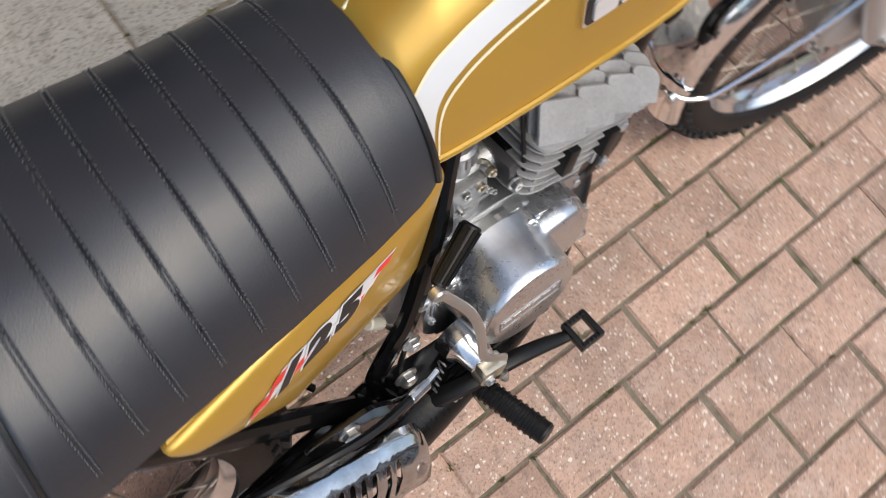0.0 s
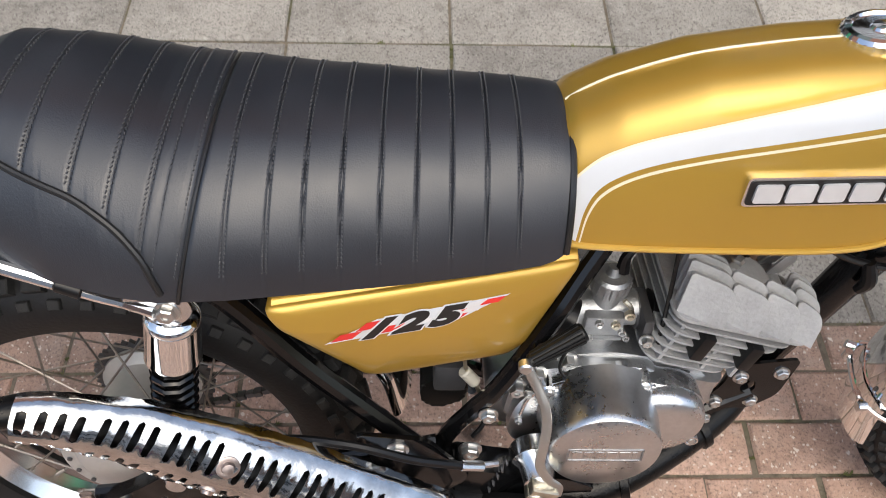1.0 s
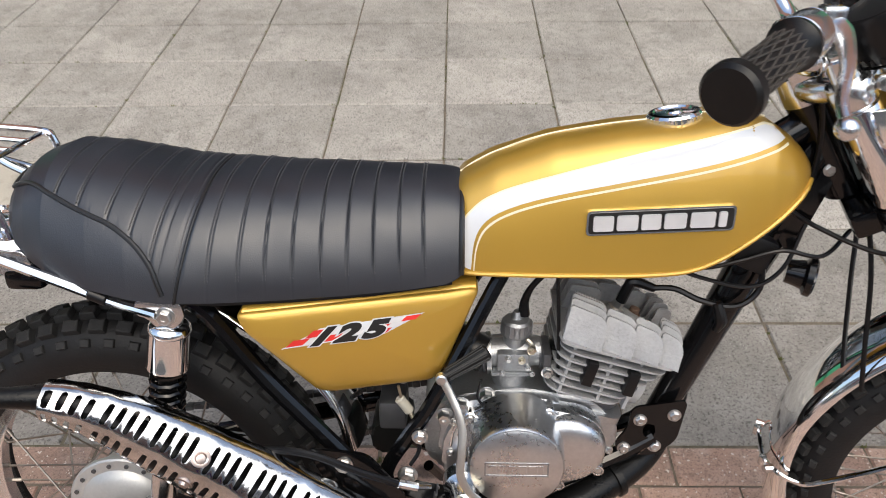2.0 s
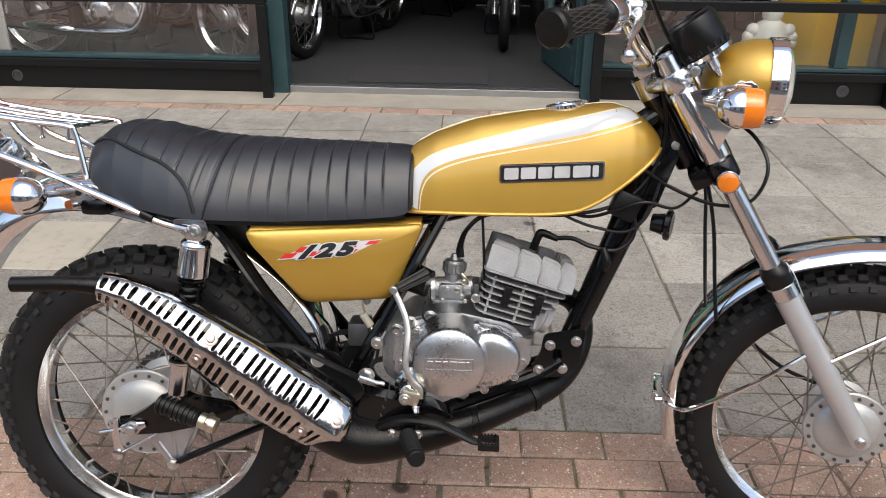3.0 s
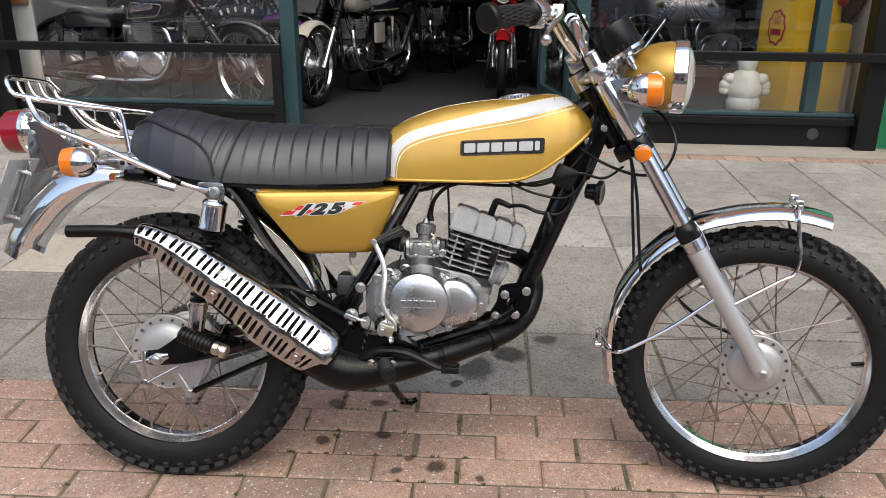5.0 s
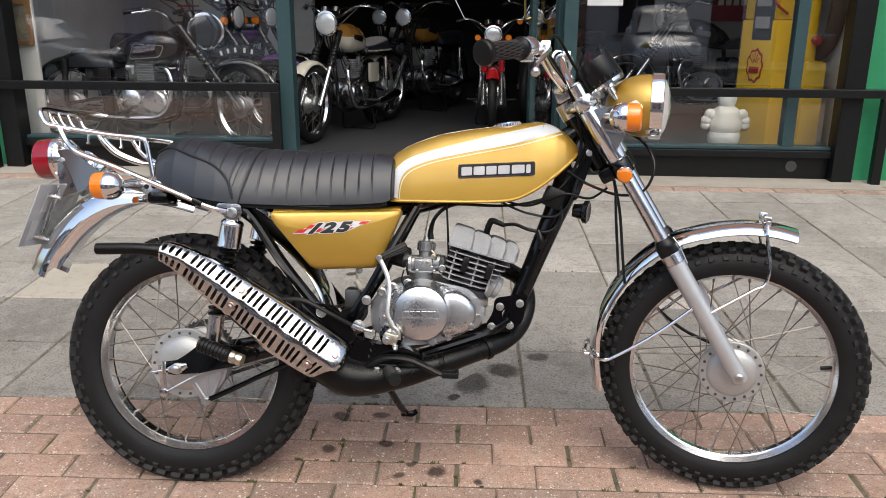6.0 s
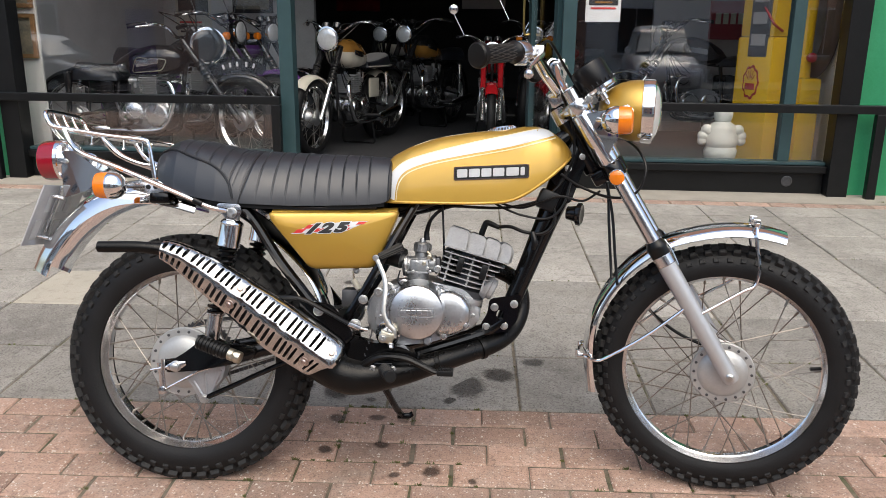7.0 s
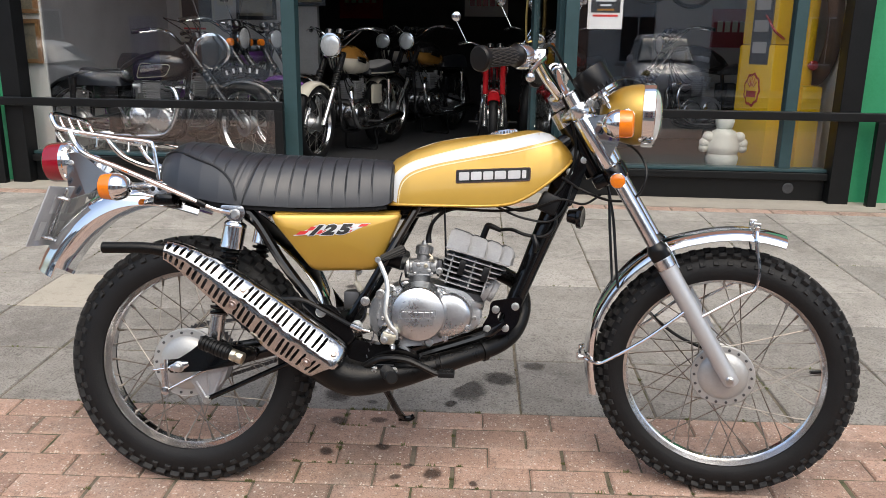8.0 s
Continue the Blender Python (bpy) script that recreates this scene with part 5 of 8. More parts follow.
    for x, z, r, mt in ((0.578, 0.574, 0.0048, STEEL), (0.597, 0.572, 0.0055, GOLD_PLATE), (0.610, 0.588, 0.0060, GOLD_PLATE), (0.606, 0.560, 0.0045, STEEL), (0.570, 0.551, 0.0042, STEEL), (0.612, 0.551, 0.0042, STEEL)):
        bm = B()
        lathe(bm, (x, cy - 0.028, z), (0, -1, 0), [(0, r), (0.006, r), (0.0065, r * 0.6), (0.009, r * 0.55)], 10)
        part("screw", bm, mt, carb)
    for x0, x1, r0, mt in ((0.547, 0.556, 0.031, STEEL), (0.541, 0.547, 0.029, DARK_METAL), (0.622, 0.629, 0.023, DARK_METAL)):
        bm = B()
        lathe(bm, (x0, cy, 0.566), (1, 0, 0.05), [(0, r0 - 0.004), (0.001, r0), (x1 - x0 - 0.001, r0), (x1 - x0, r0 - 0.004)], 28)
        part("clamp", bm, mt, carb)
    bm = B()
    box(bm, (0.632, cy - 0.012, 0.570), (0.012, 0.058, 0.034), bevel=0.004)
    part("flange", bm, DARK_METAL, carb)
    hexbolt(carb, (0.632, cy - 0.042, 0.560), (0, -1, 0), 0.006, 0.008)
    bm = B()
    rod(bm, (0.637, cy, 0.570), (0.668, -0.02, 0.562), 0.022, 16)
    part("manifold", bm, BLACK_PLASTIC, carb)
    bm = B()
    tube(bm, [(0.600, cy, 0.628), (0.601, cy, 0.652), (0.612, -0.03, 0.682), (0.640, -0.03, 0.708), (0.69, -0.03, 0.722)], [0.0085, 0.006, 0.0045, 0.0045, 0.0045], 8)
    part("throttle_cable", bm, BLACK_PLASTIC, carb)
    bm = B()
    tube(bm, [(0.604, cy - 0.02, 0.60), (0.612, cy - 0.022, 0.592), (0.616, cy - 0.02, 0.58)], 0.003, 6, 4)
    part("choke_lever", bm, GOLD_PLATE, carb)
    # upper crankcase, bolts and the raised edge round the cover
    bm = B()
    prism(bm, rounded([(0.478, 0.43), (0.486, 0.50), (0.515, 0.516), (0.56, 0.524), (0.62, 0.524), (0.655, 0.515), (0.655, 0.47), (0.49, 0.42)], 0.016), -0.072, -0.03, 0.006)
    part("upper_case", bm, ALLOY, eng)
    for x, z, y in ((0.488, 0.500, -0.092), (0.548, 0.520, -0.068), (0.512, 0.512, -0.082)):
        hexbolt(eng, (x, y + 0.012, z), (0, -1, 0), 0.0085, 0.014)
    rimline = [(0.497, -0.0885, 0.452), (0.503, -0.0885, 0.482), (0.522, -0.0885, 0.503), (0.562, -0.0885, 0.521), (0.612, -0.0885, 0.521), (0.648, -0.0885, 0.508)]
    bm = B()
    tube(bm, rimline, 0.0022, 6, 6)
    part("cover_lip", bm, POLISHED, cover)
    for x, z in ((0.524, 0.503), (0.608, 0.518), (0.634, 0.511)):
        bm = B()
        lathe(bm, (x, -0.066, z), (0, -1, 0), [(0, 0.0095), (0.026, 0.0088), (0.028, 0.007)], 16)
        lug = part("bolt_boss", bm, POLISHED, cover)
        hexbolt(lug, (x, -0.093, z), (0, -1, 0), 0.0045, 0.004)
    # kick starter folded up along the cover
    bm = B()
    lathe(bm, (0.518, -0.105, 0.405), (0, -1, 0), [(0, 0.032), (0.02, 0.030), (0.028, 0.022), (0.050, 0.0175), (0.054, 0.012)], 24)
    kick = part("kick_starter", bm, DULL_CHROME, eng, "chromed kick starter folded against the engine")
    bm = B()
    tube(bm, [(0.538, -0.166, 0.402), (0.537, -0.166, 0.420), (0.524, -0.165, 0.434), (0.512, -0.163, 0.460), (0.513, -0.158, 0.492), (0.514, -0.150, 0.520), (0.509, -0.142, 0.545), (0.498, -0.132, 0.568), (0.487, -0.126, 0.588)], 0.0058, 10, 5, flat=0.5, up=(0.9, 0, 0.3))
    part("arm", bm, mat("satin kick arm", (0.52, 0.51, 0.48), 0.42, 1.0), kick)
    bm = B()
    box(bm, (0.520, -0.162, 0.404), (0.034, 0.022, 0.026), Matrix.Rotation(0.3, 3, "Y"), bevel=0.004)
    rod(bm, (0.512, -0.174, 0.402), (0.512, -0.150, 0.402), 0.0115, 16, bevel=0.002)
    kn = part("knuckle", bm, GOLD_PLATE, kick)
    hexbolt(kn, (0.512, -0.174, 0.402), (0, -1, 0), 0.006, 0.004)
    hexbolt(kn, (0.531, -0.172, 0.388), (0.2, -0.6, -0.8), 0.005, 0.010)
    bm = B()
    rod(bm, (0.486, -0.131, 0.588), (0.486, -0.119, 0.588), 0.0078, 14, bevel=0.002)
    part("pin_boss", bm, STEEL, kick)
    pts = [Vector((0.490, -0.119, 0.588)), Vector((0.548, -0.100, 0.616))]
    bm = B()
    rod(bm, pts[0], pts[1], 0.0080, 14, 0.0108, bevel=0.002)
    rub = part("kick_rubber", bm, BLACK_SATIN, kick)
    u, v, w = basis(pts[1] - pts[0])
    for k in range(12):
        a = 2 * math.pi * k / 12
        r = math.cos(a) * u + math.sin(a) * v
        bm = B()
        rod(bm, pts[0] + r * 0.0082 + w * 0.005, pts[1] + r * 0.0108 - w * 0.004, 0.0013, 5)
        part("ridge", bm, BLACK_SATIN, rub)
    return eng


engine()

def mirror_steered(p):
    """The place on the left of the turned front end that answers one on the right."""
    q = UNSTEER @ Vector(p)
    return STEER @ Vector((q.x, -q.y, q.z))


def exhaust():
    bm = B()
    tube(bm, [(0.780, 0.030, 0.555), (0.828, 0.050, 0.525), (0.848, 0.055, 0.465), (0.828, 0.030, 0.405), (0.780, -0.020, 0.372), (0.700, -0.070, 0.350), (0.610, -0.105, 0.326), (0.520, -0.112, 0.305), (0.425, -0.120, 0.298), (0.350, -0.128, 0.335), (0.265, -0.152, 0.394), (0.170, -0.166, 0.466), (0.085, -0.180, 0.530), (0.020, -0.188, 0.590), (-0.045, -0.206, 0.606), (-0.150, -0.218, 0.606)],
         [0.021, 0.021, 0.021, 0.022, 0.023, 0.024, 0.028, 0.037, 0.046, 0.046, 0.039, 0.032, 0.026, 0.020, 0.0135, 0.0135], 22, 6)
    ex = part("exhaust", bm, EXHAUST_BLACK, BIKE, "matt black upswept exhaust with a slotted chrome heat guard", smooth=50)
    # Black disc on the closed end stands for the dark of the bore.
    bm = B()
    rod(bm, (-0.149, -0.218, 0.606), (-0.1525, -0.2185, 0.606), 0.0105, 16)
    part("outlet", bm, DECAL_BLACK, ex)
    for c, d in (((0.640, -0.102, 0.334), (1, 0, 0.25)), ((0.745, -0.045, 0.361), (1, 0.5, 0.28))):
        bm = B()
        lathe(bm, c, d, [(-0.006, 0.024), (-0.005, 0.0275), (0.005, 0.0275), (0.006, 0.024)], 20)
        part("pipe_joint", bm, EXHAUST_BLACK, ex)
    # heat guard: a curved shell with two rows of stadium slots cut through it
    path = spline([(-0.014, 0, 0.603), (0.005, 0, 0.600), (0.026, 0, 0.591), (0.055, 0, 0.574), (0.098, 0, 0.544), (0.20, 0, 0.472), (0.28, 0, 0.413), (0.350, 0, 0.365), (0.403, 0, 0.3293)], 12)
    lens = [0.0]
    for a, b in zip(path, path[1:]):
        lens.append(lens[-1] + (b - a).length)
    total = lens[-1]

    def along(u):
        s = min(max(u, 0), 1) * total
        i = max(0, min(len(lens) - 2, next((k for k, q in enumerate(lens) if q > s), len(lens)) - 1))
        f = (s - lens[i]) / (lens[i + 1] - lens[i])
        d = (path[min(i + 2, len(path) - 1)] - path[max(i - 1, 0)]).normalized()
        return path[i].lerp(path[i + 1], f), d

    def guard(u, ang, lift=0.0):
        p, d = along(u)
        n = Vector((-d.z, 0, d.x))
        hw = lerp([(0, 0.019), (0.10, 0.027), (0.17, 0.032), (0.265, 0.039), (0.49, 0.046), (0.67, 0.053), (0.83, 0.055), (0.93, 0.054), (0.955, 0.052), (0.970, 0.049), (0.982, 0.041), (0.992, 0.029), (1.0, 0.014)], u)[0]
        y0 = lerp([(0, -0.196), (0.10, -0.186), (0.22, -0.172), (0.40, -0.163), (1.0, -0.158)], u)[0]
        yy = lerp([(0, 0.030), (0.15, 0.036), (0.4, 0.046), (1.0, 0.046)], u)[0] + lift
        across, out = lerp([(-80, -1.0, 0.60), (-64, -0.86, 0.72), (-56, -0.76, 0.79), (-32, -0.42, 0.92), (-10, -0.10, 0.99), (2, 0.03, 1.0), (14, 0.15, 0.98), (38, 0.54, 0.80), (62, 0.88, 0.46), (72, 0.96, 0.30), (80, 0.99, 0.18), (100, 1.0, -0.10)], ang)
        out -= 0.22 * max(0.0, -across) * max(0.0, u - 0.45) / 0.55
        if across < 0:
            across *= lerp([(0, 1.0), (0.5, 1.09), (0.67, 1.12), (0.83, 1.03), (1.0, 1.0)], u)[0]
        # the lower edge ends sooner than the upper one
        cut = 0.024 * max(0.0, 0.35 - across) * max(0.0, (u - 0.70) / 0.30) ** 1.5
        dent = 0.0009 * math.sin(61 * u + 0.05 * ang) * math.sin(0.085 * ang + 23 * u) + 0.0006 * math.sin(139 * u - 0.11 * ang)
        return p - d * cut + n * ((hw + lift) * across) + Vector((0, y0 - yy * out + dent, 0))

    # slots in groups of four, a plain web after each group
    wide = []
    for g in range(7):
        wide += [(1.0, True)] * 4 + [(0.95 if g == 2 else 0.42, False)] * (g < 6)
    scale = 0.930 / sum(q for q, _ in wide)
    us, slot = [0.022], []
    for q, cut_out in wide:
        us.append(us[-1] + q * scale)
        slot.append(cut_out)
    us += [0.972, 0.984, 0.993, 0.999]
    slot += [False] * 4
    LAST = len(wide) - 1
    bm = B()
    cache = {}

    def vert(u, a):
        k = (round(u, 5), round(a, 3))
        if k not in cache:
            cache[k] = bm.verts.new(guard(u, a))
        return cache[k]

    bands = [(-80, -64, None), (-64, -10, 1), (-10, 14, None), (14, 62, 0), (62, 80, None), (80, 100, None)]
    for i in range(len(us) - 1):
        u0, u1 = us[i], us[i + 1]
        for a0, a1, row in bands:
            am, um = (a0 + a1) / 2, (u0 + u1) / 2
            rim = [(u0, a0), (um, a0), (u1, a0), (u1, am), (u1, a1), (um, a1), (u0, a1), (u0, am)]
            hole = row is not None and slot[i] and not (row == 0 and i >= LAST - 1) and not (row == 1 and i == LAST - 2)
            vs = [vert(*q) for q in rim]
            if not hole:
                bm.faces.new(vs)
                continue
            du, da = (u1 - u0) * 0.265, (a1 - a0) * 0.48
            tip = 0.86
            ins = [(um - du * 0.8, am - da * tip), (um, am - da), (um + du * 0.8, am - da * tip), (um + du, am), (um + du * 0.8, am + da * tip), (um, am + da), (um - du * 0.8, am + da * tip), (um - du, am)]
            iv = [vert(*q) for q in ins]
            for k in range(8):
                bm.faces.new((vs[k], vs[(k + 1) % 8], iv[(k + 1) % 8], iv[k]))
    gd = part("heat_guard", bm, GUARD_CHROME, ex, "chrome heat guard with rows of slots", smooth=60)
    uses = collections.Counter(k for f in gd.data.polygons for k in f.edge_keys)
    for e in gd.data.edges:
        e.use_edge_sharp = e.use_edge_sharp or uses[e.key] == 1
    so = gd.modifiers.new("thick", "SOLIDIFY")
    so.thickness, so.offset = 0.0022, -1
    for u, a in ((0.424, 36), (0.424, -36), (0.945, 36), (0.880, -36)):
        p, q = guard(u, a), guard(u, a, 0.01)
        bm = B()
        lathe(bm, p, q - p, [(-0.002, 0.0125), (0.0012, 0.0125), (0.0018, 0.0105), (0.0015, 0.0075), (0.0035, 0.0065), (0.0055, 0.006), (0.006, 0.003)], 20)
        part("guard_screw", bm, mat("rusty screw", (0.44, 0.37, 0.34), 0.38, 1.0, 0.3, 60) if "rusty screw" not in bpy.data.materials else bpy.data.materials["rusty screw"], gd)
    return ex


exhaust()


def shocks():
    for s in (-1, 1):
        y = 0.130 * s
        top, bot = Vector((0.141, y, 0.690)), Vector((0.086, y, 0.378))
        d = (bot - top).normalized()
        bm = B()
        rod(bm, top + Vector((0, s * 0.014, 0)), top - Vector((0, s * 0.018, 0)), 0.0160, 24, bevel=0.003)
        rod(bm, top + Vector((0, s * 0.017, 0)), top, 0.0120, 20, bevel=0.001)
        box(bm, top + d * 0.012, (0.03, 0.022, 0.03), bevel=0.006)
        sh = part("shock_absorber", bm, DULL_CHROME, BIKE, "chrome shrouded rear shock absorber with black spring")
        bm = B()
        lathe(bm, top, d, [(0.016, 0.012), (0.018, 0.021), (0.022, 0.026), (0.027, 0.0275), (0.030, 0.0275), (0.031, 0.0268), (0.075, 0.0275), (0.080, 0.0285), (0.083, 0.0285), (0.083, 0.024)], 32)
        part("shroud", bm, CHROME, sh)
        bm = B()
        u, v, w = basis(d)
        turns, r = 12, 0.021
        pts = []
        for k in range(turns * 10 + 1):
            a = 2 * math.pi * k / 10
            pts.append(top + d * (0.080 + (0.246 - 0.080) * k / (turns * 10)) + r * (math.cos(a) * u + math.sin(a) * v))
        tube(bm, pts, 0.0042, 7, 1)
        part("spring", bm, BLACK_PAINT, sh)
        bm = B()
        rod(bm, top + d * 0.08, top + d * 0.25, 0.0125, 14)
        part("damper", bm, BLACK_SATIN, sh)
        bm = B()
        lathe(bm, top, d, [(0.242, 0.016), (0.244, 0.0225), (0.250, 0.0225), (0.253, 0.0190), (0.312, 0.0180), (0.316, 0.015)], 24)
        rod(bm, bot + Vector((0, s * 0.014, 0)), bot - Vector((0, s * 0.014, 0)), 0.012, 16)
        part("lower_body", bm, DARK_METAL if s > 0 else DULL_CHROME, sh)
        hexbolt(sh, top + Vector((0, s * 0.017, 0)), (0, s, 0), 0.0088, 0.008)
    # shiny bracket plate behind the upper mount
    bm = B()
    prism(bm, rounded([(0.104, 0.712), (0.160, 0.712), (0.166, 0.690), (0.150, 0.671), (0.128, 0.672), (0.118, 0.688), (0.104, 0.690)], 0.008), -0.1475, -0.1435, 0.001)
    part("shock_mount", bm, DULL_CHROME, BIKE)


shocks()


def arched_shell(rows, half, crown, thick, n=14):
    """A mudguard: rows of crest points, with its half-breadth and drop; returns a closed shell."""
    bm = B()
    line = spline(rows, 8)
    k = len(line)
    rings = []
    for i, p in enumerate(line):
        d = (line[min(i + 1, k - 1)] - line[max(i - 1, 0)]).normalized()
        nrm = Vector((-d.z, 0, d.x))
        ring = []
        h = half(i / (k - 1)) if callable(half) else half
        for j in range(n + 1):
            a = math.pi * (j / n - 0.5)
            ring.append(p + Vector((0, h * math.sin(a), 0)) - nrm * (crown * (1 - math.cos(a))))
        for j in range(n, -1, -1):
            a = math.pi * (j / n - 0.5)
            ring.append(p + Vector((0, (h - thick) * math.sin(a), 0)) - nrm * (crown * (1 - math.cos(a)) + thick))
        rings.append(ring)
    skin(bm, rings)
    return bm


def inner_parts():
    """Black boxes ahead of the rear wheel and the small electrics beside them."""
    bm = B()
    box(bm, (0.412, -0.03, 0.480), (0.040, 0.06, 0.046), bevel=0.006)
    part("battery_box", bm, DARK_METAL, BIKE)
    bm = B()
    prism(bm, rounded([(0.375, 0.44), (0.39, 0.452), (0.43, 0.452), (0.44, 0.43), (0.42, 0.40), (0.38, 0.40)], 0.012), -0.04, 0.04, 0.006)
    part("inner_guard", bm, BLACK_SATIN, BIKE)
    for p0, p1, r in (((0.425, -0.088, 0.552), (0.428, -0.086, 0.532), 0.0022), ((0.44, -0.083, 0.504), (0.45, -0.09, 0.485), 0.003)):
        bm = B()
        rod(bm, p0, p1, r, 8)
        part("lead", bm, GOLD_PLATE, BIKE)
    bm = B()
    tube(bm, [(0.455, -0.092, 0.48), (0.452, -0.10, 0.45), (0.44, -0.105, 0.43)], 0.003, 8, 5)
    part("hose", bm, BLACK_PLASTIC, BIKE)


inner_parts()


def tail():
    # crest runs from the lip forwards so that the arch opens downwards
    bm = arched_shell([(-0.426, 0, 0.541), (-0.403, 0, 0.588), (-0.355, 0, 0.655), (-0.29, 0, 0.715), (-0.21, 0, 0.755), (-0.12, 0, 0.770), (-0.04, 0, 0.763), (0.03, 0, 0.745)],
                      lambda t: 0.056 + 0.012 * min(1, t * 3) - 0.014 * max(0.0, t - 0.7) / 0.3, 0.062, 0.0022)
    fd = part("rear_mudguard", bm, CHROME, BIKE, "chrome rear mudguard with a flared tip", smooth=50)
    bm = arched_shell([(0.032, 0, 0.744), (0.12, 0, 0.712), (0.21, 0, 0.652), (0.297, 0, 0.578), (0.347, 0, 0.50), (0.366, 0, 0.42)], lambda t: 0.054 + 0.014 * min(1, t * 3), 0.020, 0.0022)
    part("front_section", bm, CHROME, fd, smooth=50)
    # tail lamp
    ax = Vector((-1, 0, -0.06))
    bm = B()
    lathe(bm, (-0.340, 0, 0.815), ax, [(0, 0.052), (0.004, 0.0555), (0.012, 0.0555), (0.014, 0.053)], 40)
    lamp = part("tail_lamp", bm, CHROME, BIKE, "round red tail lamp with chrome base")
    bm = B()
    lathe(bm, (-0.353, 0, 0.8145), ax, [(0, 0.052), (0.034, 0.0515), (0.044, 0.049), (0.049, 0.042), (0.051, 0.02)], 40)
    part("lens", bm, RED_LENS, lamp, "deep red plastic lens")
    bm = B()
    lathe(bm, (-0.342, 0, 0.815), (1, 0, 0), [(0, 0.054), (0.018, 0.048), (0.034, 0.034), (0.040, 0.02)], 32)
    part("base", bm, CHROME, lamp)
    bm = B()
    for s in (-1, 1):
        prism(bm, rounded([(-0.335, 0.835), (-0.30, 0.838), (-0.215, 0.775), (-0.21, 0.757), (-0.27, 0.735), (-0.325, 0.715)], 0.012), s * 0.048, s * 0.045, 0.0008)
    box(bm, (-0.30, 0, 0.80), (0.03, 0.094, 0.06), bevel=0.008)
    part("lamp_bracket", bm, CHROME, lamp)
    for x, z in ((-0.325, 0.85), (-0.32, 0.81)):
        hexbolt(lamp, (x, -0.046, z), (0, -1, 0), 0.005, 0.008)
    # registration plate seen from behind its clear sheet; plain bars stand for its characters
    m = pose(-0.378, 0.0, 0.672, 0, 22, 0)
    bm = B()
    box(bm, (0, 0, 0), (0.004, 0.200, 0.165), bevel=0.001)
    PL = mat("grey smoked plate", (0.38, 0.39, 0.40), 0.2, 0, 0.1, 12, coat=0.4)
    pl = part("registration_plate", bm, PL, BIKE, "smoky grey registration plate with plain bars", m=m)
    for row, n in ((0.035, 3), (-0.04, 4)):
        for i in range(n):
            bm = B()
            box(bm, (0.0026, -0.066 + 0.042 * i + (0.02 if n == 3 else 0), row), (0.0012, 0.026, 0.052), bevel=0)
            part("bar", bm, mat("plate bar", (0.42, 0.43, 0.44), 0.4) if not (row > 0 and i) and i == 0 and n == 3 else bpy.data.materials["plate bar"], pl, smooth=0)
    for z in (0.055, -0.055):
        bm = B()
        rod(bm, (0.002, -0.05, z), (0.03, -0.045, z + 0.004), 0.005, 10)
        part("plate_bolt", bm, DULL_CHROME, pl)
    bm = B()
    box(bm, (0.012, -0.035, 0.02), (0.006, 0.014, 0.13), bevel=0.002)
    part("plate_stay", bm, DULL_CHROME, pl)
    # luggage rack and grab rail
    bm = B()
    y = 0.092
    tube(bm, [(-0.070, -y, 0.770), (-0.078, -y, 0.815), (-0.086, -y, 0.852), (-0.100, -y, 0.864), (-0.18, -y, 0.872), (-0.300, -y, 0.889), (-0.332, -y, 0.897), (-0.345, -y, 0.920), (-0.352, -y + 0.02, 0.932),
              (-0.355, 0, 0.934), (-0.352, y - 0.02, 0.932), (-0.345, y, 0.920), (-0.332, y, 0.897), (-0.300, y, 0.889), (-0.18, y, 0.872), (-0.100, y, 0.864), (-0.086, y, 0.852), (-0.078, y, 0.815), (-0.070, y, 0.770)], 0.0056, 10, 5)
    rack = part("luggage_rack", bm, CHROME, BIKE, "chrome tube luggage rack behind the seat")
    for yy in (-0.045, 0.0, 0.045):
        bm = B()
        tube(bm, [(-0.354, yy, 0.932), (-0.336, yy, 0.898), (-0.30, yy, 0.887), (-0.18, yy, 0.870), (-0.095, yy, 0.862)], 0.004, 8, 4)
        part("slat", bm, CHROME, rack)
    for xx, zz in ((-0.098, 0.862), (-0.20, 0.868), (-0.31, 0.884)):
        bm = B()
        rod(bm, (xx, -y, zz), (xx, y, zz), 0.004, 8)
        part("cross_bar", bm, CHROME, rack)
    for xx, zz, yy in ((-0.155, 0.866, -0.075), (-0.115, 0.862, -0.06), (-0.245, 0.877, -0.06)):
        bm = B()
        rod(bm, (xx, yy, zz), (xx, yy, zz - 0.022), 0.0025, 8)
        lathe(bm, (xx, yy, zz - 0.022), (0, 0, -1), [(0, 0.0025), (0.001, 0.005), (0.004, 0.005), (0.005, 0.003)], 8)
        part("hook", bm, CHROME, rack)
    for s in (-1, 1):
        bm = B()
        tube(bm, [(-0.296, s * 0.098, 0.885), (-0.270, s * 0.112, 0.850), (-0.235, s * 0.124, 0.825), (-0.150, s * 0.130, 0.795), (-0.076, s * 0.133, 0.766), (0.02, s * 0.138, 0.728), (0.075, s * 0.140, 0.706), (0.105, s * 0.143, 0.698), (0.132, s * 0.150, 0.694)], 0.0068, 10, 6)
        part("grab_rail", bm, CHROME, rack)
        bm = B()
        tube(bm, [(-0.205, s * 0.088, 0.872), (-0.190, s * 0.088, 0.850), (-0.165, s * 0.08, 0.825), (-0.12, s * 0.07, 0.806), (-0.08, s * 0.06, 0.80)], 0.0058, 10, 5)
        part("strut", bm, CHROME, rack)
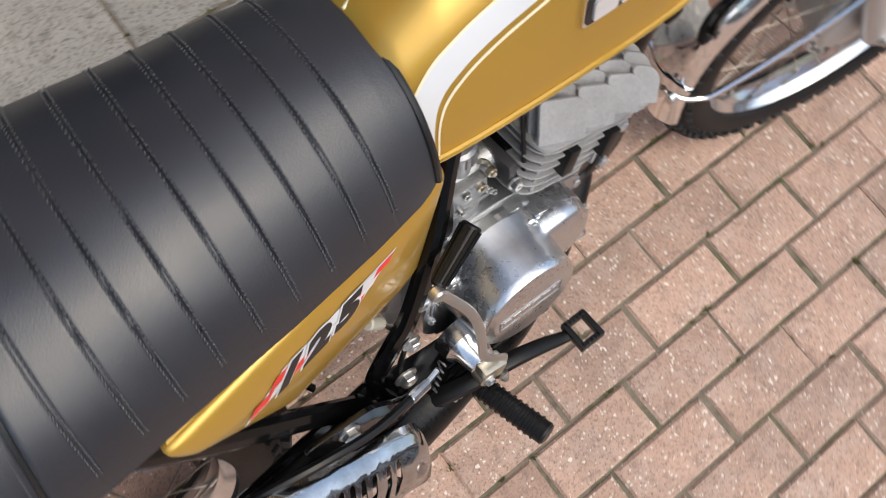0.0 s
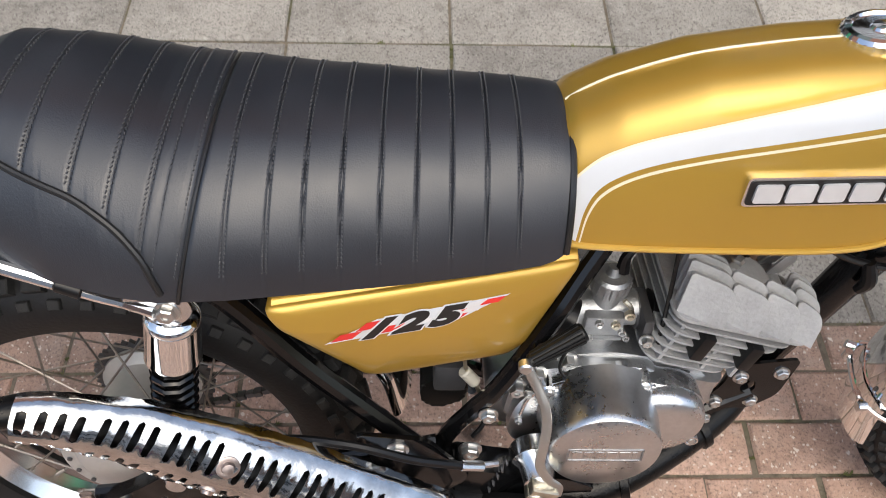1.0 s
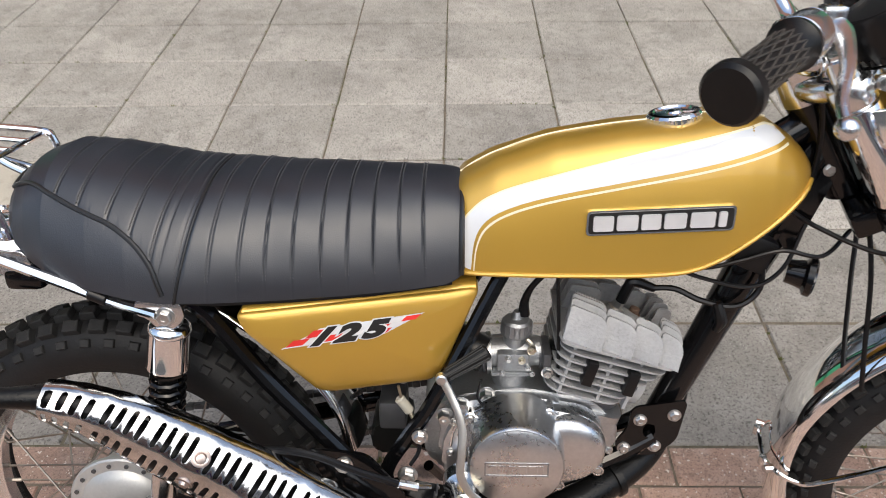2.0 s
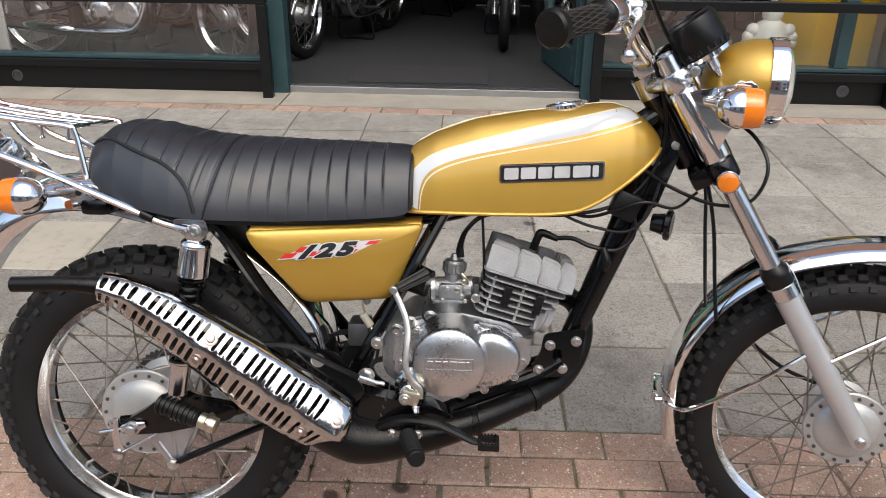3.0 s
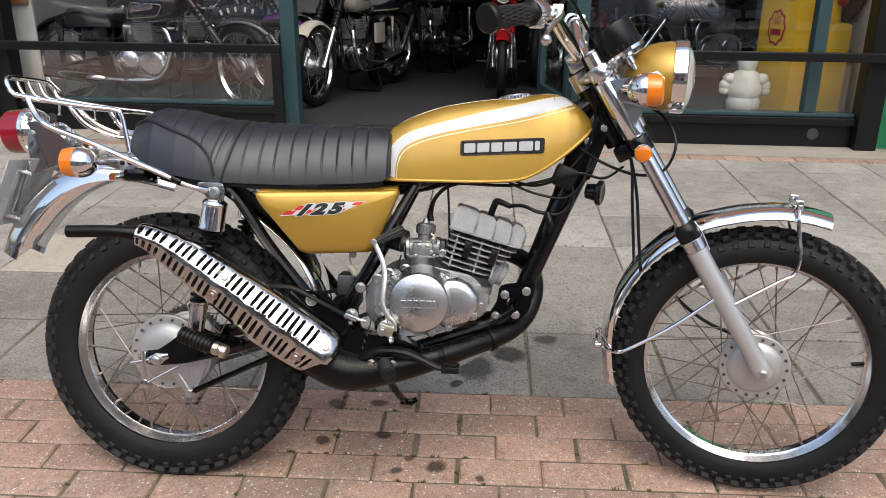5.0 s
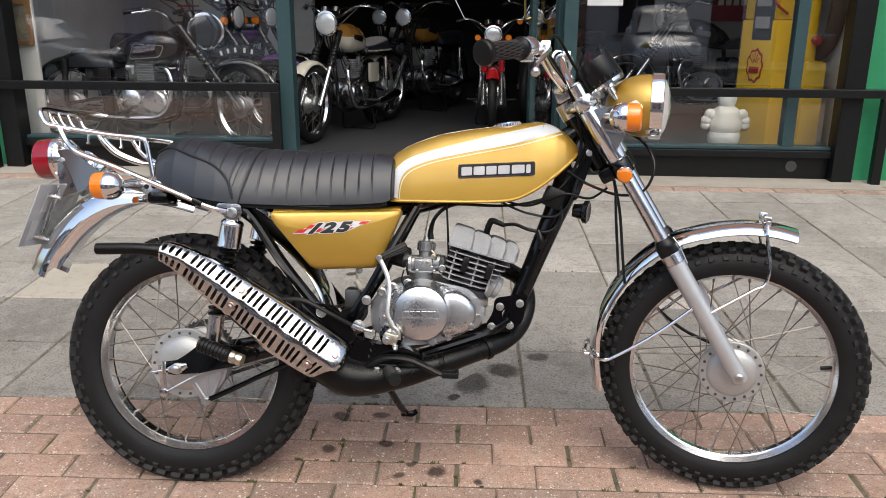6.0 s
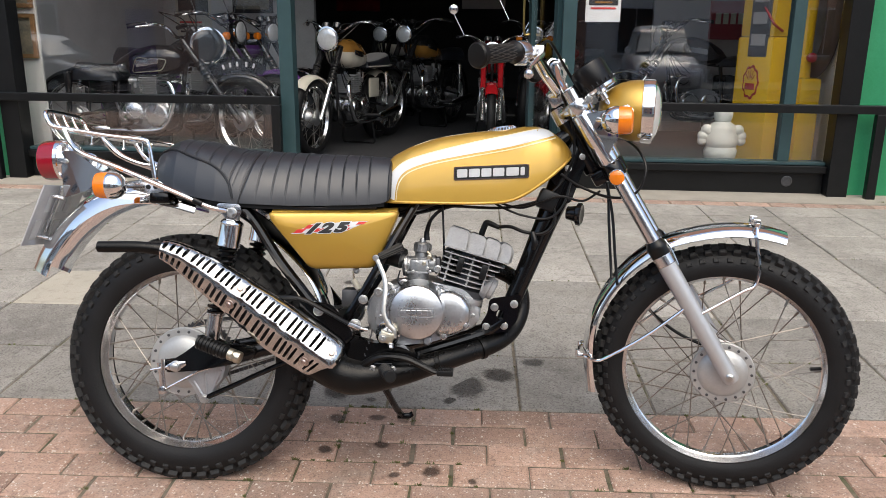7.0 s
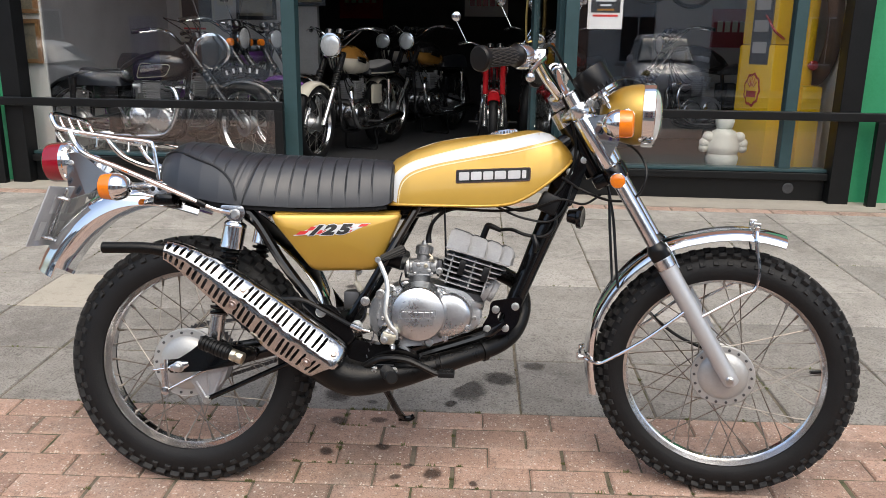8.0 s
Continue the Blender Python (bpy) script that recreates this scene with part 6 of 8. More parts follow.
    # alloy arm with holes that carries the rear signals
    for s in (-1, 1):
        bm = B()
        prism(bm, rounded([(-0.125, 0.757), (-0.045, 0.763), (-0.035, 0.742), (-0.07, 0.728), (-0.12, 0.742)], 0.008), s * 0.112, s * 0.106, 0.001)
        arm = part("signal_arm", bm, DULL_CHROME, BIKE)
        # Black discs on the plate stand for the dark inside its holes.
        for x, z in ((-0.078, 0.748), (-0.060, 0.749)):
            bm = B()
            lathe(bm, (x, s * 0.1122, z), (0, s, 0), [(0, 0.006), (0.001, 0.006), (0.0012, 0.004)], 12)
            part("hole", bm, DECAL_BLACK, arm)
    # strap and rubber on the grab rail
    bm = B()
    rod(bm, (0.045, -0.139, 0.719), (0.068, -0.140, 0.709), 0.0088, 12, bevel=0.002)
    part("rail_clip", bm, BLACK_PLASTIC, rack)
    # black lock body under the tail
    bm = B()
    box(bm, (-0.052, -0.09, 0.722), (0.05, 0.05, 0.03), bevel=0.01)
    part("seat_lock", bm, BLACK_PAINT, BIKE)


tail()


def signal_lamp(c, ax, stalk, holder=None):
    """A bullet signal: chrome bowl, amber lens along ax, with its stalk."""
    ax = Vector(ax).normalized()
    c = Vector(c)
    bm = B()
    lathe(bm, c, -ax, [(-0.002, 0.0325), (0.002, 0.0335), (0.012, 0.032), (0.024, 0.027), (0.033, 0.018), (0.037, 0.008)], 32)
    lamp = part("turn_signal", bm, CHROME, BIKE, "round chrome turn signal with amber lens")
    bm = B()
    lathe(bm, c, ax, [(0, 0.032), (0.020, 0.0315), (0.030, 0.0295), (0.034, 0.024), (0.035, 0.01)], 32)
    part("lens", bm, AMBER, lamp, "amber plastic lens")
    bm = B()
    rod(bm, c - ax * 0.012, stalk, 0.0065, 12)
    part("stalk", bm, DULL_CHROME, lamp)
    return lamp


def signals():
    for s in (-1, 1):
        signal_lamp((-0.143, 0.172 * s, 0.749), (-1, 0, 0), (-0.090, 0.108 * s, 0.750))
    fwd = STEER.to_3x3() @ Vector((1, 0, 0))
    c, k = Vector((1.042, -0.185, 0.918)), Vector((1.005, -0.125, 0.925))
    signal_lamp(c, fwd, k)
    signal_lamp(mirror_steered(c), fwd, mirror_steered(k))


signals()


FORK_HALF, FORK_AHEAD = 0.076, 0.044   # the fork legs beside and ahead of the steering axis


def front_end():
    S = STEER
    for s in (-1, 1):
        bm = B()
        lathe(bm, st(FORK_AHEAD, s * FORK_HALF, -0.775), UP_AX, [(0, 0.015), (0.006, 0.019), (0.03, 0.0198), (0.15, 0.0212), (0.330, 0.0228), (0.338, 0.0228), (0.340, 0.020)], 28)
        p = part("fork_leg", bm, SILVER_PAINT, BIKE, "silver painted telescopic fork leg", m=S)
        bm = B()
        lathe(bm, st(FORK_AHEAD, s * FORK_HALF, -0.385), UP_AX, [(-0.040, 0.0235), (-0.036, 0.0243), (-0.022, 0.0245), (-0.018, 0.0255), (-0.010, 0.0250), (-0.002, 0.0212), (0.003, 0.0182)], 28)
        part("dust_boot", bm, BLACK_PLASTIC, p)
        bm = B()
        lathe(bm, st(FORK_AHEAD, s * FORK_HALF, -0.44), UP_AX, [(-0.008, 0.0230), (-0.006, 0.0246), (0.018, 0.0246), (0.020, 0.0230)], 28)
        part("fork_collar", bm, DULL_CHROME, p)
        bm = B()
        lathe(bm, st(FORK_AHEAD, s * FORK_HALF, -0.40), UP_AX, [(0, 0.0172), (0.405, 0.0172), (0.432, 0.0172), (0.434, 0.015)], 28)
        part("stanchion", bm, DULL_CHROME, p)
        bm = B()
        lathe(bm, st(FORK_AHEAD, s * FORK_HALF, 0.022), UP_AX, [(0, 0.0165), (0.008, 0.0165), (0.012, 0.012), (0.016, 0.0115)], 6)
        part("top_bolt", bm, DULL_CHROME, p)
        bm = B()
        rod(bm, st(FORK_AHEAD, s * 0.05, -0.757), st(FORK_AHEAD, s * 0.094, -0.757), 0.0105, 16, bevel=0.002)
        lathe(bm, st(FORK_AHEAD, s * 0.074, -0.757), (0, s, 0), [(0.004, 0.0155), (0.012, 0.0155), (0.0135, 0.0105), (0.024, 0.0100), (0.026, 0.0065), (0.030, 0.006)], 6 if s > 0 else 20)
        part("axle_nut", bm, STEEL, p)
    # triple clamps
    bm = B()
    for h, t in ((-0.012, 0.030),):
        for s in (-1, 1):
            lathe(bm, st(FORK_AHEAD, s * FORK_HALF, h - t / 2), UP_AX, [(0, 0.025), (0.003, 0.027), (t - 0.003, 0.027), (t, 0.025)], 24)
            tube(bm, [st(FORK_AHEAD, s * 0.065, h), st(0.01, s * 0.04, h + 0.004), st(0, 0, h + 0.006)], [0.016, 0.016, 0.018], 12, 4)
        lathe(bm, st(0, 0, h - t / 2), UP_AX, [(0, 0.03), (0.04, 0.03), (0.044, 0.02), (0.058, 0.018)], 24)
    top = part("top_clamp", bm, DULL_CHROME, BIKE, "cast alloy top fork clamp", m=S)
    for s in (-1, 1):
        bm = B()
        box(bm, st(0.006, s * 0.045, 0.036), (0.036, 0.028, 0.042), Matrix.Rotation(-RAKE, 3, "Y"), bevel=0.006)
        part("bar_clamp", bm, DULL_CHROME, top)
        hexbolt(top, st(0.016, s * 0.045, 0.056), UP_AX, 0.006, 0.008)
        hexbolt(top, st(0.076, s * 0.088, -0.012), (0, s, 0), 0.006, 0.02)
    bm = B()
    for s in (-1, 1):
        lathe(bm, st(FORK_AHEAD, s * FORK_HALF, -0.205), UP_AX, [(0, 0.024), (0.003, 0.026), (0.034, 0.026), (0.037, 0.024)], 24)
    box(bm, st(0.022, 0, -0.187), (0.07, 0.16, 0.034), Matrix.Rotation(-RAKE, 3, "Y"), bevel=0.008)
    low = part("lower_clamp", bm, BLACK_PAINT, BIKE, m=S)
    for s in (-1, 1):
        c = st(0.044, s * 0.097, -0.204)
        bm = B()
        lathe(bm, c, (0, s, 0), [(0, 0.017), (0.004, 0.0195), (0.010, 0.0195), (0.012, 0.018)], 28)
        rf = part("reflector", bm, CHROME, low, "round amber fork reflector in a chrome ring")
        bm = B()
        lathe(bm, c + Vector((0, s * 0.010, 0)), (0, s, 0), [(0, 0.0175), (0.002, 0.0172), (0.005, 0.012), (0.006, 0.004)], 28)
        part("reflector_lens", bm, AMBER, rf)
        # chrome headlamp ears
        bm = B()
        lathe(bm, st(FORK_AHEAD, s * FORK_HALF, -0.165), UP_AX, [(0, 0.0235), (0.003, 0.0245), (0.13, 0.0245), (0.133, 0.0235)], 24)
        plate = [st(x, 0, h) for x, h in ((0.052, -0.035), (0.085, -0.048), (0.118, -0.060), (0.146, -0.066), (0.152, -0.080), (0.146, -0.094), (0.112, -0.108), (0.080, -0.128), (0.052, -0.150))]
        prism(bm, [(q.x, q.z) for q in plate], s * 0.099, s * 0.092, 0.0025)
        part("headlamp_ear", bm, CHROME, top)
    # headlamp
    base = UNSTEER @ Vector((1.124, -0.040, 0.957))
    ax = Vector((1, 0, -0.03))
    bm = B()
    lathe(bm, base, -ax, [(-0.004, 0.073), (0.010, 0.0745), (0.03, 0.073), (0.055, 0.066), (0.078, 0.054), (0.095, 0.037), (0.104, 0.018), (0.1055, 0.006)], 44)
    hl = part("headlamp", bm, GOLD, BIKE, "gold headlamp shell with a chrome rim", m=S)
    bm = B()
    lathe(bm, base, ax, [(-0.002, 0.0745), (0.0, 0.0775), (0.022, 0.0785), (0.027, 0.077), (0.029, 0.072), (0.024, 0.070)], 48)
    part("rim", bm, CHROME, hl)
    bm = B()
    lathe(bm, base, ax, [(0.018, 0.071), (0.027, 0.069), (0.036, 0.058), (0.043, 0.036), (0.046, 0.012)], 44)
    part("lamp_glass", bm, LENS, hl, "fluted clear lamp glass")
    for s in (-1, 1):
        hexbolt(hl, base - ax * 0.045 + Vector((0, s * 0.070, 0.0)), (0, s, 0), 0.007, 0.014)
        hexbolt(hl, base - ax * 0.004 + Vector((0, s * 0.050, -0.058)), (0, s, -0.6), 0.004, 0.006)
    # two instruments in black cups on a bracket
    for s in (-1, 1):
        gx = Vector((-0.56, 0, 0.83)).normalized()
        c = UNSTEER @ Vector((1.018, -0.050, 1.008))
        c = Vector((c.x, s * 0.050, c.z))
        bm = B()
        lathe(bm, c, gx, [(0, 0.030), (0.004, 0.040), (0.012, 0.043), (0.056, 0.0435), (0.062, 0.042), (0.063, 0.038), (0.058, 0.037)], 40)
        g = part("instrument", bm, BLACK_PLASTIC, BIKE, "round instrument in a black cup on a chrome ring", m=S)
        for k in range(20):
            a = 2 * math.pi * k / 20
            u, v, w = basis(gx)
            q = c + 0.0415 * (math.cos(a) * u + math.sin(a) * v)
            bm = B()
            rod(bm, q + gx * 0.006, q + gx * 0.014, 0.0035, 6)
            part("rib", bm, BLACK_PLASTIC, g)
        bm = B()
        lathe(bm, c, gx, [(-0.006, 0.036), (-0.005, 0.0425), (0.002, 0.0435), (0.003, 0.040)], 40)
        part("ring", bm, CHROME, g)
        bm = B()
        lathe(bm, c, gx, [(0.055, 0.0375), (0.0585, 0.0375), (0.060, 0.02)], 32)
        part("dial_glass", bm, DECAL_BLACK, g)
        bm = B()
        lathe(bm, c, -gx, [(0.004, 0.016), (0.012, 0.016), (0.014, 0.010), (0.030, 0.009), (0.032, 0.006), (0.045, 0.005)], 16)
        part("drive", bm, DULL_CHROME, g)
    bm = B()
    tube(bm, [st(0.02, 0, 0.02), st(0.055, 0, 0.035), st(0.085, 0, 0.02)], 0.012, 10, 4, flat=0.4)
    part("instrument_bracket", bm, BLACK_PAINT, BIKE, m=S)
    # front mudguard
    hubc = st(0.05, 0, -0.757)
    pts = []
    for a in [194, 180, 165, 150, 135, 120, 105, 92, 82, 76, 72]:
        rr = 0.360 + (0.006 if 120 <= a <= 165 else 0)
        pts.append(hubc + Vector((rr * math.cos(radians(a)), 0, rr * math.sin(radians(a)))))
    bm = arched_shell(pts, lambda t: 0.054 + 0.004 * math.sin(math.pi * t), 0.026, 0.002, 16)
    fm = part("front_mudguard", bm, CHROME, BIKE, "long chrome front mudguard on thin stays", m=S, smooth=50)
    for s in (-1, 1):
        P = lambda a, rr, y: hubc + Vector((rr * math.cos(radians(a)), s * y, rr * math.sin(radians(a))))
        bm = B()
        tube(bm, [P(178, 0.371, 0.0), P(178, 0.368, 0.035), P(178, 0.352, 0.058), P(179, 0.325, 0.066), P(177, 0.300, 0.074), P(160, 0.225, 0.082), P(137, 0.197, 0.087), P(121, 0.200, 0.086)], 0.0042, 8, 5)
        part("stay", bm, CHROME, fm)
        bm = B()
        tube(bm, [P(84, 0.371, 0.0), P(84, 0.368, 0.035), P(84, 0.352, 0.060), P(83, 0.318, 0.068), P(80, 0.270, 0.072), P(80, 0.226, 0.075), P(86, 0.208, 0.078), P(105, 0.175, 0.084), P(117, 0.168, 0.088)], 0.0042, 8, 5)
        part("stay", bm, CHROME, fm)
        for a in (178, 84):
            bm = B()
            rod(bm, P(a, 0.358, 0.050), P(a, 0.372, 0.054), 0.007, 10, bevel=0.001)
            rod(bm, P(a + 1.2, 0.372, 0.035), P(a - 1.2, 0.372, 0.035), 0.006, 10)
            part("stay_clip", bm, DULL_CHROME, fm)
    for s in (-1, 1):
        bm = B()
        tube(bm, [st(FORK_AHEAD + 0.024, s * 0.062, -0.392), st(FORK_AHEAD + 0.027, s * 0.066, -0.42), st(FORK_AHEAD + 0.024, s * 0.068, -0.462)], 0.0042, 8, 4, flat=0.5, up=(0, 1, 0))
        part("mudguard_strap", bm, DULL_CHROME, fm)


front_end()


def bars():
    # the right side of the bar in place; the left answers it
    right = [STEER @ st(0.006, -0.02, 0.045), STEER @ st(0.004, -0.075, 0.047), Vector((0.909, -0.105, 0.992)), Vector((0.876, -0.155, 1.024)), Vector((0.848, -0.215, 1.051)), Vector((0.826, -0.262, 1.055)), Vector((0.803, -0.298, 1.047)), Vector((0.722, -0.390, 1.022))]
    left = [mirror_steered(p) for p in right]
    bm = B()
    tube(bm, left[::-1] + right, 0.0112, 14, 6)
    bar = part("handlebar", bm, CHROME, BIKE, "wide chrome handlebar with black ribbed grips")
    for a, b in ((right[-2], right[-1]), (left[-2], left[-1])):
        d = (b - a).normalized()
        bm = B()
        lathe(bm, a, d, [(-0.002, 0.018), (0.0, 0.0235), (0.006, 0.0245), (0.012, 0.020), (0.03, 0.0178), (0.105, 0.0172), (0.110, 0.0225), (0.114, 0.0265), (0.124, 0.0265), (0.128, 0.023), (0.129, 0.004)], 28)
        g = part("grip", bm, BLACK_SATIN, bar, "black diamond-ribbed rubber grip")
        u, v, w = basis(d)
        bm = B()
        for k in range(16):
            for sg in (-1, 1):
                pts = []
                for q in range(7):
                    t = q / 6
                    an = 2 * math.pi * k / 16 + sg * 1.0 * t
                    pts.append(a + d * (0.016 + 0.09 * t) + 0.0184 * (math.cos(an) * u + math.sin(an) * v))
                tube(bm, pts, 0.0011, 4, 1)
        tagged(part("grip_ribs", bm, mat("worn grip rib", (0.045, 0.04, 0.035), 0.6) if "worn grip rib" not in bpy.data.materials else bpy.data.materials["worn grip rib"], g), kind="stuff")
        bm = B()
        lathe(bm, a - d * 0.034, d, [(0, 0.016), (0.003, 0.022), (0.020, 0.024), (0.030, 0.023), (0.033, 0.018)], 24)
        box(bm, a - d * 0.018 - Vector((0, 0, 0.016)), (0.03, 0.026, 0.026), bevel=0.006)
        part("throttle_housing", bm, DULL_CHROME, bar)
    # levers with ball ends
    for f in (lambda p: Vector(p), mirror_steered):
        bm = B()
        pv = [f((0.856, -0.240, 1.058)), f((0.860, -0.262, 1.048)), f((0.848, -0.305, 1.030)), f((0.832, -0.340, 1.008)), f((0.828, -0.368, 0.990))]
        tube(bm, pv, [0.010, 0.0095, 0.0075, 0.0062, 0.0055], 10, 5, flat=0.75)
        bmesh.ops.create_uvsphere(bm, u_segments=14, v_segments=10, radius=0.0105, matrix=Matrix.Translation(pv[-1]))
        part("lever", bm, POLISHED, bar, "alloy lever with a ball end")
        bm = B()
        rod(bm, f((0.846, -0.222, 1.052)), f((0.832, -0.252, 1.056)), 0.0165, 16, bevel=0.003)
        box(bm, f((0.856, -0.238, 1.064)), (0.022, 0.022, 0.018), bevel=0.004)
        part("lever_mount", bm, DULL_CHROME, bar)


bars()


def cables():
    runs = [
        ([(0.858, -0.236, 1.072), (0.885, -0.18, 1.092), (0.93, -0.09, 1.05), (0.985, -0.05, 0.97), (1.02, -0.035, 0.86), (1.045, -0.03, 0.78), (1.060, -0.04, 0.70), (1.068, -0.05, 0.60), (1.075, -0.055, 0.53)], 0.0036),
        ([(0.838, -0.250, 1.040), (0.872, -0.17, 1.050), (0.925, -0.07, 0.99), (0.96, -0.035, 0.90), (0.955, -0.03, 0.82), (0.90, -0.03, 0.745), (0.80, -0.03, 0.715), (0.66, -0.035, 0.716)], 0.0036),
        ([(1.085, 0.02, 0.90), (1.115, -0.06, 0.86), (1.128, -0.09, 0.81), (1.105, -0.085, 0.755), (1.05, -0.06, 0.745), (0.98, -0.04, 0.77), (0.93, -0.045, 0.80)], 0.0034),
        ([(1.03, 0.03, 0.85), (1.055, 0.02, 0.77), (1.060, 0.01, 0.68), (1.066, 0.0, 0.58), (1.070, -0.01, 0.52)], 0.0036),
        ([(1.03, -0.02, 0.76), (0.985, -0.05, 0.735), (0.93, -0.055, 0.745), (0.88, -0.05, 0.728), (0.83, -0.045, 0.715), (0.77, -0.04, 0.730)], 0.0030),
        ([(0.955, -0.05, 0.78), (0.935, -0.055, 0.72), (0.90, -0.05, 0.69), (0.845, -0.04, 0.695), (0.80, -0.035, 0.710), (0.75, -0.03, 0.735)], 0.0030),
        ([(0.640, -0.05, 0.720), (0.645, -0.055, 0.64), (0.648, -0.06, 0.55)], 0.0026),
        ([(0.778, -0.005, 0.665), (0.81, -0.012, 0.667), (0.845, -0.024, 0.655), (0.89, -0.034, 0.652), (0.918, -0.034, 0.68), (0.915, -0.028, 0.73)], 0.0044),
        ([(0.20, -0.138, 0.470), (0.25, -0.150, 0.488), (0.31, -0.160, 0.490), (0.37, -0.158, 0.462), (0.425, -0.145, 0.430)], 0.0052),
        ([(0.36, -0.13, 0.45), (0.39, -0.13, 0.40), (0.42, -0.13, 0.34), (0.45, -0.13, 0.30)], 0.0045),
    ]
    for pts, r in runs:
        bm = B()
        tube(bm, pts, r, 8, 6)
        part("cable", bm, BLACK_PLASTIC, BIKE)
    hc = STEER @ st(0.05, 0.0, -0.757)
    bm = B()
    tube(bm, [(1.155, 0.03, 0.56), (1.150, 0.04, 0.50), (1.18, 0.05, 0.455), (1.25, 0.055, 0.40), (hc.x - 0.03, 0.06, hc.z + 0.03)], 0.0042, 8, 6)
    part("cable", bm, BLACK_PLASTIC, BIKE)
    # horn and coil behind the fork, wiring boots
    bm = B()
    lathe(bm, (0.950, -0.03, 0.705), (0.9, -0.35, -0.1), [(0, 0.016), (0.012, 0.018), (0.022, 0.020), (0.026, 0.0275), (0.034, 0.0285), (0.037, 0.024), (0.034, 0.010)], 28)
    part("horn", bm, BLACK_PAINT, BIKE, "black horn under the frame head")
    bm = B()
    box(bm, (0.90, -0.03, 0.735), (0.05, 0.035, 0.05), Matrix.Rotation(0.4, 3, "Y"), bevel=0.008)
    part("coil", bm, BLACK_PLASTIC, BIKE)
    bm = B()
    tube(bm, [(0.865, -0.03, 0.655), (0.872, -0.034, 0.63), (0.868, -0.03, 0.612)], [0.007, 0.009, 0.006], 10, 4)
    part("wiring_boot", bm, BLACK_PLASTIC, BIKE)
    bm = B()
    rod(bm, (0.425, -0.085, 0.530), (0.440, -0.083, 0.506), 0.0075, 14, bevel=0.002)
    part("bulb_holder", bm, mat("ivory plastic", (0.38, 0.36, 0.30), 0.45), BIKE)
    bm = B()
    tube(bm, [(0.54, -0.075, 0.555), (0.535, -0.08, 0.53), (0.545, -0.085, 0.515)], 0.002, 6, 4)
    part("wire", bm, BLACK_PLASTIC, BIKE)


cables()


def foot_controls():
    # rider's peg, pedal with hollow pad, folded passenger peg, side stand, rear brake gear
    a, b = Vector((0.514, -0.145, 0.322)), Vector((0.540, -0.250, 0.328))
    d = (b - a).normalized()
    bm = B()
    lathe(bm, a, d, [(0, 0.011), (0.002, 0.0138), (0.100, 0.0146), (0.105, 0.0150), (0.108, 0.0125)], 20)
    peg = part("foot_peg", bm, BLACK_SATIN, BIKE, "black ribbed rubber foot peg")
    for k in range(11):
        c = a + d * (0.008 + 0.0085 * k)
        bm = B()
        lathe(bm, c, d, [(-0.0022, 0.0134), (-0.0012, 0.0160), (0.0012, 0.0160), (0.0022, 0.0134)], 20)
        part("ridge", bm, BLACK_SATIN, peg)
    bm = B()
    tube(bm, [(0.50, -0.10, 0.318), (0.508, -0.135, 0.320), (0.514, -0.155, 0.322)], 0.011, 10, 4)
    box(bm, (0.508, -0.136, 0.320), (0.05, 0.012, 0.035), bevel=0.004)
    part("peg_bracket", bm, BLACK_PAINT, peg)
    for x in (0.485, 0.532):
        hexbolt(peg, (x, -0.142, 0.321), (0, -1, 0), 0.007, 0.007)
    bm = B()
    tube(bm, [(0.445, -0.125, 0.318), (0.50, -0.148, 0.352), (0.56, -0.158, 0.354), (0.605, -0.163, 0.338), (0.632, -0.167, 0.326), (0.648, -0.170, 0.324)], [0.013, 0.012, 0.0115, 0.0105, 0.009, 0.0075], 10, 6, flat=0.75, up=(0, 1, 0))
    ped = part("brake_pedal", bm, BLACK_SATIN, BIKE, "black rear brake pedal with a toothed hollow pad")
    bm = B()
    c = Vector((0.661, -0.176, 0.327))
    for dx, dy, sx, sy in ((-0.015, 0, 0.008, 0.040), (0.015, 0, 0.008, 0.040), (0, -0.017, 0.037, 0.008), (0, 0.017, 0.037, 0.008)):
        box(bm, c + Vector((dx, dy, 0)), (sx, sy, 0.013), bevel=0.002)
    part("pad", bm, BLACK_SATIN, ped)
    for k in range(5):
        for sy in (-0.017, 0.017):
            bm = B()
            box(bm, c + Vector((-0.012 + 0.006 * k, sy, 0.0075)), (0.003, 0.006, 0.003))
            part("tooth", bm, BLACK_SATIN, ped, smooth=0)
    # pedal spring, screw and switch
    bm = B()
    u = [(0.462 + 0.0006 * k, -0.128 + 0.006 * math.cos(k * 0.9), 0.345 + 0.0022 * k + 0.006 * math.sin(k * 0.9)) for k in range(34)]
    tube(bm, u, 0.0014, 5, 1)
    part("spring", bm, DARK_METAL, ped)
    hexbolt(ped, (0.455, -0.125, 0.325), (0.6, -0.8, -0.2), 0.006, 0.014)
    bm = B()
    rod(bm, (0.425, -0.145, 0.430), (0.452, -0.138, 0.418), 0.0065, 10, bevel=0.001)
    rod(bm, (0.445, -0.140, 0.421), (0.470, -0.132, 0.414), 0.004, 8)
    part("cable_adjuster", bm, DULL_CHROME, ped)
    # passenger peg
    a, b = Vector((0.070, -0.178, 0.384)), Vector((0.150, -0.190, 0.358))
    d = (b - a).normalized()
    bm = B()
    lathe(bm, a, d, [(0, 0.012), (0.003, 0.0165), (0.078, 0.0165), (0.082, 0.013)], 20)
    pg = part("passenger_peg", bm, BLACK_SATIN, BIKE, "folded black rubber passenger peg")
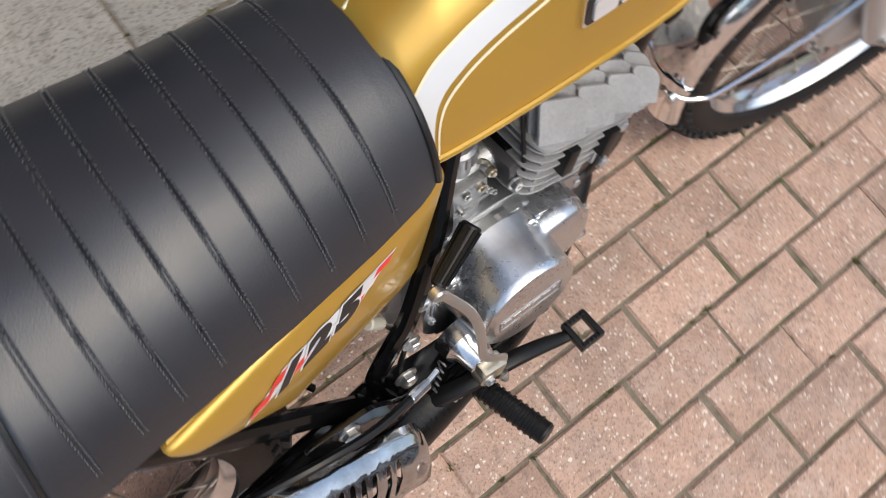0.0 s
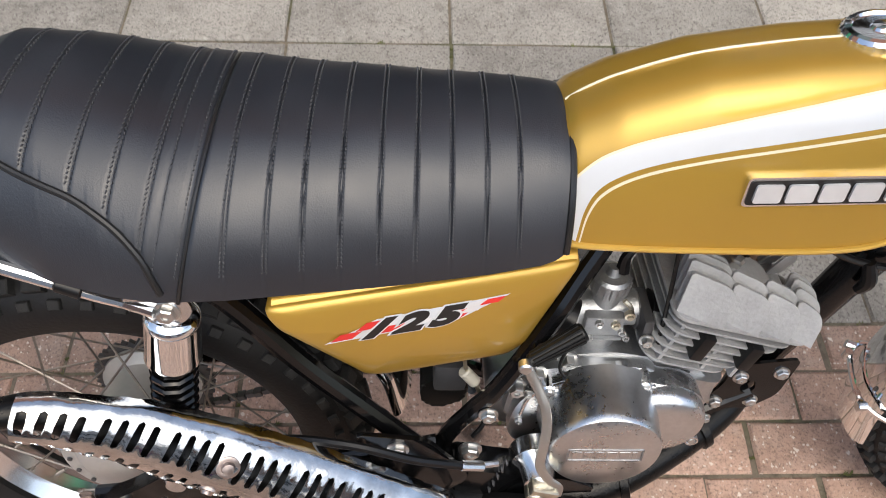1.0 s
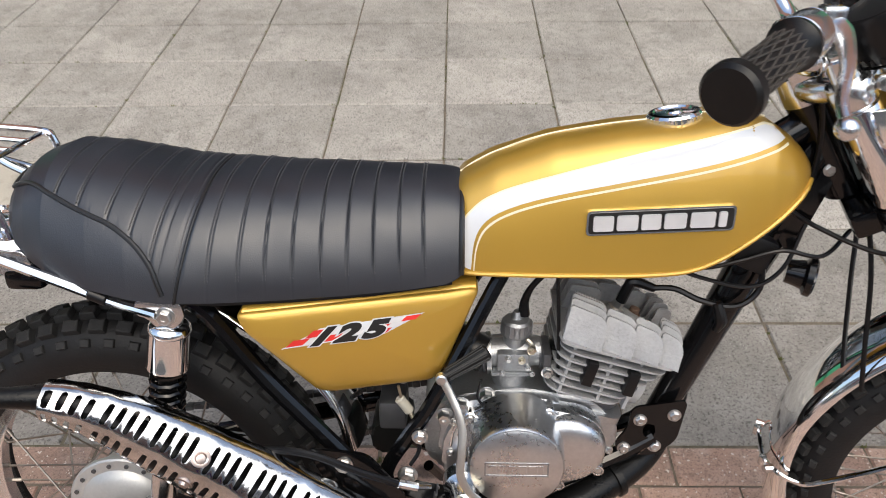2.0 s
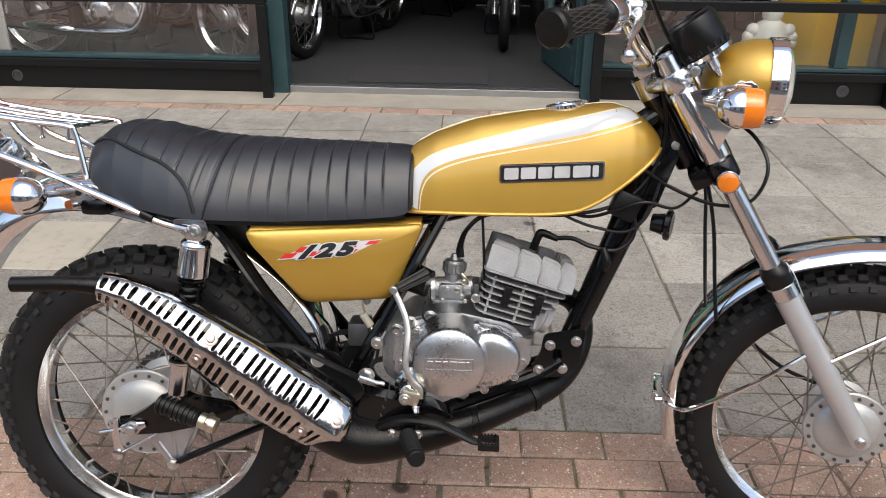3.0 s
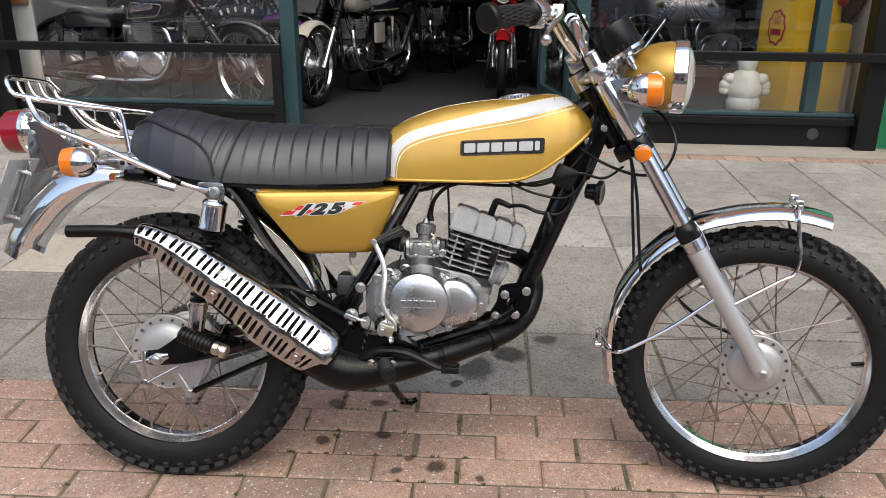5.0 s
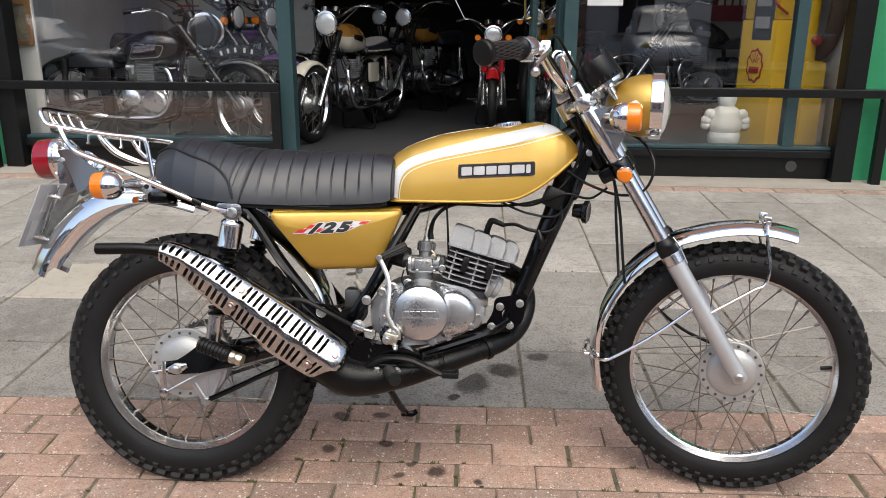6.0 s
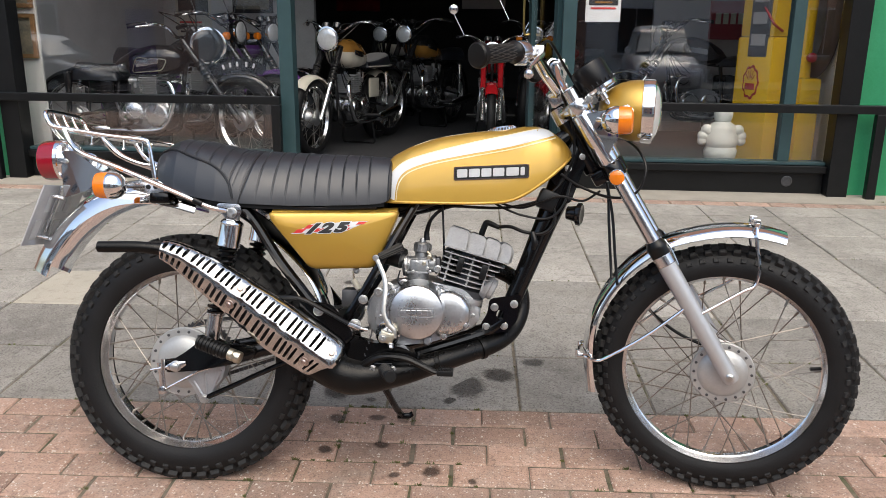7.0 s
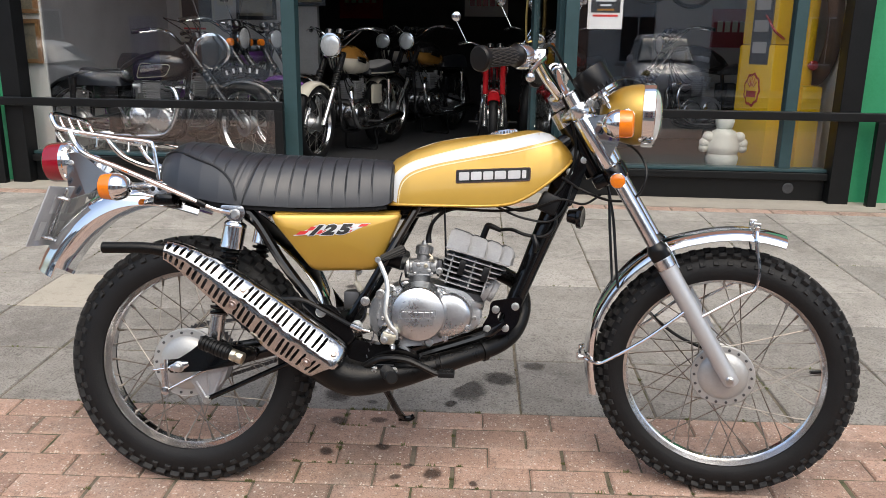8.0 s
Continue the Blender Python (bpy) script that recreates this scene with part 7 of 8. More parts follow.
    for k in range(8):
        bm = B()
        lathe(bm, a + d * (0.008 + 0.0092 * k), d, [(-0.0024, 0.016), (-0.0014, 0.0188), (0.0014, 0.0188), (0.0024, 0.016)], 20)
        part("ridge", bm, BLACK_SATIN, pg)
    bm = B()
    lathe(bm, b, d, [(-0.002, 0.011), (0.0, 0.0145), (0.012, 0.0150), (0.013, 0.0125), (0.017, 0.0125), (0.018, 0.0150), (0.030, 0.0145), (0.032, 0.010)], 18)
    rod(bm, b + d * 0.012 + Vector((0, -0.016, 0)), b + d * 0.012 + Vector((0, 0.03, 0)), 0.006, 10)
    part("peg_hinge", bm, GOLD_PLATE, pg)
    bm = B()
    prism(bm, rounded([(-0.035, 0.312), (0.02, 0.345), (0.08, 0.392), (0.115, 0.372), (0.20, 0.360), (0.19, 0.335), (0.06, 0.303), (-0.02, 0.295)], 0.014), -0.135, -0.112, 0.004)
    part("swing_arm_end", bm, BLACK_PAINT, BIKE)
    # rear axle, chain puller, brake lever and torque link
    bm = B()
    tube(bm, [(-0.022, -0.138, 0.309), (0.0, -0.140, 0.313), (0.026, -0.139, 0.321)], [0.006, 0.014, 0.005], 16, 6, flat=0.35, up=(0, 0, 1))
    ca = part("chain_adjuster", bm, DULL_CHROME, BIKE)
    bm = B()
    lathe(bm, (0.002, -0.138, 0.313), (0, -1, 0), [(0, 0.014), (0.004, 0.014), (0.005, 0.0105), (0.016, 0.010), (0.018, 0.006)], 16)
    part("axle_nut", bm, STEEL, ca)
    bm = B()
    rod(bm, (-0.016, -0.138, 0.311), (-0.062, -0.138, 0.302), 0.0032, 8)
    rod(bm, (-0.030, -0.138, 0.330), (-0.030, -0.138, 0.302), 0.0055, 10)
    part("puller_bolt", bm, DULL_CHROME, ca)
    bm = B()
    tube(bm, [(-0.046, -0.118, 0.316), (-0.043, -0.117, 0.285), (-0.040, -0.115, 0.249)], [0.009, 0.0080, 0.009], 10, 5, flat=0.5, up=(1, 0, 0))
    lathe(bm, (-0.040, -0.109, 0.247), (0, -1, 0), [(0, 0.010), (0.014, 0.010), (0.015, 0.006)], 16)
    part("brake_arm", bm, DULL_CHROME, BIKE)
    bm = B()
    rod(bm, (-0.040, -0.112, 0.247), (0.045, -0.102, 0.294), 0.003, 8)
    rod(bm, (0.045, -0.102, 0.294), (0.33, -0.115, 0.39), 0.003, 8)
    part("brake_rod", bm, DULL_CHROME, BIKE)
    bm = B()
    prism(bm, rounded([(0.011, 0.274), (0.041, 0.292), (0.083, 0.308), (0.113, 0.312), (0.104, 0.278), (0.083, 0.250), (0.070, 0.218), (0.055, 0.214), (0.043, 0.229), (0.025, 0.259)], 0.007), -0.100, -0.060, 0.009)
    lug = part("brake_plate_lug", bm, ALLOY, BIKE, "cast alloy lug of the brake plate")
    for a, b in (((0.030, 0.268), (0.058, 0.226)), ((0.060, 0.290), (0.064, 0.236)), ((0.100, 0.298), (0.076, 0.240))):
        bm = B()
        rod(bm, (a[0], -0.0975, a[1]), (b[0], -0.0985, b[1]), 0.0050, 10, 0.0040, bevel=0.001)
        part("ridge", bm, ALLOY, lug)
    bm = B()
    tube(bm, [(0.061, -0.106, 0.227), (0.13, -0.107, 0.260), (0.20, -0.108, 0.294), (0.265, -0.109, 0.325), (0.36, -0.112, 0.37)], 0.0065, 10, 4)
    part("torque_link", bm, BLACK_PAINT, BIKE)
    hexbolt(BIKE, (0.061, -0.110, 0.227), (0, -1, 0), 0.008, 0.008)
    # sprocket and chain on the far side
    bm = B()
    n = 44
    prof = []
    for k in range(n * 2):
        a = math.pi * k / n
        r = 0.086 if k % 2 else 0.079
        prof.append((-0.008 + r * math.cos(a), 0.308 + r * math.sin(a)))
    prism(bm, prof, 0.070, 0.076)
    part("sprocket", bm, DARK_METAL, BIKE, smooth=0)
    for side in (-1, 1):
        p0, p1 = Vector((-0.008, 0.073, 0.308 + side * 0.083)), Vector((0.47, 0.073, 0.425 + side * 0.030))
        n = 38
        bm = B()
        for k in range(n):
            q = p0.lerp(p1, (k + 0.5) / n)
            d = (p1 - p0).normalized()
            box(bm, q, (0.0115, 0.012 if k % 2 else 0.008, 0.009), Matrix.Rotation(-math.atan2(d.z, d.x), 3, "Y"))
        tagged(part("chain", bm, DARK_METAL, BIKE, "greasy steel drive chain", smooth=0), kind="stuff")
    # side stand swung out to the far side
    bm = B()
    tube(bm, [(0.455, 0.085, 0.275), (0.478, 0.13, 0.215), (0.502, 0.235, 0.128), (0.512, 0.300, 0.090)], 0.0095, 10, 5)
    ss = part("side_stand", bm, BLACK_PAINT, BIKE, "black steel side stand resting on the ground")
    bm = B()
    tube(bm, [(0.500, 0.300, 0.086), (0.530, 0.310, 0.084), (0.545, 0.312, 0.092)], [0.008, 0.009, 0.007], 10, 4)
    part("foot", bm, BLACK_PAINT, ss)


foot_controls()

# ---- machines and things inside the shop ----
SHOP_BLACK = mat("black enamel", (0.010, 0.010, 0.011), 0.18, 0, 0.2, 10, coat=0.8)
CREAM = mat("cream enamel", (0.62, 0.58, 0.48), 0.25, 0, 0.06, 8, coat=0.6)
BRONZE = mat("bronze enamel", (0.42, 0.20, 0.04), 0.25, 0.3, 0.06, 8, coat=0.6)
RED_ENAMEL = mat("red enamel", (0.34, 0.010, 0.014), 0.22, 0, 0.08, 8, coat=0.7)
YELLOW_ENAMEL = mat("yellow enamel", (0.80, 0.50, 0.01), 0.3, 0, 0.08, 6, coat=0.5)
PURPLE = mat("purple enamel", (0.10, 0.03, 0.16), 0.25, 0, 0.08, 8, coat=0.5)
GREY_VINYL = mat("grey vinyl", (0.36, 0.35, 0.34), 0.5, 0, 0.08, 8)


def road_bike(m, label, tank_top, tank_low, guard, seat_top=None, lamp_clear=True, fork_paint=None, pad=False, mirrors=False, sprung=False, drop=0.0, lamp=1.0, ahead=0.0, turn=0.0, group="shop motorcycles"):
    """An older road machine on its stand: x runs forwards from the rear axle, z up from the floor."""
    bk = thing("motorcycle", label, "motorcycle", m, group)
    base = 1.36
    hd = Vector((0.93, 0, 0.93))
    fx = Vector((base, 0, 0.325))
    up = (hd - fx).normalized()
    gaiters = fork_paint is None
    fork_paint = fork_paint or SHOP_BLACK
    for nm, x in (("rear_wheel", 0.0), ("front_wheel", base)):
        wheel(bk, nm, pose(x, 0, 0.325, 0, 0, turn * 0.5 if x else 0), 0.325, 0.045, 0.043, 0.255, 0.085, 0.05, 0, None, 24, simple=True)
    for nm, c, a0, a1 in (("front_mudguard", fx, 148, 48), ("rear_mudguard", Vector((0, 0, 0.325)), 200, 62)):
        pts = [c + Vector((0.352 * math.cos(radians(a0 + (a1 - a0) * k / 8)), 0, 0.352 * math.sin(radians(a0 + (a1 - a0) * k / 8)))) for k in range(9)]
        part(nm, arched_shell(pts, 0.062, 0.035, 0.003, 10), guard, bk, smooth=50)
    bm = B()
    tube(bm, [(0.93, 0, 0.90), (0.60, 0, 0.74), (0.38, 0, 0.70)], 0.02, 10)
    tube(bm, [(0.95, 0, 0.86), (0.86, 0, 0.40), (0.80, 0, 0.22), (0.40, 0, 0.21), (0.34, 0, 0.40), (0.38, 0, 0.70)], 0.018, 10)
    part("frame", bm, SHOP_BLACK, bk)
    for s in (-1, 1):
        bm = B()
        tube(bm, [(0.40, s * 0.09, 0.40), (0.2, s * 0.10, 0.36), (0, s * 0.10, 0.325)], 0.013, 8)
        part("swing_arm", bm, SHOP_BLACK, bk)
        bm = B()
        tube(bm, [(0.45, s * 0.09, 0.70), (0.15, s * 0.11, 0.70), (0.0, s * 0.11, 0.66)], 0.011, 8)
        part("subframe", bm, SHOP_BLACK, bk)
        bm = B()
        lathe(bm, (0.03, s * 0.12, 0.66), (-0.05, 0, -1), [(0, 0.02), (0.01, 0.028), (0.11, 0.028), (0.115, 0.022), (0.29, 0.018), (0.32, 0.012)], 14)
        part("rear_shock", bm, SHOP_BLACK if pad else CHROME, bk)
        bm = B()
        rod(bm, fx + Vector((0, s * 0.085, 0)) - up * 0.02, fx + Vector((0, s * 0.085, 0)) + up * 0.34, 0.023, 14, 0.025)
        leg = part("fork_leg", bm, SHOP_BLACK if pad else DULL_CHROME, bk)
        bm = B()
        rod(bm, fx + Vector((0, s * 0.085, 0)) + up * 0.34, fx + Vector((0, s * 0.085, 0)) + up * 0.70, 0.029, 14, 0.026)
        part("fork_shroud", bm, fork_paint, leg)
    bm = B()
    for s in (0.0, 0.035, 0.07, 0.105, 0.14):
        for sy in (-1, 1):
            rod(bm, fx + Vector((0, sy * 0.085, 0)) + up * (0.35 + s), fx + Vector((0, sy * 0.085, 0)) + up * (0.368 + s), 0.034, 14)
    if gaiters:
        tagged(part("fork_gaiter", bm, BLACK_SATIN, bk), kind="stuff")
    else:
        bm.free()
    # tank with a two-colour split
    secs = [(0.36, 0.74, 0.80, 0.06), (0.42, 0.72, 0.86, 0.095), (0.55, 0.71, 0.93, 0.125), (0.70, 0.71, 0.965, 0.135), (0.82, 0.73, 0.96, 0.125), (0.90, 0.77, 0.93, 0.09), (0.94, 0.82, 0.90, 0.04)]
    for half, material in ((0, tank_low), (1, tank_top)):
        bm = B()
        rings = []
        for i in range(25):
            x = 0.36 + 0.58 * i / 24
            zb, zt, w = lerp(secs, x)
            zm = zb + (zt - zb) * 0.52
            ring = []
            for j in range(17):
                a = math.pi * j / 16
                c, s = math.cos(a), math.sin(a)
                y = -math.copysign(w * abs(c) ** 0.6, c)
                ring.append(Vector((x, y, zm + (zt - zm) * s ** 0.9 if half else zm - (zm - zb) * s ** 0.7)))
            rings.append(ring)
        skin(bm, rings)
        part("tank" if not half else "tank_top", bm, material, bk, smooth=50)
    if pad:
        for s in (-1, 1):
            bm = B()
            tube(bm, [(x, s * (lerp(secs, x)[2] * 0.995 + 0.002), z) for x, z in rounded([(0.56, 0.76), (0.80, 0.78), (0.84, 0.86), (0.60, 0.87)], 0.03)], 0.0035, 6, 1, closed=True)
            part("lining", bm, GOLD_PLATE, bk)
        bm = B()
        arc = [fx + Vector((0.385 * math.cos(radians(a)), 0, 0.385 * math.sin(radians(a)))) for a in range(64, 125, 10)]
        skin(bm, [[p + Vector((0, y, 0)) + (p - fx).normalized() * q for y, q in ((-0.004, -0.02), (-0.004, 0.056), (0.004, 0.056), (0.004, -0.02))] for p in arc])
        plate = part("number_plate", bm, SHOP_BLACK, bk, "curved black front number plate")
        for a in (76, 84, 94, 102, 110):
            c = fx + Vector((0.406 * math.cos(radians(a)), -0.0045, 0.406 * math.sin(radians(a))))
            bm = B()
            box(bm, c, (0.016, 0.002, 0.034), Matrix.Rotation(radians(90 - a), 3, "Y"))
            part("bar", bm, DECAL_SILVER, plate, smooth=0)
        bm = B()
        rod(bm, (0.47, -0.145, 0.36), (0.47, -0.165, 0.36), 0.02, 12)
        tube(bm, [(0.47, -0.16, 0.36), (0.44, -0.165, 0.42), (0.42, -0.17, 0.50)], 0.009, 8, 4)
        rod(bm, (0.42, -0.165, 0.50), (0.42, -0.25, 0.50), 0.012, 10)
        part("kick_crank", bm, DULL_CHROME, bk)
    for s in (-1, 1):
        bm = B()
        prism(bm, rounded([(0.60, 0.80), (0.78, 0.83), (0.78, 0.87), (0.60, 0.85)], 0.015), s * 0.134, s * 0.141, 0.002)
        part("tank_badge", bm, DULL_CHROME, bk)
    # saddle
    bm = B()
    rings = []
    for i in range(21):
        x = (-0.12 + 0.56 * i / 20) if not sprung else (0.06 + 0.36 * i / 20)
        w = 0.11 + 0.025 * math.sin(math.pi * i / 20)
        zt = 0.80 + 0.03 * math.cos(math.pi * i / 20) + (-0.05 if i in (0, 20) else 0)
        rings.append([Vector((x, -math.copysign(w * abs(math.cos(math.pi * j / 14)) ** 0.5, math.cos(math.pi * j / 14)), 0.70 + (zt - 0.70) * math.sin(math.pi * j / 14) ** 0.6)) for j in range(15)])
    skin(bm, rings)
    st_ = part("seat", bm, VINYL, bk, smooth=50)
    if seat_top:
        bm = B()
        skin(bm, [[p + Vector((0, 0, 0.004)) for p in r[3:12]] for r in rings[1:-1]])
        part("seat_top", bm, seat_top, st_, smooth=50)
        for s in (-1, 1):
            bm = B()
            tube(bm, [(-0.11, s * 0.125, 0.715), (0.15, s * 0.145, 0.712), (0.43, s * 0.12, 0.715)], 0.007, 8)
            part("seat_trim", bm, CREAM, st_)
    # engine: cases, two finned barrels, covers and pipes
    bm = B()
    prism(bm, rounded([(0.40, 0.30), (0.42, 0.46), (0.62, 0.50), (0.80, 0.46), (0.84, 0.34), (0.76, 0.24), (0.46, 0.23)], 0.05), -0.10, 0.10, 0.02)
    en = part("engine", bm, DULL_CHROME, bk)
    for s in (-1, 1):
        bm = B()
        lathe(bm, (0.72, s * 0.10, 0.355), (0, s, 0), [(0, 0.10), (0.02, 0.095), (0.035, 0.08), (0.04, 0.03)], 24)
        lathe(bm, (0.52, s * 0.10, 0.36), (0, s, 0), [(0, 0.085), (0.02, 0.08), (0.03, 0.06), (0.034, 0.02)], 24)
        part("engine_cover", bm, POLISHED, en)
    bm = B()
    for k in range(9):
        z = 0.50 + 0.018 * k
        box(bm, (0.665, 0, z), (0.15 - 0.004 * abs(k - 5), 0.24 - 0.006 * abs(k - 5), 0.006), bevel=0.002)
    box(bm, (0.665, 0, 0.57), (0.11, 0.18, 0.16))
    tagged(part("finning", bm, FIN_ALLOY, en, smooth=0), kind="stuff")
    for s in (-1, 1):
        bm = B()
        tube(bm, [(0.74, s * 0.07, 0.60), (0.84, s * 0.10, 0.58), (0.87, s * 0.12, 0.46), (0.80, s * 0.135, 0.28), (0.66, s * 0.15, 0.235), (0.35, s * 0.155, 0.24)], 0.02, 12)
        tube(bm, [(0.36, s * 0.155, 0.24), (0.28, s * 0.155, 0.245), (-0.15, s * 0.16, 0.29), (-0.22, s * 0.16, 0.295)], [0.022, 0.042, 0.042, 0.02], 14)
        part("exhaust_pipe", bm, CHROME, bk)
        bm = B()
        rod(bm, (0.50, s * 0.12, 0.28), (0.50, s * 0.26, 0.28), 0.016, 10)
        part("foot_peg", bm, BLACK_SATIN, bk)
        bm = B()
        rod(bm, (0.56, s * 0.06, 0.60), (0.50, s * 0.07, 0.60), 0.024, 12)
        rod(bm, (0.545, s * 0.065, 0.55), (0.545, s * 0.065, 0.67), 0.02, 12)
        part("carburettor", bm, ALLOY, en)
        bm = B()
        box(bm, (0.28, s * 0.10, 0.52), (0.20, 0.03, 0.18), bevel=0.025)
        part("side_cover", bm, guard if guard is not CHROME else tank_low, bk)
    # head: lamp, bars, instruments
    lx = hd + Vector((0.10 + ahead, 0, 0.03))
    bm = B()
    ld = Vector((math.cos(radians(turn)), math.sin(radians(turn)), 0))
    lathe(bm, lx, -ld, [(0, 0.082 * lamp), (0.03, 0.080 * lamp), (0.08, 0.06 * lamp), (0.11, 0.03)], 28)
    hl = part("headlamp", bm, SHOP_BLACK if fork_paint is SHOP_BLACK else fork_paint, bk)
    bm = B()
    lathe(bm, lx, ld, [(-0.005, 0.083 * lamp), (0.0, 0.088 * lamp), (0.014, 0.088 * lamp), (0.017, 0.080 * lamp)], 28)
    part("rim", bm, CHROME, hl)
    bm = B()
    lathe(bm, lx, ld, [(0.010, 0.081 * lamp), (0.020, 0.072 * lamp), (0.028, 0.045 * lamp), (0.031, 0.01)], 28)
    part("lamp_glass", bm, SHOP_BLACK if pad else LENS, hl)
    for s in (-1, 1):
        bm = B()
        lathe(bm, lx + Vector((-0.075, s * 0.05, 0.085)), (-0.4, 0, 0.9), [(0, 0.03), (0.006, 0.038), (0.045, 0.038), (0.05, 0.032)], 20)
        part("instrument", bm, SHOP_BLACK, bk)
        bm = B()
        tube(bm, [(0.90, 0, 1.02), (0.90, s * 0.07, 1.02), (0.88, s * 0.18, 1.09), (0.82, s * 0.28, 1.11), (0.70, s * 0.36, 1.09)], 0.011, 10)
        bar = part("handlebar", bm, CHROME, bk)
        bm = B()
        rod(bm, (0.80, s * 0.30, 1.107), (0.69, s * 0.365, 1.088), 0.017, 12)
        part("grip", bm, BLACK_SATIN, bar)
        bm = B()
        tube(bm, [(0.86, s * 0.24, 1.105), (0.85, s * 0.30, 1.10), (0.76, s * 0.37, 1.085)], 0.006, 8)
        part("lever", bm, POLISHED, bar)
        if mirrors:
            bm = B()
            rod(bm, (0.82, s * 0.29, 1.11), (0.82, s * 0.40, 1.32), 0.005, 8)
            lathe(bm, (0.82, s * 0.40, 1.36), (-1, 0, 0), [(-0.012, 0.02), (-0.004, 0.045), (0.004, 0.048), (0.006, 0.044)], 24)
            part("mirror", bm, CHROME, bk)
            bm = B()
            lathe(bm, lx + Vector((-0.03, s * 0.15, -0.03)), (1, 0, 0), [(-0.03, 0.012), (-0.02, 0.028), (0.01, 0.032), (0.02, 0.028), (0.022, 0.01)], 18)
            part("turn_signal", bm, AMBER, bk)
        if sprung:
            bm = B()
            u = [(0.10 + 0.02 * math.cos(k * 0.8), s * 0.09 + 0.02 * math.sin(k * 0.8), 0.62 + 0.0022 * k) for k in range(50)]
            tube(bm, u, 0.003, 5, 1)
            part("saddle_spring", bm, CHROME, bk)
    bm = B()
    tube(bm, [(0.44, -0.14, 0.24), (0.42, -0.16, 0.02), (0.42, -0.05, 0.008), (0.42, 0.05, 0.008), (0.42, 0.16, 0.02), (0.44, 0.14, 0.24)], 0.011, 8, 4)
    part("centre_stand", bm, SHOP_BLACK, bk)
    for k in range(5):
        bm = B()
        s = -1 if k % 2 else 1
        tube(bm, [(0.86, s * 0.22, 1.09), (0.98, s * 0.10, 1.07 - 0.03 * k), (0.97, s * 0.05, 0.90), (0.80, s * 0.05, 0.70 - 0.04 * k), (0.68, s * 0.07, 0.60)], 0.0045, 6, 4)
        part("cable", bm, BLACK_PLASTIC, bk)
    if drop:
        for ob in bk.children:
            if ob.name.split(".")[0] in ("tank", "tank_top", "lining", "tank_badge", "seat", "headlamp", "instrument", "handlebar", "saddle_spring"):
                ob.location.z -= drop
    return bk


def machines():
    z = FZ
    road_bike(pose(-2.50, 4.02, z, 0, 0, -5), "black vintage road motorcycle with gold-lined tank", SHOP_BLACK, SHOP_BLACK, SHOP_BLACK, pad=True, sprung=True, drop=0.10, lamp=1.5, ahead=0.08, turn=-52)
    road_bike(pose(-2.36, 4.74, z, 0, 0, -12), "black and purple road motorcycle parked close behind another", SHOP_BLACK, SHOP_BLACK, PURPLE, mirrors=True, lamp=1.1)
    road_bike(pose(-2.15, 5.55, z, 0, 0, -28), "purple and black road motorcycle in the shop", SHOP_BLACK, PURPLE, CHROME, mirrors=True)
    road_bike(pose(-0.41, 5.54, z, 0, 0, -104) @ Matrix.Scale(0.95, 4), "bronze and cream road motorcycle with grey-topped seat", BRONZE, CREAM, CREAM, GREY_VINYL, lamp=1.2)
    road_bike(pose(0.20, 7.0, z, 0, 0, -113), "dark road motorcycle with bronze tank top", SHOP_BLACK, BRONZE, SHOP_BLACK)
    road_bike(pose(-0.35, 8.2, z, 0, 0, -105), "black road motorcycle deep in the shop", SHOP_BLACK, CREAM, CHROME)
    road_bike(pose(0.67, 5.88, z, 0, 0, -89) @ Matrix.Scale(0.86, 4), "red road motorcycle with round mirrors", RED_ENAMEL, RED_ENAMEL, RED_ENAMEL, fork_paint=RED_ENAMEL, mirrors=True)
    road_bike(pose(1.25, 7.00, z, 0, 0, -100), "yellow and black road motorcycle deep in the shop", YELLOW_ENAMEL, YELLOW_ENAMEL, SHOP_BLACK, mirrors=True)
    road_bike(pose(1.75, 7.1, z, 0, 0, -118), "black road motorcycle behind the window", SHOP_BLACK, RED_ENAMEL, CHROME, mirrors=True)
    road_bike(pose(3.2, 6.0, z, 0, 0, -165), "dark road motorcycle with a bright mudguard", SHOP_BLACK, SHOP_BLACK, CHROME)


machines()


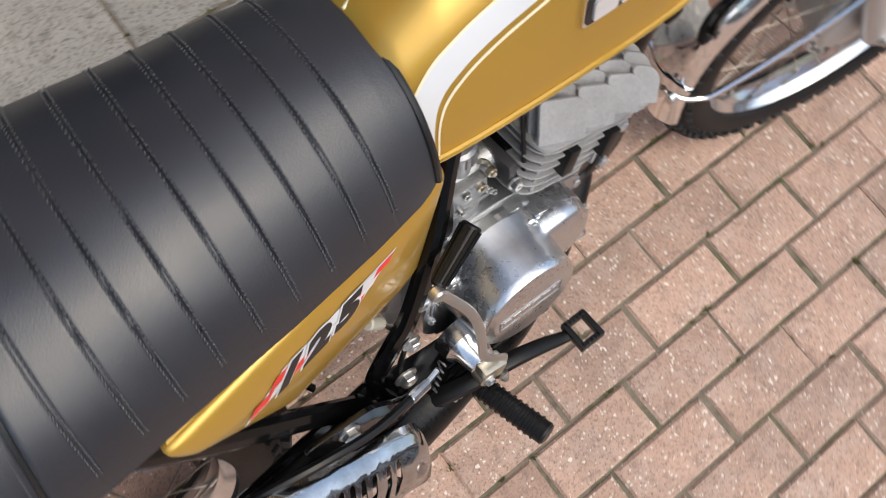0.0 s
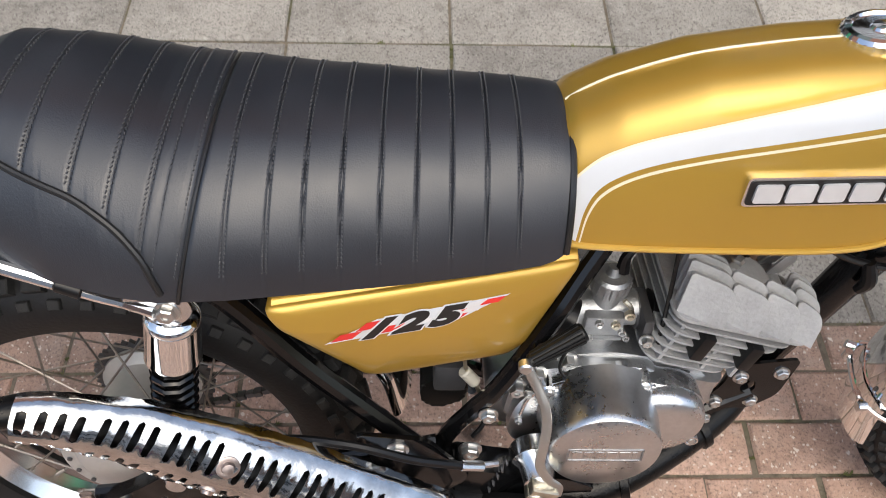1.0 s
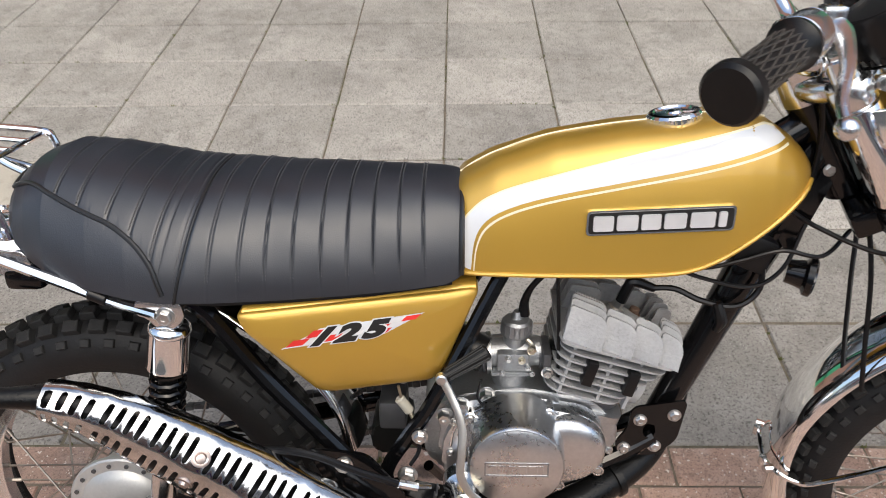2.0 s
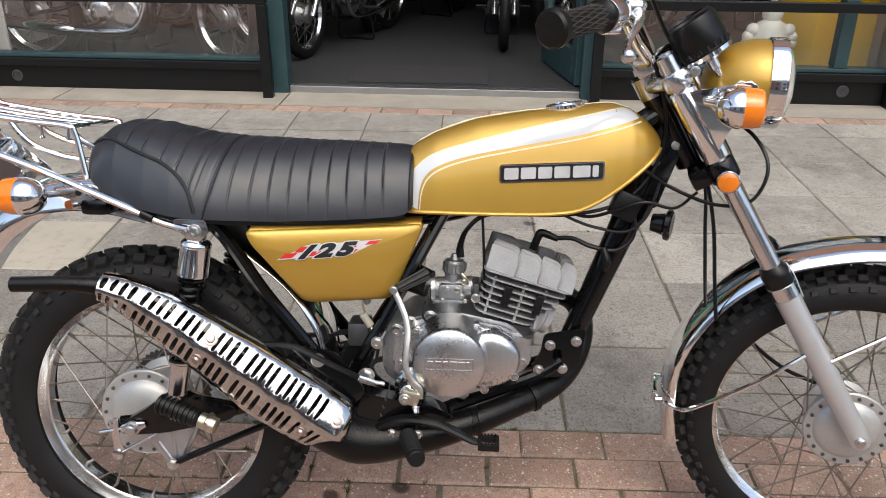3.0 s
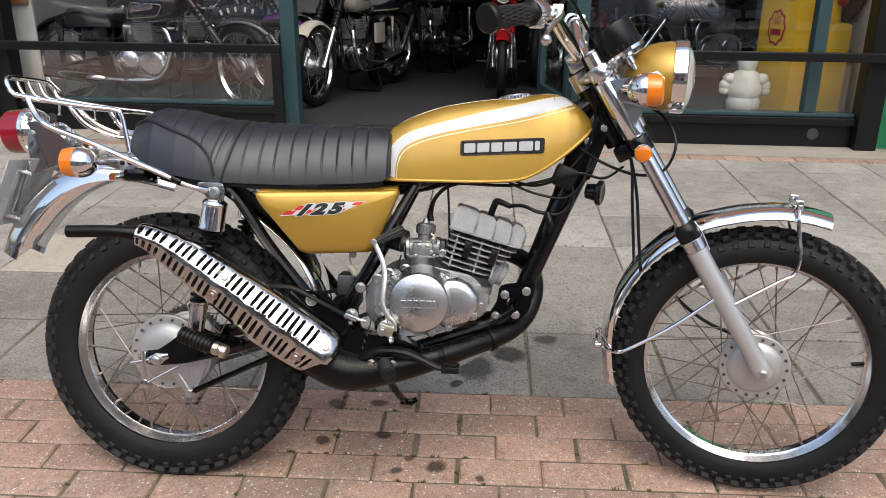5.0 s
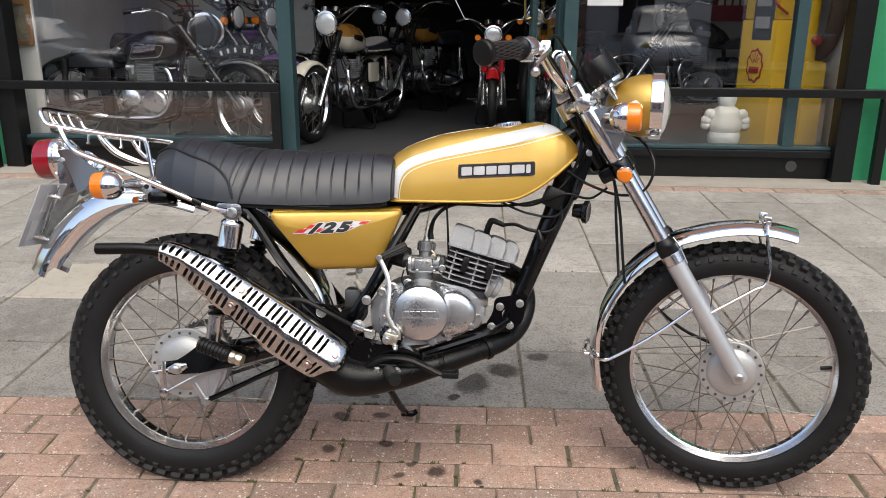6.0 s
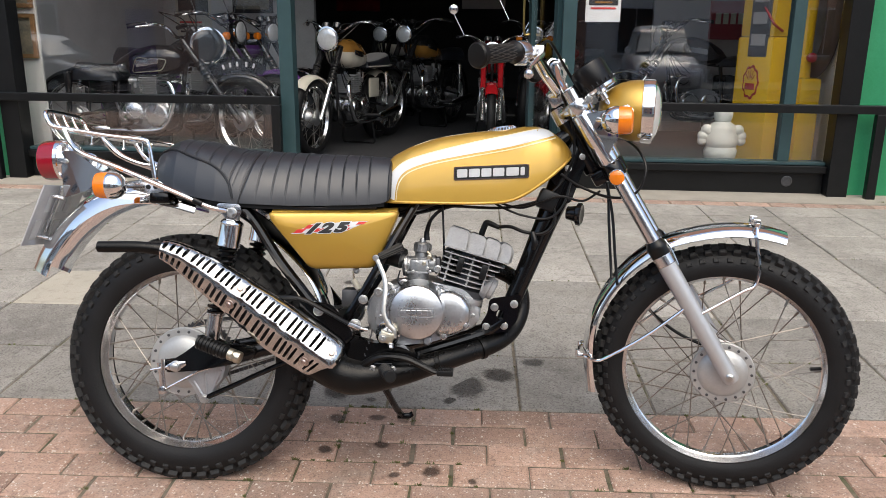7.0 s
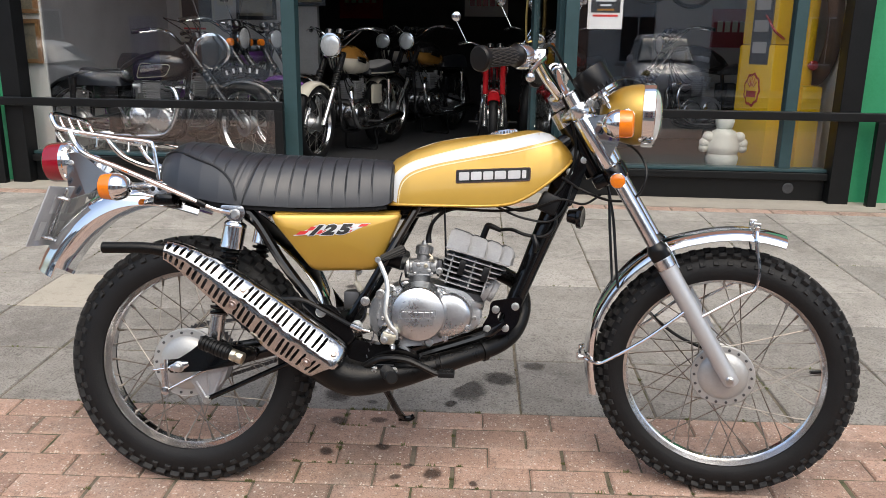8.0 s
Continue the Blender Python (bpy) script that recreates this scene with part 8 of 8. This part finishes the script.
def fuel_pump():
    fp = thing("fuel_pump", "old yellow painted fuel pump with a dial window", "fuel pump", pose(2.70, 4.17, FZ, 0, 0, -62))
    bm = B()
    box(bm, (0, 0, 0.48), (0.34, 0.25, 0.96), bevel=0.02)
    body = part("cabinet", bm, YELLOW_ENAMEL, fp)
    bm = B()
    box(bm, (0.0, 0, 1.42), (0.32, 0.23, 0.92), bevel=0.02)
    part("head", bm, YELLOW_ENAMEL, fp)
    bm = B()
    box(bm, (0.03, -0.118, 1.12), (0.18, 0.02, 0.60), bevel=0.006)
    w = part("dial_window", bm, DARK_METAL, fp)
    for k in range(3):
        bm = B()
        box(bm, (0.03, -0.130, 0.94 + 0.15 * k), (0.13, 0.004, 0.08), bevel=0)
        part("dial_plate", bm, GREY_VINYL, w, smooth=0)
    bm = B()
    fan = [(0.075 * (1 + 0.06 * math.cos(9 * a)) * math.cos(a), 0.64 + 0.118 * (1 + 0.06 * math.cos(9 * a)) * math.sin(a)) for a in [2 * math.pi * k / 72 for k in range(72)]]
    prism(bm, fan, -0.130, -0.1255, 0)
    em = part("emblem", bm, RED_ENAMEL, fp, "scalloped red and yellow oval emblem")
    bm = B()
    prism(bm, [(x * 0.84, 0.64 + (z - 0.64) * 0.84) for x, z in fan], -0.132, -0.1305, 0)
    part("emblem_field", bm, YELLOW_ENAMEL, em)
    bm = B()
    box(bm, (0.0, -0.134, 0.61), (0.09, 0.003, 0.045), bevel=0)
    part("emblem_bar", bm, RED_ENAMEL, em, smooth=0)
    for k in range(5):
        a = radians(38 + 26 * k)
        bm = B()
        rod(bm, (0.02 * math.cos(a), -0.1335, 0.64 + 0.03 * math.sin(a)), (0.055 * math.cos(a), -0.1335, 0.64 + 0.09 * math.sin(a)), 0.003, 6)
        part("emblem_ray", bm, RED_ENAMEL, em)
    bm = B()
    tube(bm, [(0.06, -0.125, 1.16), (0.13, -0.16, 1.12), (0.18, -0.15, 1.05), (0.172, -0.05, 1.0)], 0.009, 8)
    part("hose", bm, RED_ENAMEL, fp)
    f2 = thing("fuel_cabinet", "yellow metal cabinet with rounded shoulders and a red knob", "cabinet", pose(3.02, 4.10, FZ))
    bm = B()
    box(bm, (-0.058, 0, 0.34), (0.15, 0.30, 0.68), bevel=0.03)
    part("body", bm, YELLOW_ENAMEL, f2)
    bm = B()
    tube(bm, [(-0.075, 0, 0.66), (-0.072, 0, 0.9), (-0.066, 0, 1.3), (-0.060, 0, 1.9)], [0.055, 0.045, 0.042, 0.045], 14)
    part("column", bm, YELLOW_ENAMEL, f2)
    bm = B()
    lathe(bm, (-0.05, -0.05, 0.82), (0, -1, 0), [(0, 0.02), (0.01, 0.035), (0.03, 0.035), (0.04, 0.02)], 18)
    part("knob", bm, RED_ENAMEL, f2)
    f3 = tagged(slab_box("red_cylinder", (3.03, 4.40, FZ), (3.13, 4.60, FZ + 0.72), RED_ENAMEL, bev=0.045), "red painted steel cylinder against the white wall", "cylinder")
    bm = B()
    seg = 56
    prof = ring_profile(0.42, 0.055, 0.055)
    rings = [[Vector((rr * math.cos(2 * math.pi * k / seg), y, rr * math.sin(2 * math.pi * k / seg))) for y, rr in prof] for k in range(seg)]
    skin(bm, rings, closed=True)
    tagged(part("wall_display_ring", bm, mat("perished brown tyre", (0.10, 0.065, 0.045), 0.85, 0, 0.3, 14, bump=0.4, bscale=80), m=pose(3.078, 4.36, 1.25, 0, 0, 90)), "perished brown vintage tyre hung on the wall", "tyre")


fuel_pump()


def ornaments():
    # a plain white rounded figure shape, without features
    bm = B()
    lathe(bm, (0, 0, 0), (0, 0, 1), [(0, 0.10), (0.015, 0.125), (0.07, 0.13), (0.10, 0.118), (0.13, 0.135), (0.18, 0.142), (0.215, 0.128), (0.25, 0.142), (0.30, 0.140), (0.335, 0.12), (0.37, 0.118), (0.41, 0.10), (0.435, 0.06), (0.45, 0.072), (0.50, 0.082), (0.545, 0.070), (0.575, 0.03)], 32)
    for s in (-1, 1):
        for k, (x, z, r) in enumerate(((0.135, 0.36, 0.05), (0.165, 0.31, 0.046), (0.168, 0.265, 0.042))):
            bmesh.ops.create_uvsphere(bm, u_segments=16, v_segments=10, radius=r, matrix=Matrix.Translation((s * x, -0.01, z)))
    tagged(part("ornament", bm, mat("white glazed plastic", (0.70, 0.72, 0.66), 0.4, 0, 0.06, 10), m=pose(2.335, 3.80, FZ + 0.035) @ Matrix.Scale(0.8, 4)), "plain white rounded ornament standing in the window", "ornament")
    # notice stuck inside the window, with plain bars for its lines
    ps = tagged(slab_box("notice", (1.302, 3.4635, 1.222), (1.527, 3.4655, 1.62), mat("white paper", (0.75, 0.75, 0.74), 0.7), bev=0), "white paper notice with a black text panel in the window", "notice")
    slab_box("panel", (1.322, 3.4612, 1.325), (1.508, 3.4632, 1.60), DECAL_BLACK, ps, bev=0)
    for k in range(9):
        w = (0.11, 0.07, 0.13, 0.15, 0.16, 0.155, 0.15, 0.13, 0.16)[k]
        slab_box("text_bar", (1.415 - w / 2, 3.4595, 1.337 + 0.028 * k), (1.415 + w / 2, 3.4609, 1.348 + 0.028 * k), WHITE_PAINT if 0 < k < 7 else BRONZE, ps, bev=0)
    slab_box("text_bar", (1.335, 3.4612, 1.30), (1.495, 3.4632, 1.312), DECAL_RED, ps, bev=0)
    # framed pictures on the white side wall
    WOOD = mat("oak frame", (0.32, 0.17, 0.07), 0.5, 0, 0.2, 14, bump=0.2, bscale=80)
    PAPER = mat("faded print", (0.42, 0.36, 0.24), 0.7, 0, 0.4, 9, color2=(0.12, 0.12, 0.11))
    for y0, y1, z0, z1 in ((-2.75, -2.575, 0.94, 1.25), (-2.75, -2.575, 1.29, 1.60)):
        pc = thing("framed_picture", "small framed print on the white wall", "picture", group="framed pictures")
        x = 3.718
        for a, b, c, d in ((y0, y1, z0, z0 + 0.03), (y0, y1, z1 - 0.03, z1), (y0, y0 + 0.03, z0 + 0.03, z1 - 0.03), (y1 - 0.03, y1, z0 + 0.03, z1 - 0.03)):
            slab_box("frame", (a, x - 0.022, c), (b, x, d), WOOD, pc, bev=0.003)
        slab_box("print", (y0 + 0.03, x - 0.008, z0 + 0.03), (y1 - 0.03, x, z1 - 0.03), PAPER, pc, bev=0)
    for x0, x1, z0, z1, y in ((-2.2, -1.75, 1.35, 1.75, 6.898), (-1.6, -1.2, 1.5, 1.95, 6.898)):
        pc = thing("framed_picture", "dark framed print on the partition wall", "picture", group="framed pictures")
        slab_box("frame", (x0, y - 0.025, z0), (x1, y, z1), SHOP_BLACK, pc, bev=0.004)
        slab_box("print", (x0 + 0.04, y - 0.028, z0 + 0.04), (x1 - 0.04, y - 0.0255, z1 - 0.04), PAPER, pc, bev=0)
    for x0, x1, z0, z1 in ((-2.85, -2.45, 1.1, 1.66), (-2.42, -2.24, 1.5, 1.78)):
        po = tagged(slab_box("poster", (x0, 6.894, z0), (x1, 6.898, z1), CREAM, bev=0), "pale printed poster on the partition wall", "poster", group="posters")
        slab_box("panel", (x0 + 0.03, 6.890, z0 + (z1 - z0) * 0.4), (x1 - 0.03, 6.893, z1 - 0.04), DECAL_BLACK, po, bev=0)
        for k in range(3):
            slab_box("text_bar", (x0 + 0.04, 6.890, z0 + 0.04 + 0.05 * k), (x1 - 0.05 - 0.03 * k, 6.893, z0 + 0.06 + 0.05 * k), DECAL_RED if k == 2 else DECAL_BLACK, po, bev=0)
    # boards and signs deeper in, unreadable
    BOARD = mat("grey display board", (0.36, 0.34, 0.31), 0.8, 0, 0.12, 4)
    tagged(slab_box("display_board", (2.30, 6.6, FZ), (3.58, 6.66, 2.3), BOARD), "pale grey display board behind the pumps", "board")
    for x0, x1, y, z0, z1, base, line, lab in ((2.86, 3.34, 6.58, 1.12, 1.50, mat("faded red enamel", (0.26, 0.018, 0.03), 0.5), CREAM, "red enamel sign with a dark worn band"), (0.10, 0.78, 10.96, 1.55, 1.95, CREAM, RED_ENAMEL, "cream enamel sign with red bars on the back wall"),
                                               (-1.9, -1.2, 10.96, 1.5, 2.1, RED_ENAMEL, CREAM, "red poster on the back wall")):
        sg = tagged(slab_box("wall_sign", (x0, y, z0), (x1, y + 0.015, z1), base, bev=0.002), lab, "sign", group="wall signs")
        for k in range(5):
            u = x0 + (x1 - x0) * (0.12 + 0.155 * k)
            slab_box("bar", (u, y - 0.004, z0 + (z1 - z0) * 0.40), (u + (x1 - x0) * 0.11, y - 0.001, z0 + (z1 - z0) * 0.68), line, sg, bev=0)
    for x, z in ((2.05, 1.78), (2.42, 1.74)):
        bm = B()
        tube(bm, [(0.27 * math.cos(2 * math.pi * k / 24), 0, 0.27 * math.sin(2 * math.pi * k / 24)) for k in range(24)], 0.02, 8, 2, closed=True)
        tagged(part("hanging_ring", bm, RUBBER, m=pose(x, 5.6, z, 0, 0, 20)), "thin black tyre hung from the ceiling", "tyre", group="hanging tyres")
        bm = B()
        rod(bm, (x, 5.6, z + 0.27), (x, 5.6, 3.21), 0.003, 6)
        tagged(part("hanging_wire", bm, DARK_METAL), "thin steel wire from the ceiling", "wire", group="hanging wires")


ornaments()


# ---- the street behind, seen in glass and chrome ----
def street():
    S = "structure"
    HOUSE = mat("terrace brick", (0.36, 0.20, 0.145), 0.9, 0, 0.2, 2, bump=0.4, bscale=30, color2=(0.48, 0.31, 0.23))
    RENDER = mat("pale render", (0.75, 0.73, 0.68), 0.85, 0, 0.08, 2)
    SLATE = mat("roof slate", (0.07, 0.075, 0.085), 0.6, 0, 0.2, 6)
    DARKGLASS = mat("dark window glass", (0.02, 0.025, 0.03), 0.06, 0, 0.2, 2)
    # The sky's reflection is put into the car glass as pale grey.
    SCREEN = mat("car glass with painted sky", (0.22, 0.24, 0.25), 0.06, 0, 0.2, 2, coat=1.0)
    tagged(slab_box("far_pavement", (-60, -17.5, -0.34), (60, -13.6, -0.18), CONCRETE, bev=0), "pavement on the far side of the road", "pavement", kind=S)
    x = -34.0
    k = 0
    rnd = random.Random(8)
    while x < 36:
        w = 6.2 + rnd.uniform(-0.6, 0.9)
        h = 6.2 + rnd.uniform(-0.4, 0.9)
        hs = thing("house", "brick terraced house across the road" if k % 2 else "pale rendered terraced house across the road", "house", pose(x, -17.5, -0.18), "terraced houses")
        slab_box("wall", (0, -7, 0), (w - 0.02, 0, h), HOUSE if k % 2 else RENDER, hs, bev=0)
        bm = B()
        pr = [(0.25, h), (-3.5, h + 2.4), (-7.25, h)]
        a = [bm.verts.new((-0.01, y, z)) for y, z in pr]
        b = [bm.verts.new((w - 0.01, y, z)) for y, z in pr]
        bm.faces.new(a)
        bm.faces.new(b[::-1])
        for i in range(3):
            bm.faces.new((a[i], a[(i + 1) % 3], b[(i + 1) % 3], b[i]))
        part("roof", bm, SLATE, hs, smooth=0)
        slab_box("chimney", (w * 0.8, -3.9, h + 1.8), (w * 0.8 + 0.6, -3.2, h + 3.3), HOUSE, hs, bev=0)
        for zz, hh in ((0.8, 1.5), (3.7, 1.4)):
            for f in (0.16, 0.66):
                if zz < 1 and f > 0.5:
                    continue
                wn_ = slab_box("window", (w * f, -0.01, zz), (w * f + 1.2, 0.05, zz + hh), WHITE_PAINT, hs, bev=0)
                for q in (0, 1):
                    slab_box("pane", (w * f + 0.06 + 0.56 * q, 0.051, zz + 0.07), (w * f + 0.06 + 0.52 + 0.56 * q, 0.06, zz + hh - 0.07), DARKGLASS, wn_, bev=0)
                slab_box("sill", (w * f - 0.08, -0.01, zz - 0.10), (w * f + 1.28, 0.12, zz - 0.002), CONCRETE, hs, bev=0)
        slab_box("door", (w * 0.66, -0.01, 0), (w * 0.66 + 0.95, 0.05, 2.1), PURPLE if k % 2 else SHOP_BLACK, hs, bev=0)
        x += w
        k += 1

    def car(m, paint, label, lamp=None):
        c = thing("car", label, "car", m, "parked cars")
        bm = B()
        secs = [(-2.0, 0.45, 0.80, 0.70), (-1.9, 0.30, 0.92, 0.78), (-1.0, 0.25, 0.98, 0.84), (0.2, 0.25, 0.98, 0.85), (1.0, 0.25, 0.93, 0.84), (1.7, 0.28, 0.80, 0.80), (1.95, 0.32, 0.70, 0.72), (2.02, 0.42, 0.60, 0.62)]
        rings = []
        for i in range(41):
            x_ = -2.0 + 4.02 * i / 40
            zb, zt, w_ = lerp(secs, x_)
            zc = (zb + zt) / 2
            rings.append([Vector((x_, w_ * math.copysign(abs(math.cos(a)) ** 0.4, math.cos(a)), zc + (zt - zb) / 2 * math.copysign(abs(math.sin(a)) ** 0.5, math.sin(a)))) for a in [2 * math.pi * j / 24 for j in range(24)]])
        skin(bm, rings)
        part("body", bm, paint, c, smooth=50)
        bm = B()
        cab = [(-1.75, 0.93, 0.95, 0.70), (-1.35, 0.93, 1.36, 0.66), (-0.9, 0.93, 1.45, 0.64), (0.1, 0.93, 1.45, 0.64), (0.45, 0.93, 1.36, 0.66), (1.05, 0.93, 0.96, 0.72)]
        for nm, grow, material in (("glasshouse", 0.0, SCREEN), ("roof", 0.012, paint)):
            bm = B()
            rings = []
            for i in range(29):
                x_ = -1.75 + 2.8 * i / 28
                zb, zt, w_ = lerp(cab, x_)
                if nm == "roof":
                    if not -1.25 < x_ < 0.4:
                        continue
                    zb = zt - 0.10
                    w_ = w_ * 0.97
                rings.append([Vector((x_, -w_ - 0, zb)), Vector((x_, -w_ * 0.94, zb + (zt - zb) * 0.6)), Vector((x_, -w_ * 0.82, zt + grow)), Vector((x_, 0, zt + 0.03 + grow)), Vector((x_, w_ * 0.82, zt + grow)), Vector((x_, w_ * 0.94, zb + (zt - zb) * 0.6)), Vector((x_, w_, zb))])
            skin(bm, rings)
            part(nm, bm, material, c, smooth=50)
        for sx in (-1.25, 1.28):
            for sy in (-1, 1):
                bm = B()
                lathe(bm, (sx, sy * 0.66, 0.30), (0, sy, 0), [(0, 0.28), (0.02, 0.30), (0.15, 0.30), (0.18, 0.28), (0.18, 0.19)], 24)
                wl = part("wheel", bm, RUBBER, c)
                bm = B()
                lathe(bm, (sx, sy * 0.83, 0.30), (0, sy, 0), [(0, 0.19), (0.01, 0.18), (0.02, 0.05)], 20)
                part("rim", bm, ALLOY, wl)
        for sy in (-1, 1):
            bm = B()
            lathe(bm, (1.86, sy * 0.56, 0.66), (1, sy * 0.25, 0.2), [(-0.05, 0.12), (0.03, 0.12), (0.07, 0.08), (0.08, 0.02)], 20)
            part("headlight", bm, lamp if lamp and sy > 0 else LENS, c)
            bm = B()
            lathe(bm, (0.72, sy * 0.86, 0.98), (1, 0, 0), [(-0.06, 0.05), (-0.05, 0.08), (0.02, 0.085), (0.07, 0.04)], 14)
            part("door_mirror", bm, paint, c)
            bm = B()
            box(bm, (-1.97, sy * 0.58, 0.75), (0.06, 0.2, 0.14), bevel=0.02)
            part("tail_light", bm, RED_LENS, c)
        bm = B()
        box(bm, (1.97, 0, 0.42), (0.10, 1.1, 0.14), bevel=0.03)
        part("grille", bm, BLACK_PLASTIC, c)
        return c

    SILVER = mat("silver car paint", (0.84, 0.85, 0.86), 0.3, 0.15, 0.04, 3, coat=1.0)
    DARK = mat("charcoal car paint", (0.03, 0.032, 0.036), 0.25, 0.3, 0.04, 3, coat=1.0)
    car(pose(4.55, -11.2, -0.298, 0, 0, 93) @ Matrix.Diagonal((0.92, 0.94, 1.18, 1)), SILVER, "silver small car with one yellow headlamp facing the shop", mat("yellow headlamp glass", (0.60, 0.52, 0.12), 0.15, 0.2, 0.1, 30, coat=1.0))
    car(pose(-9.6, -8.2, -0.298, 0, 0, 12), DARK, "charcoal car parked along the road")
    car(pose(-14.6, -12.0, -0.298, 0, 0, 186), SILVER, "pale car parked across the road")


street()
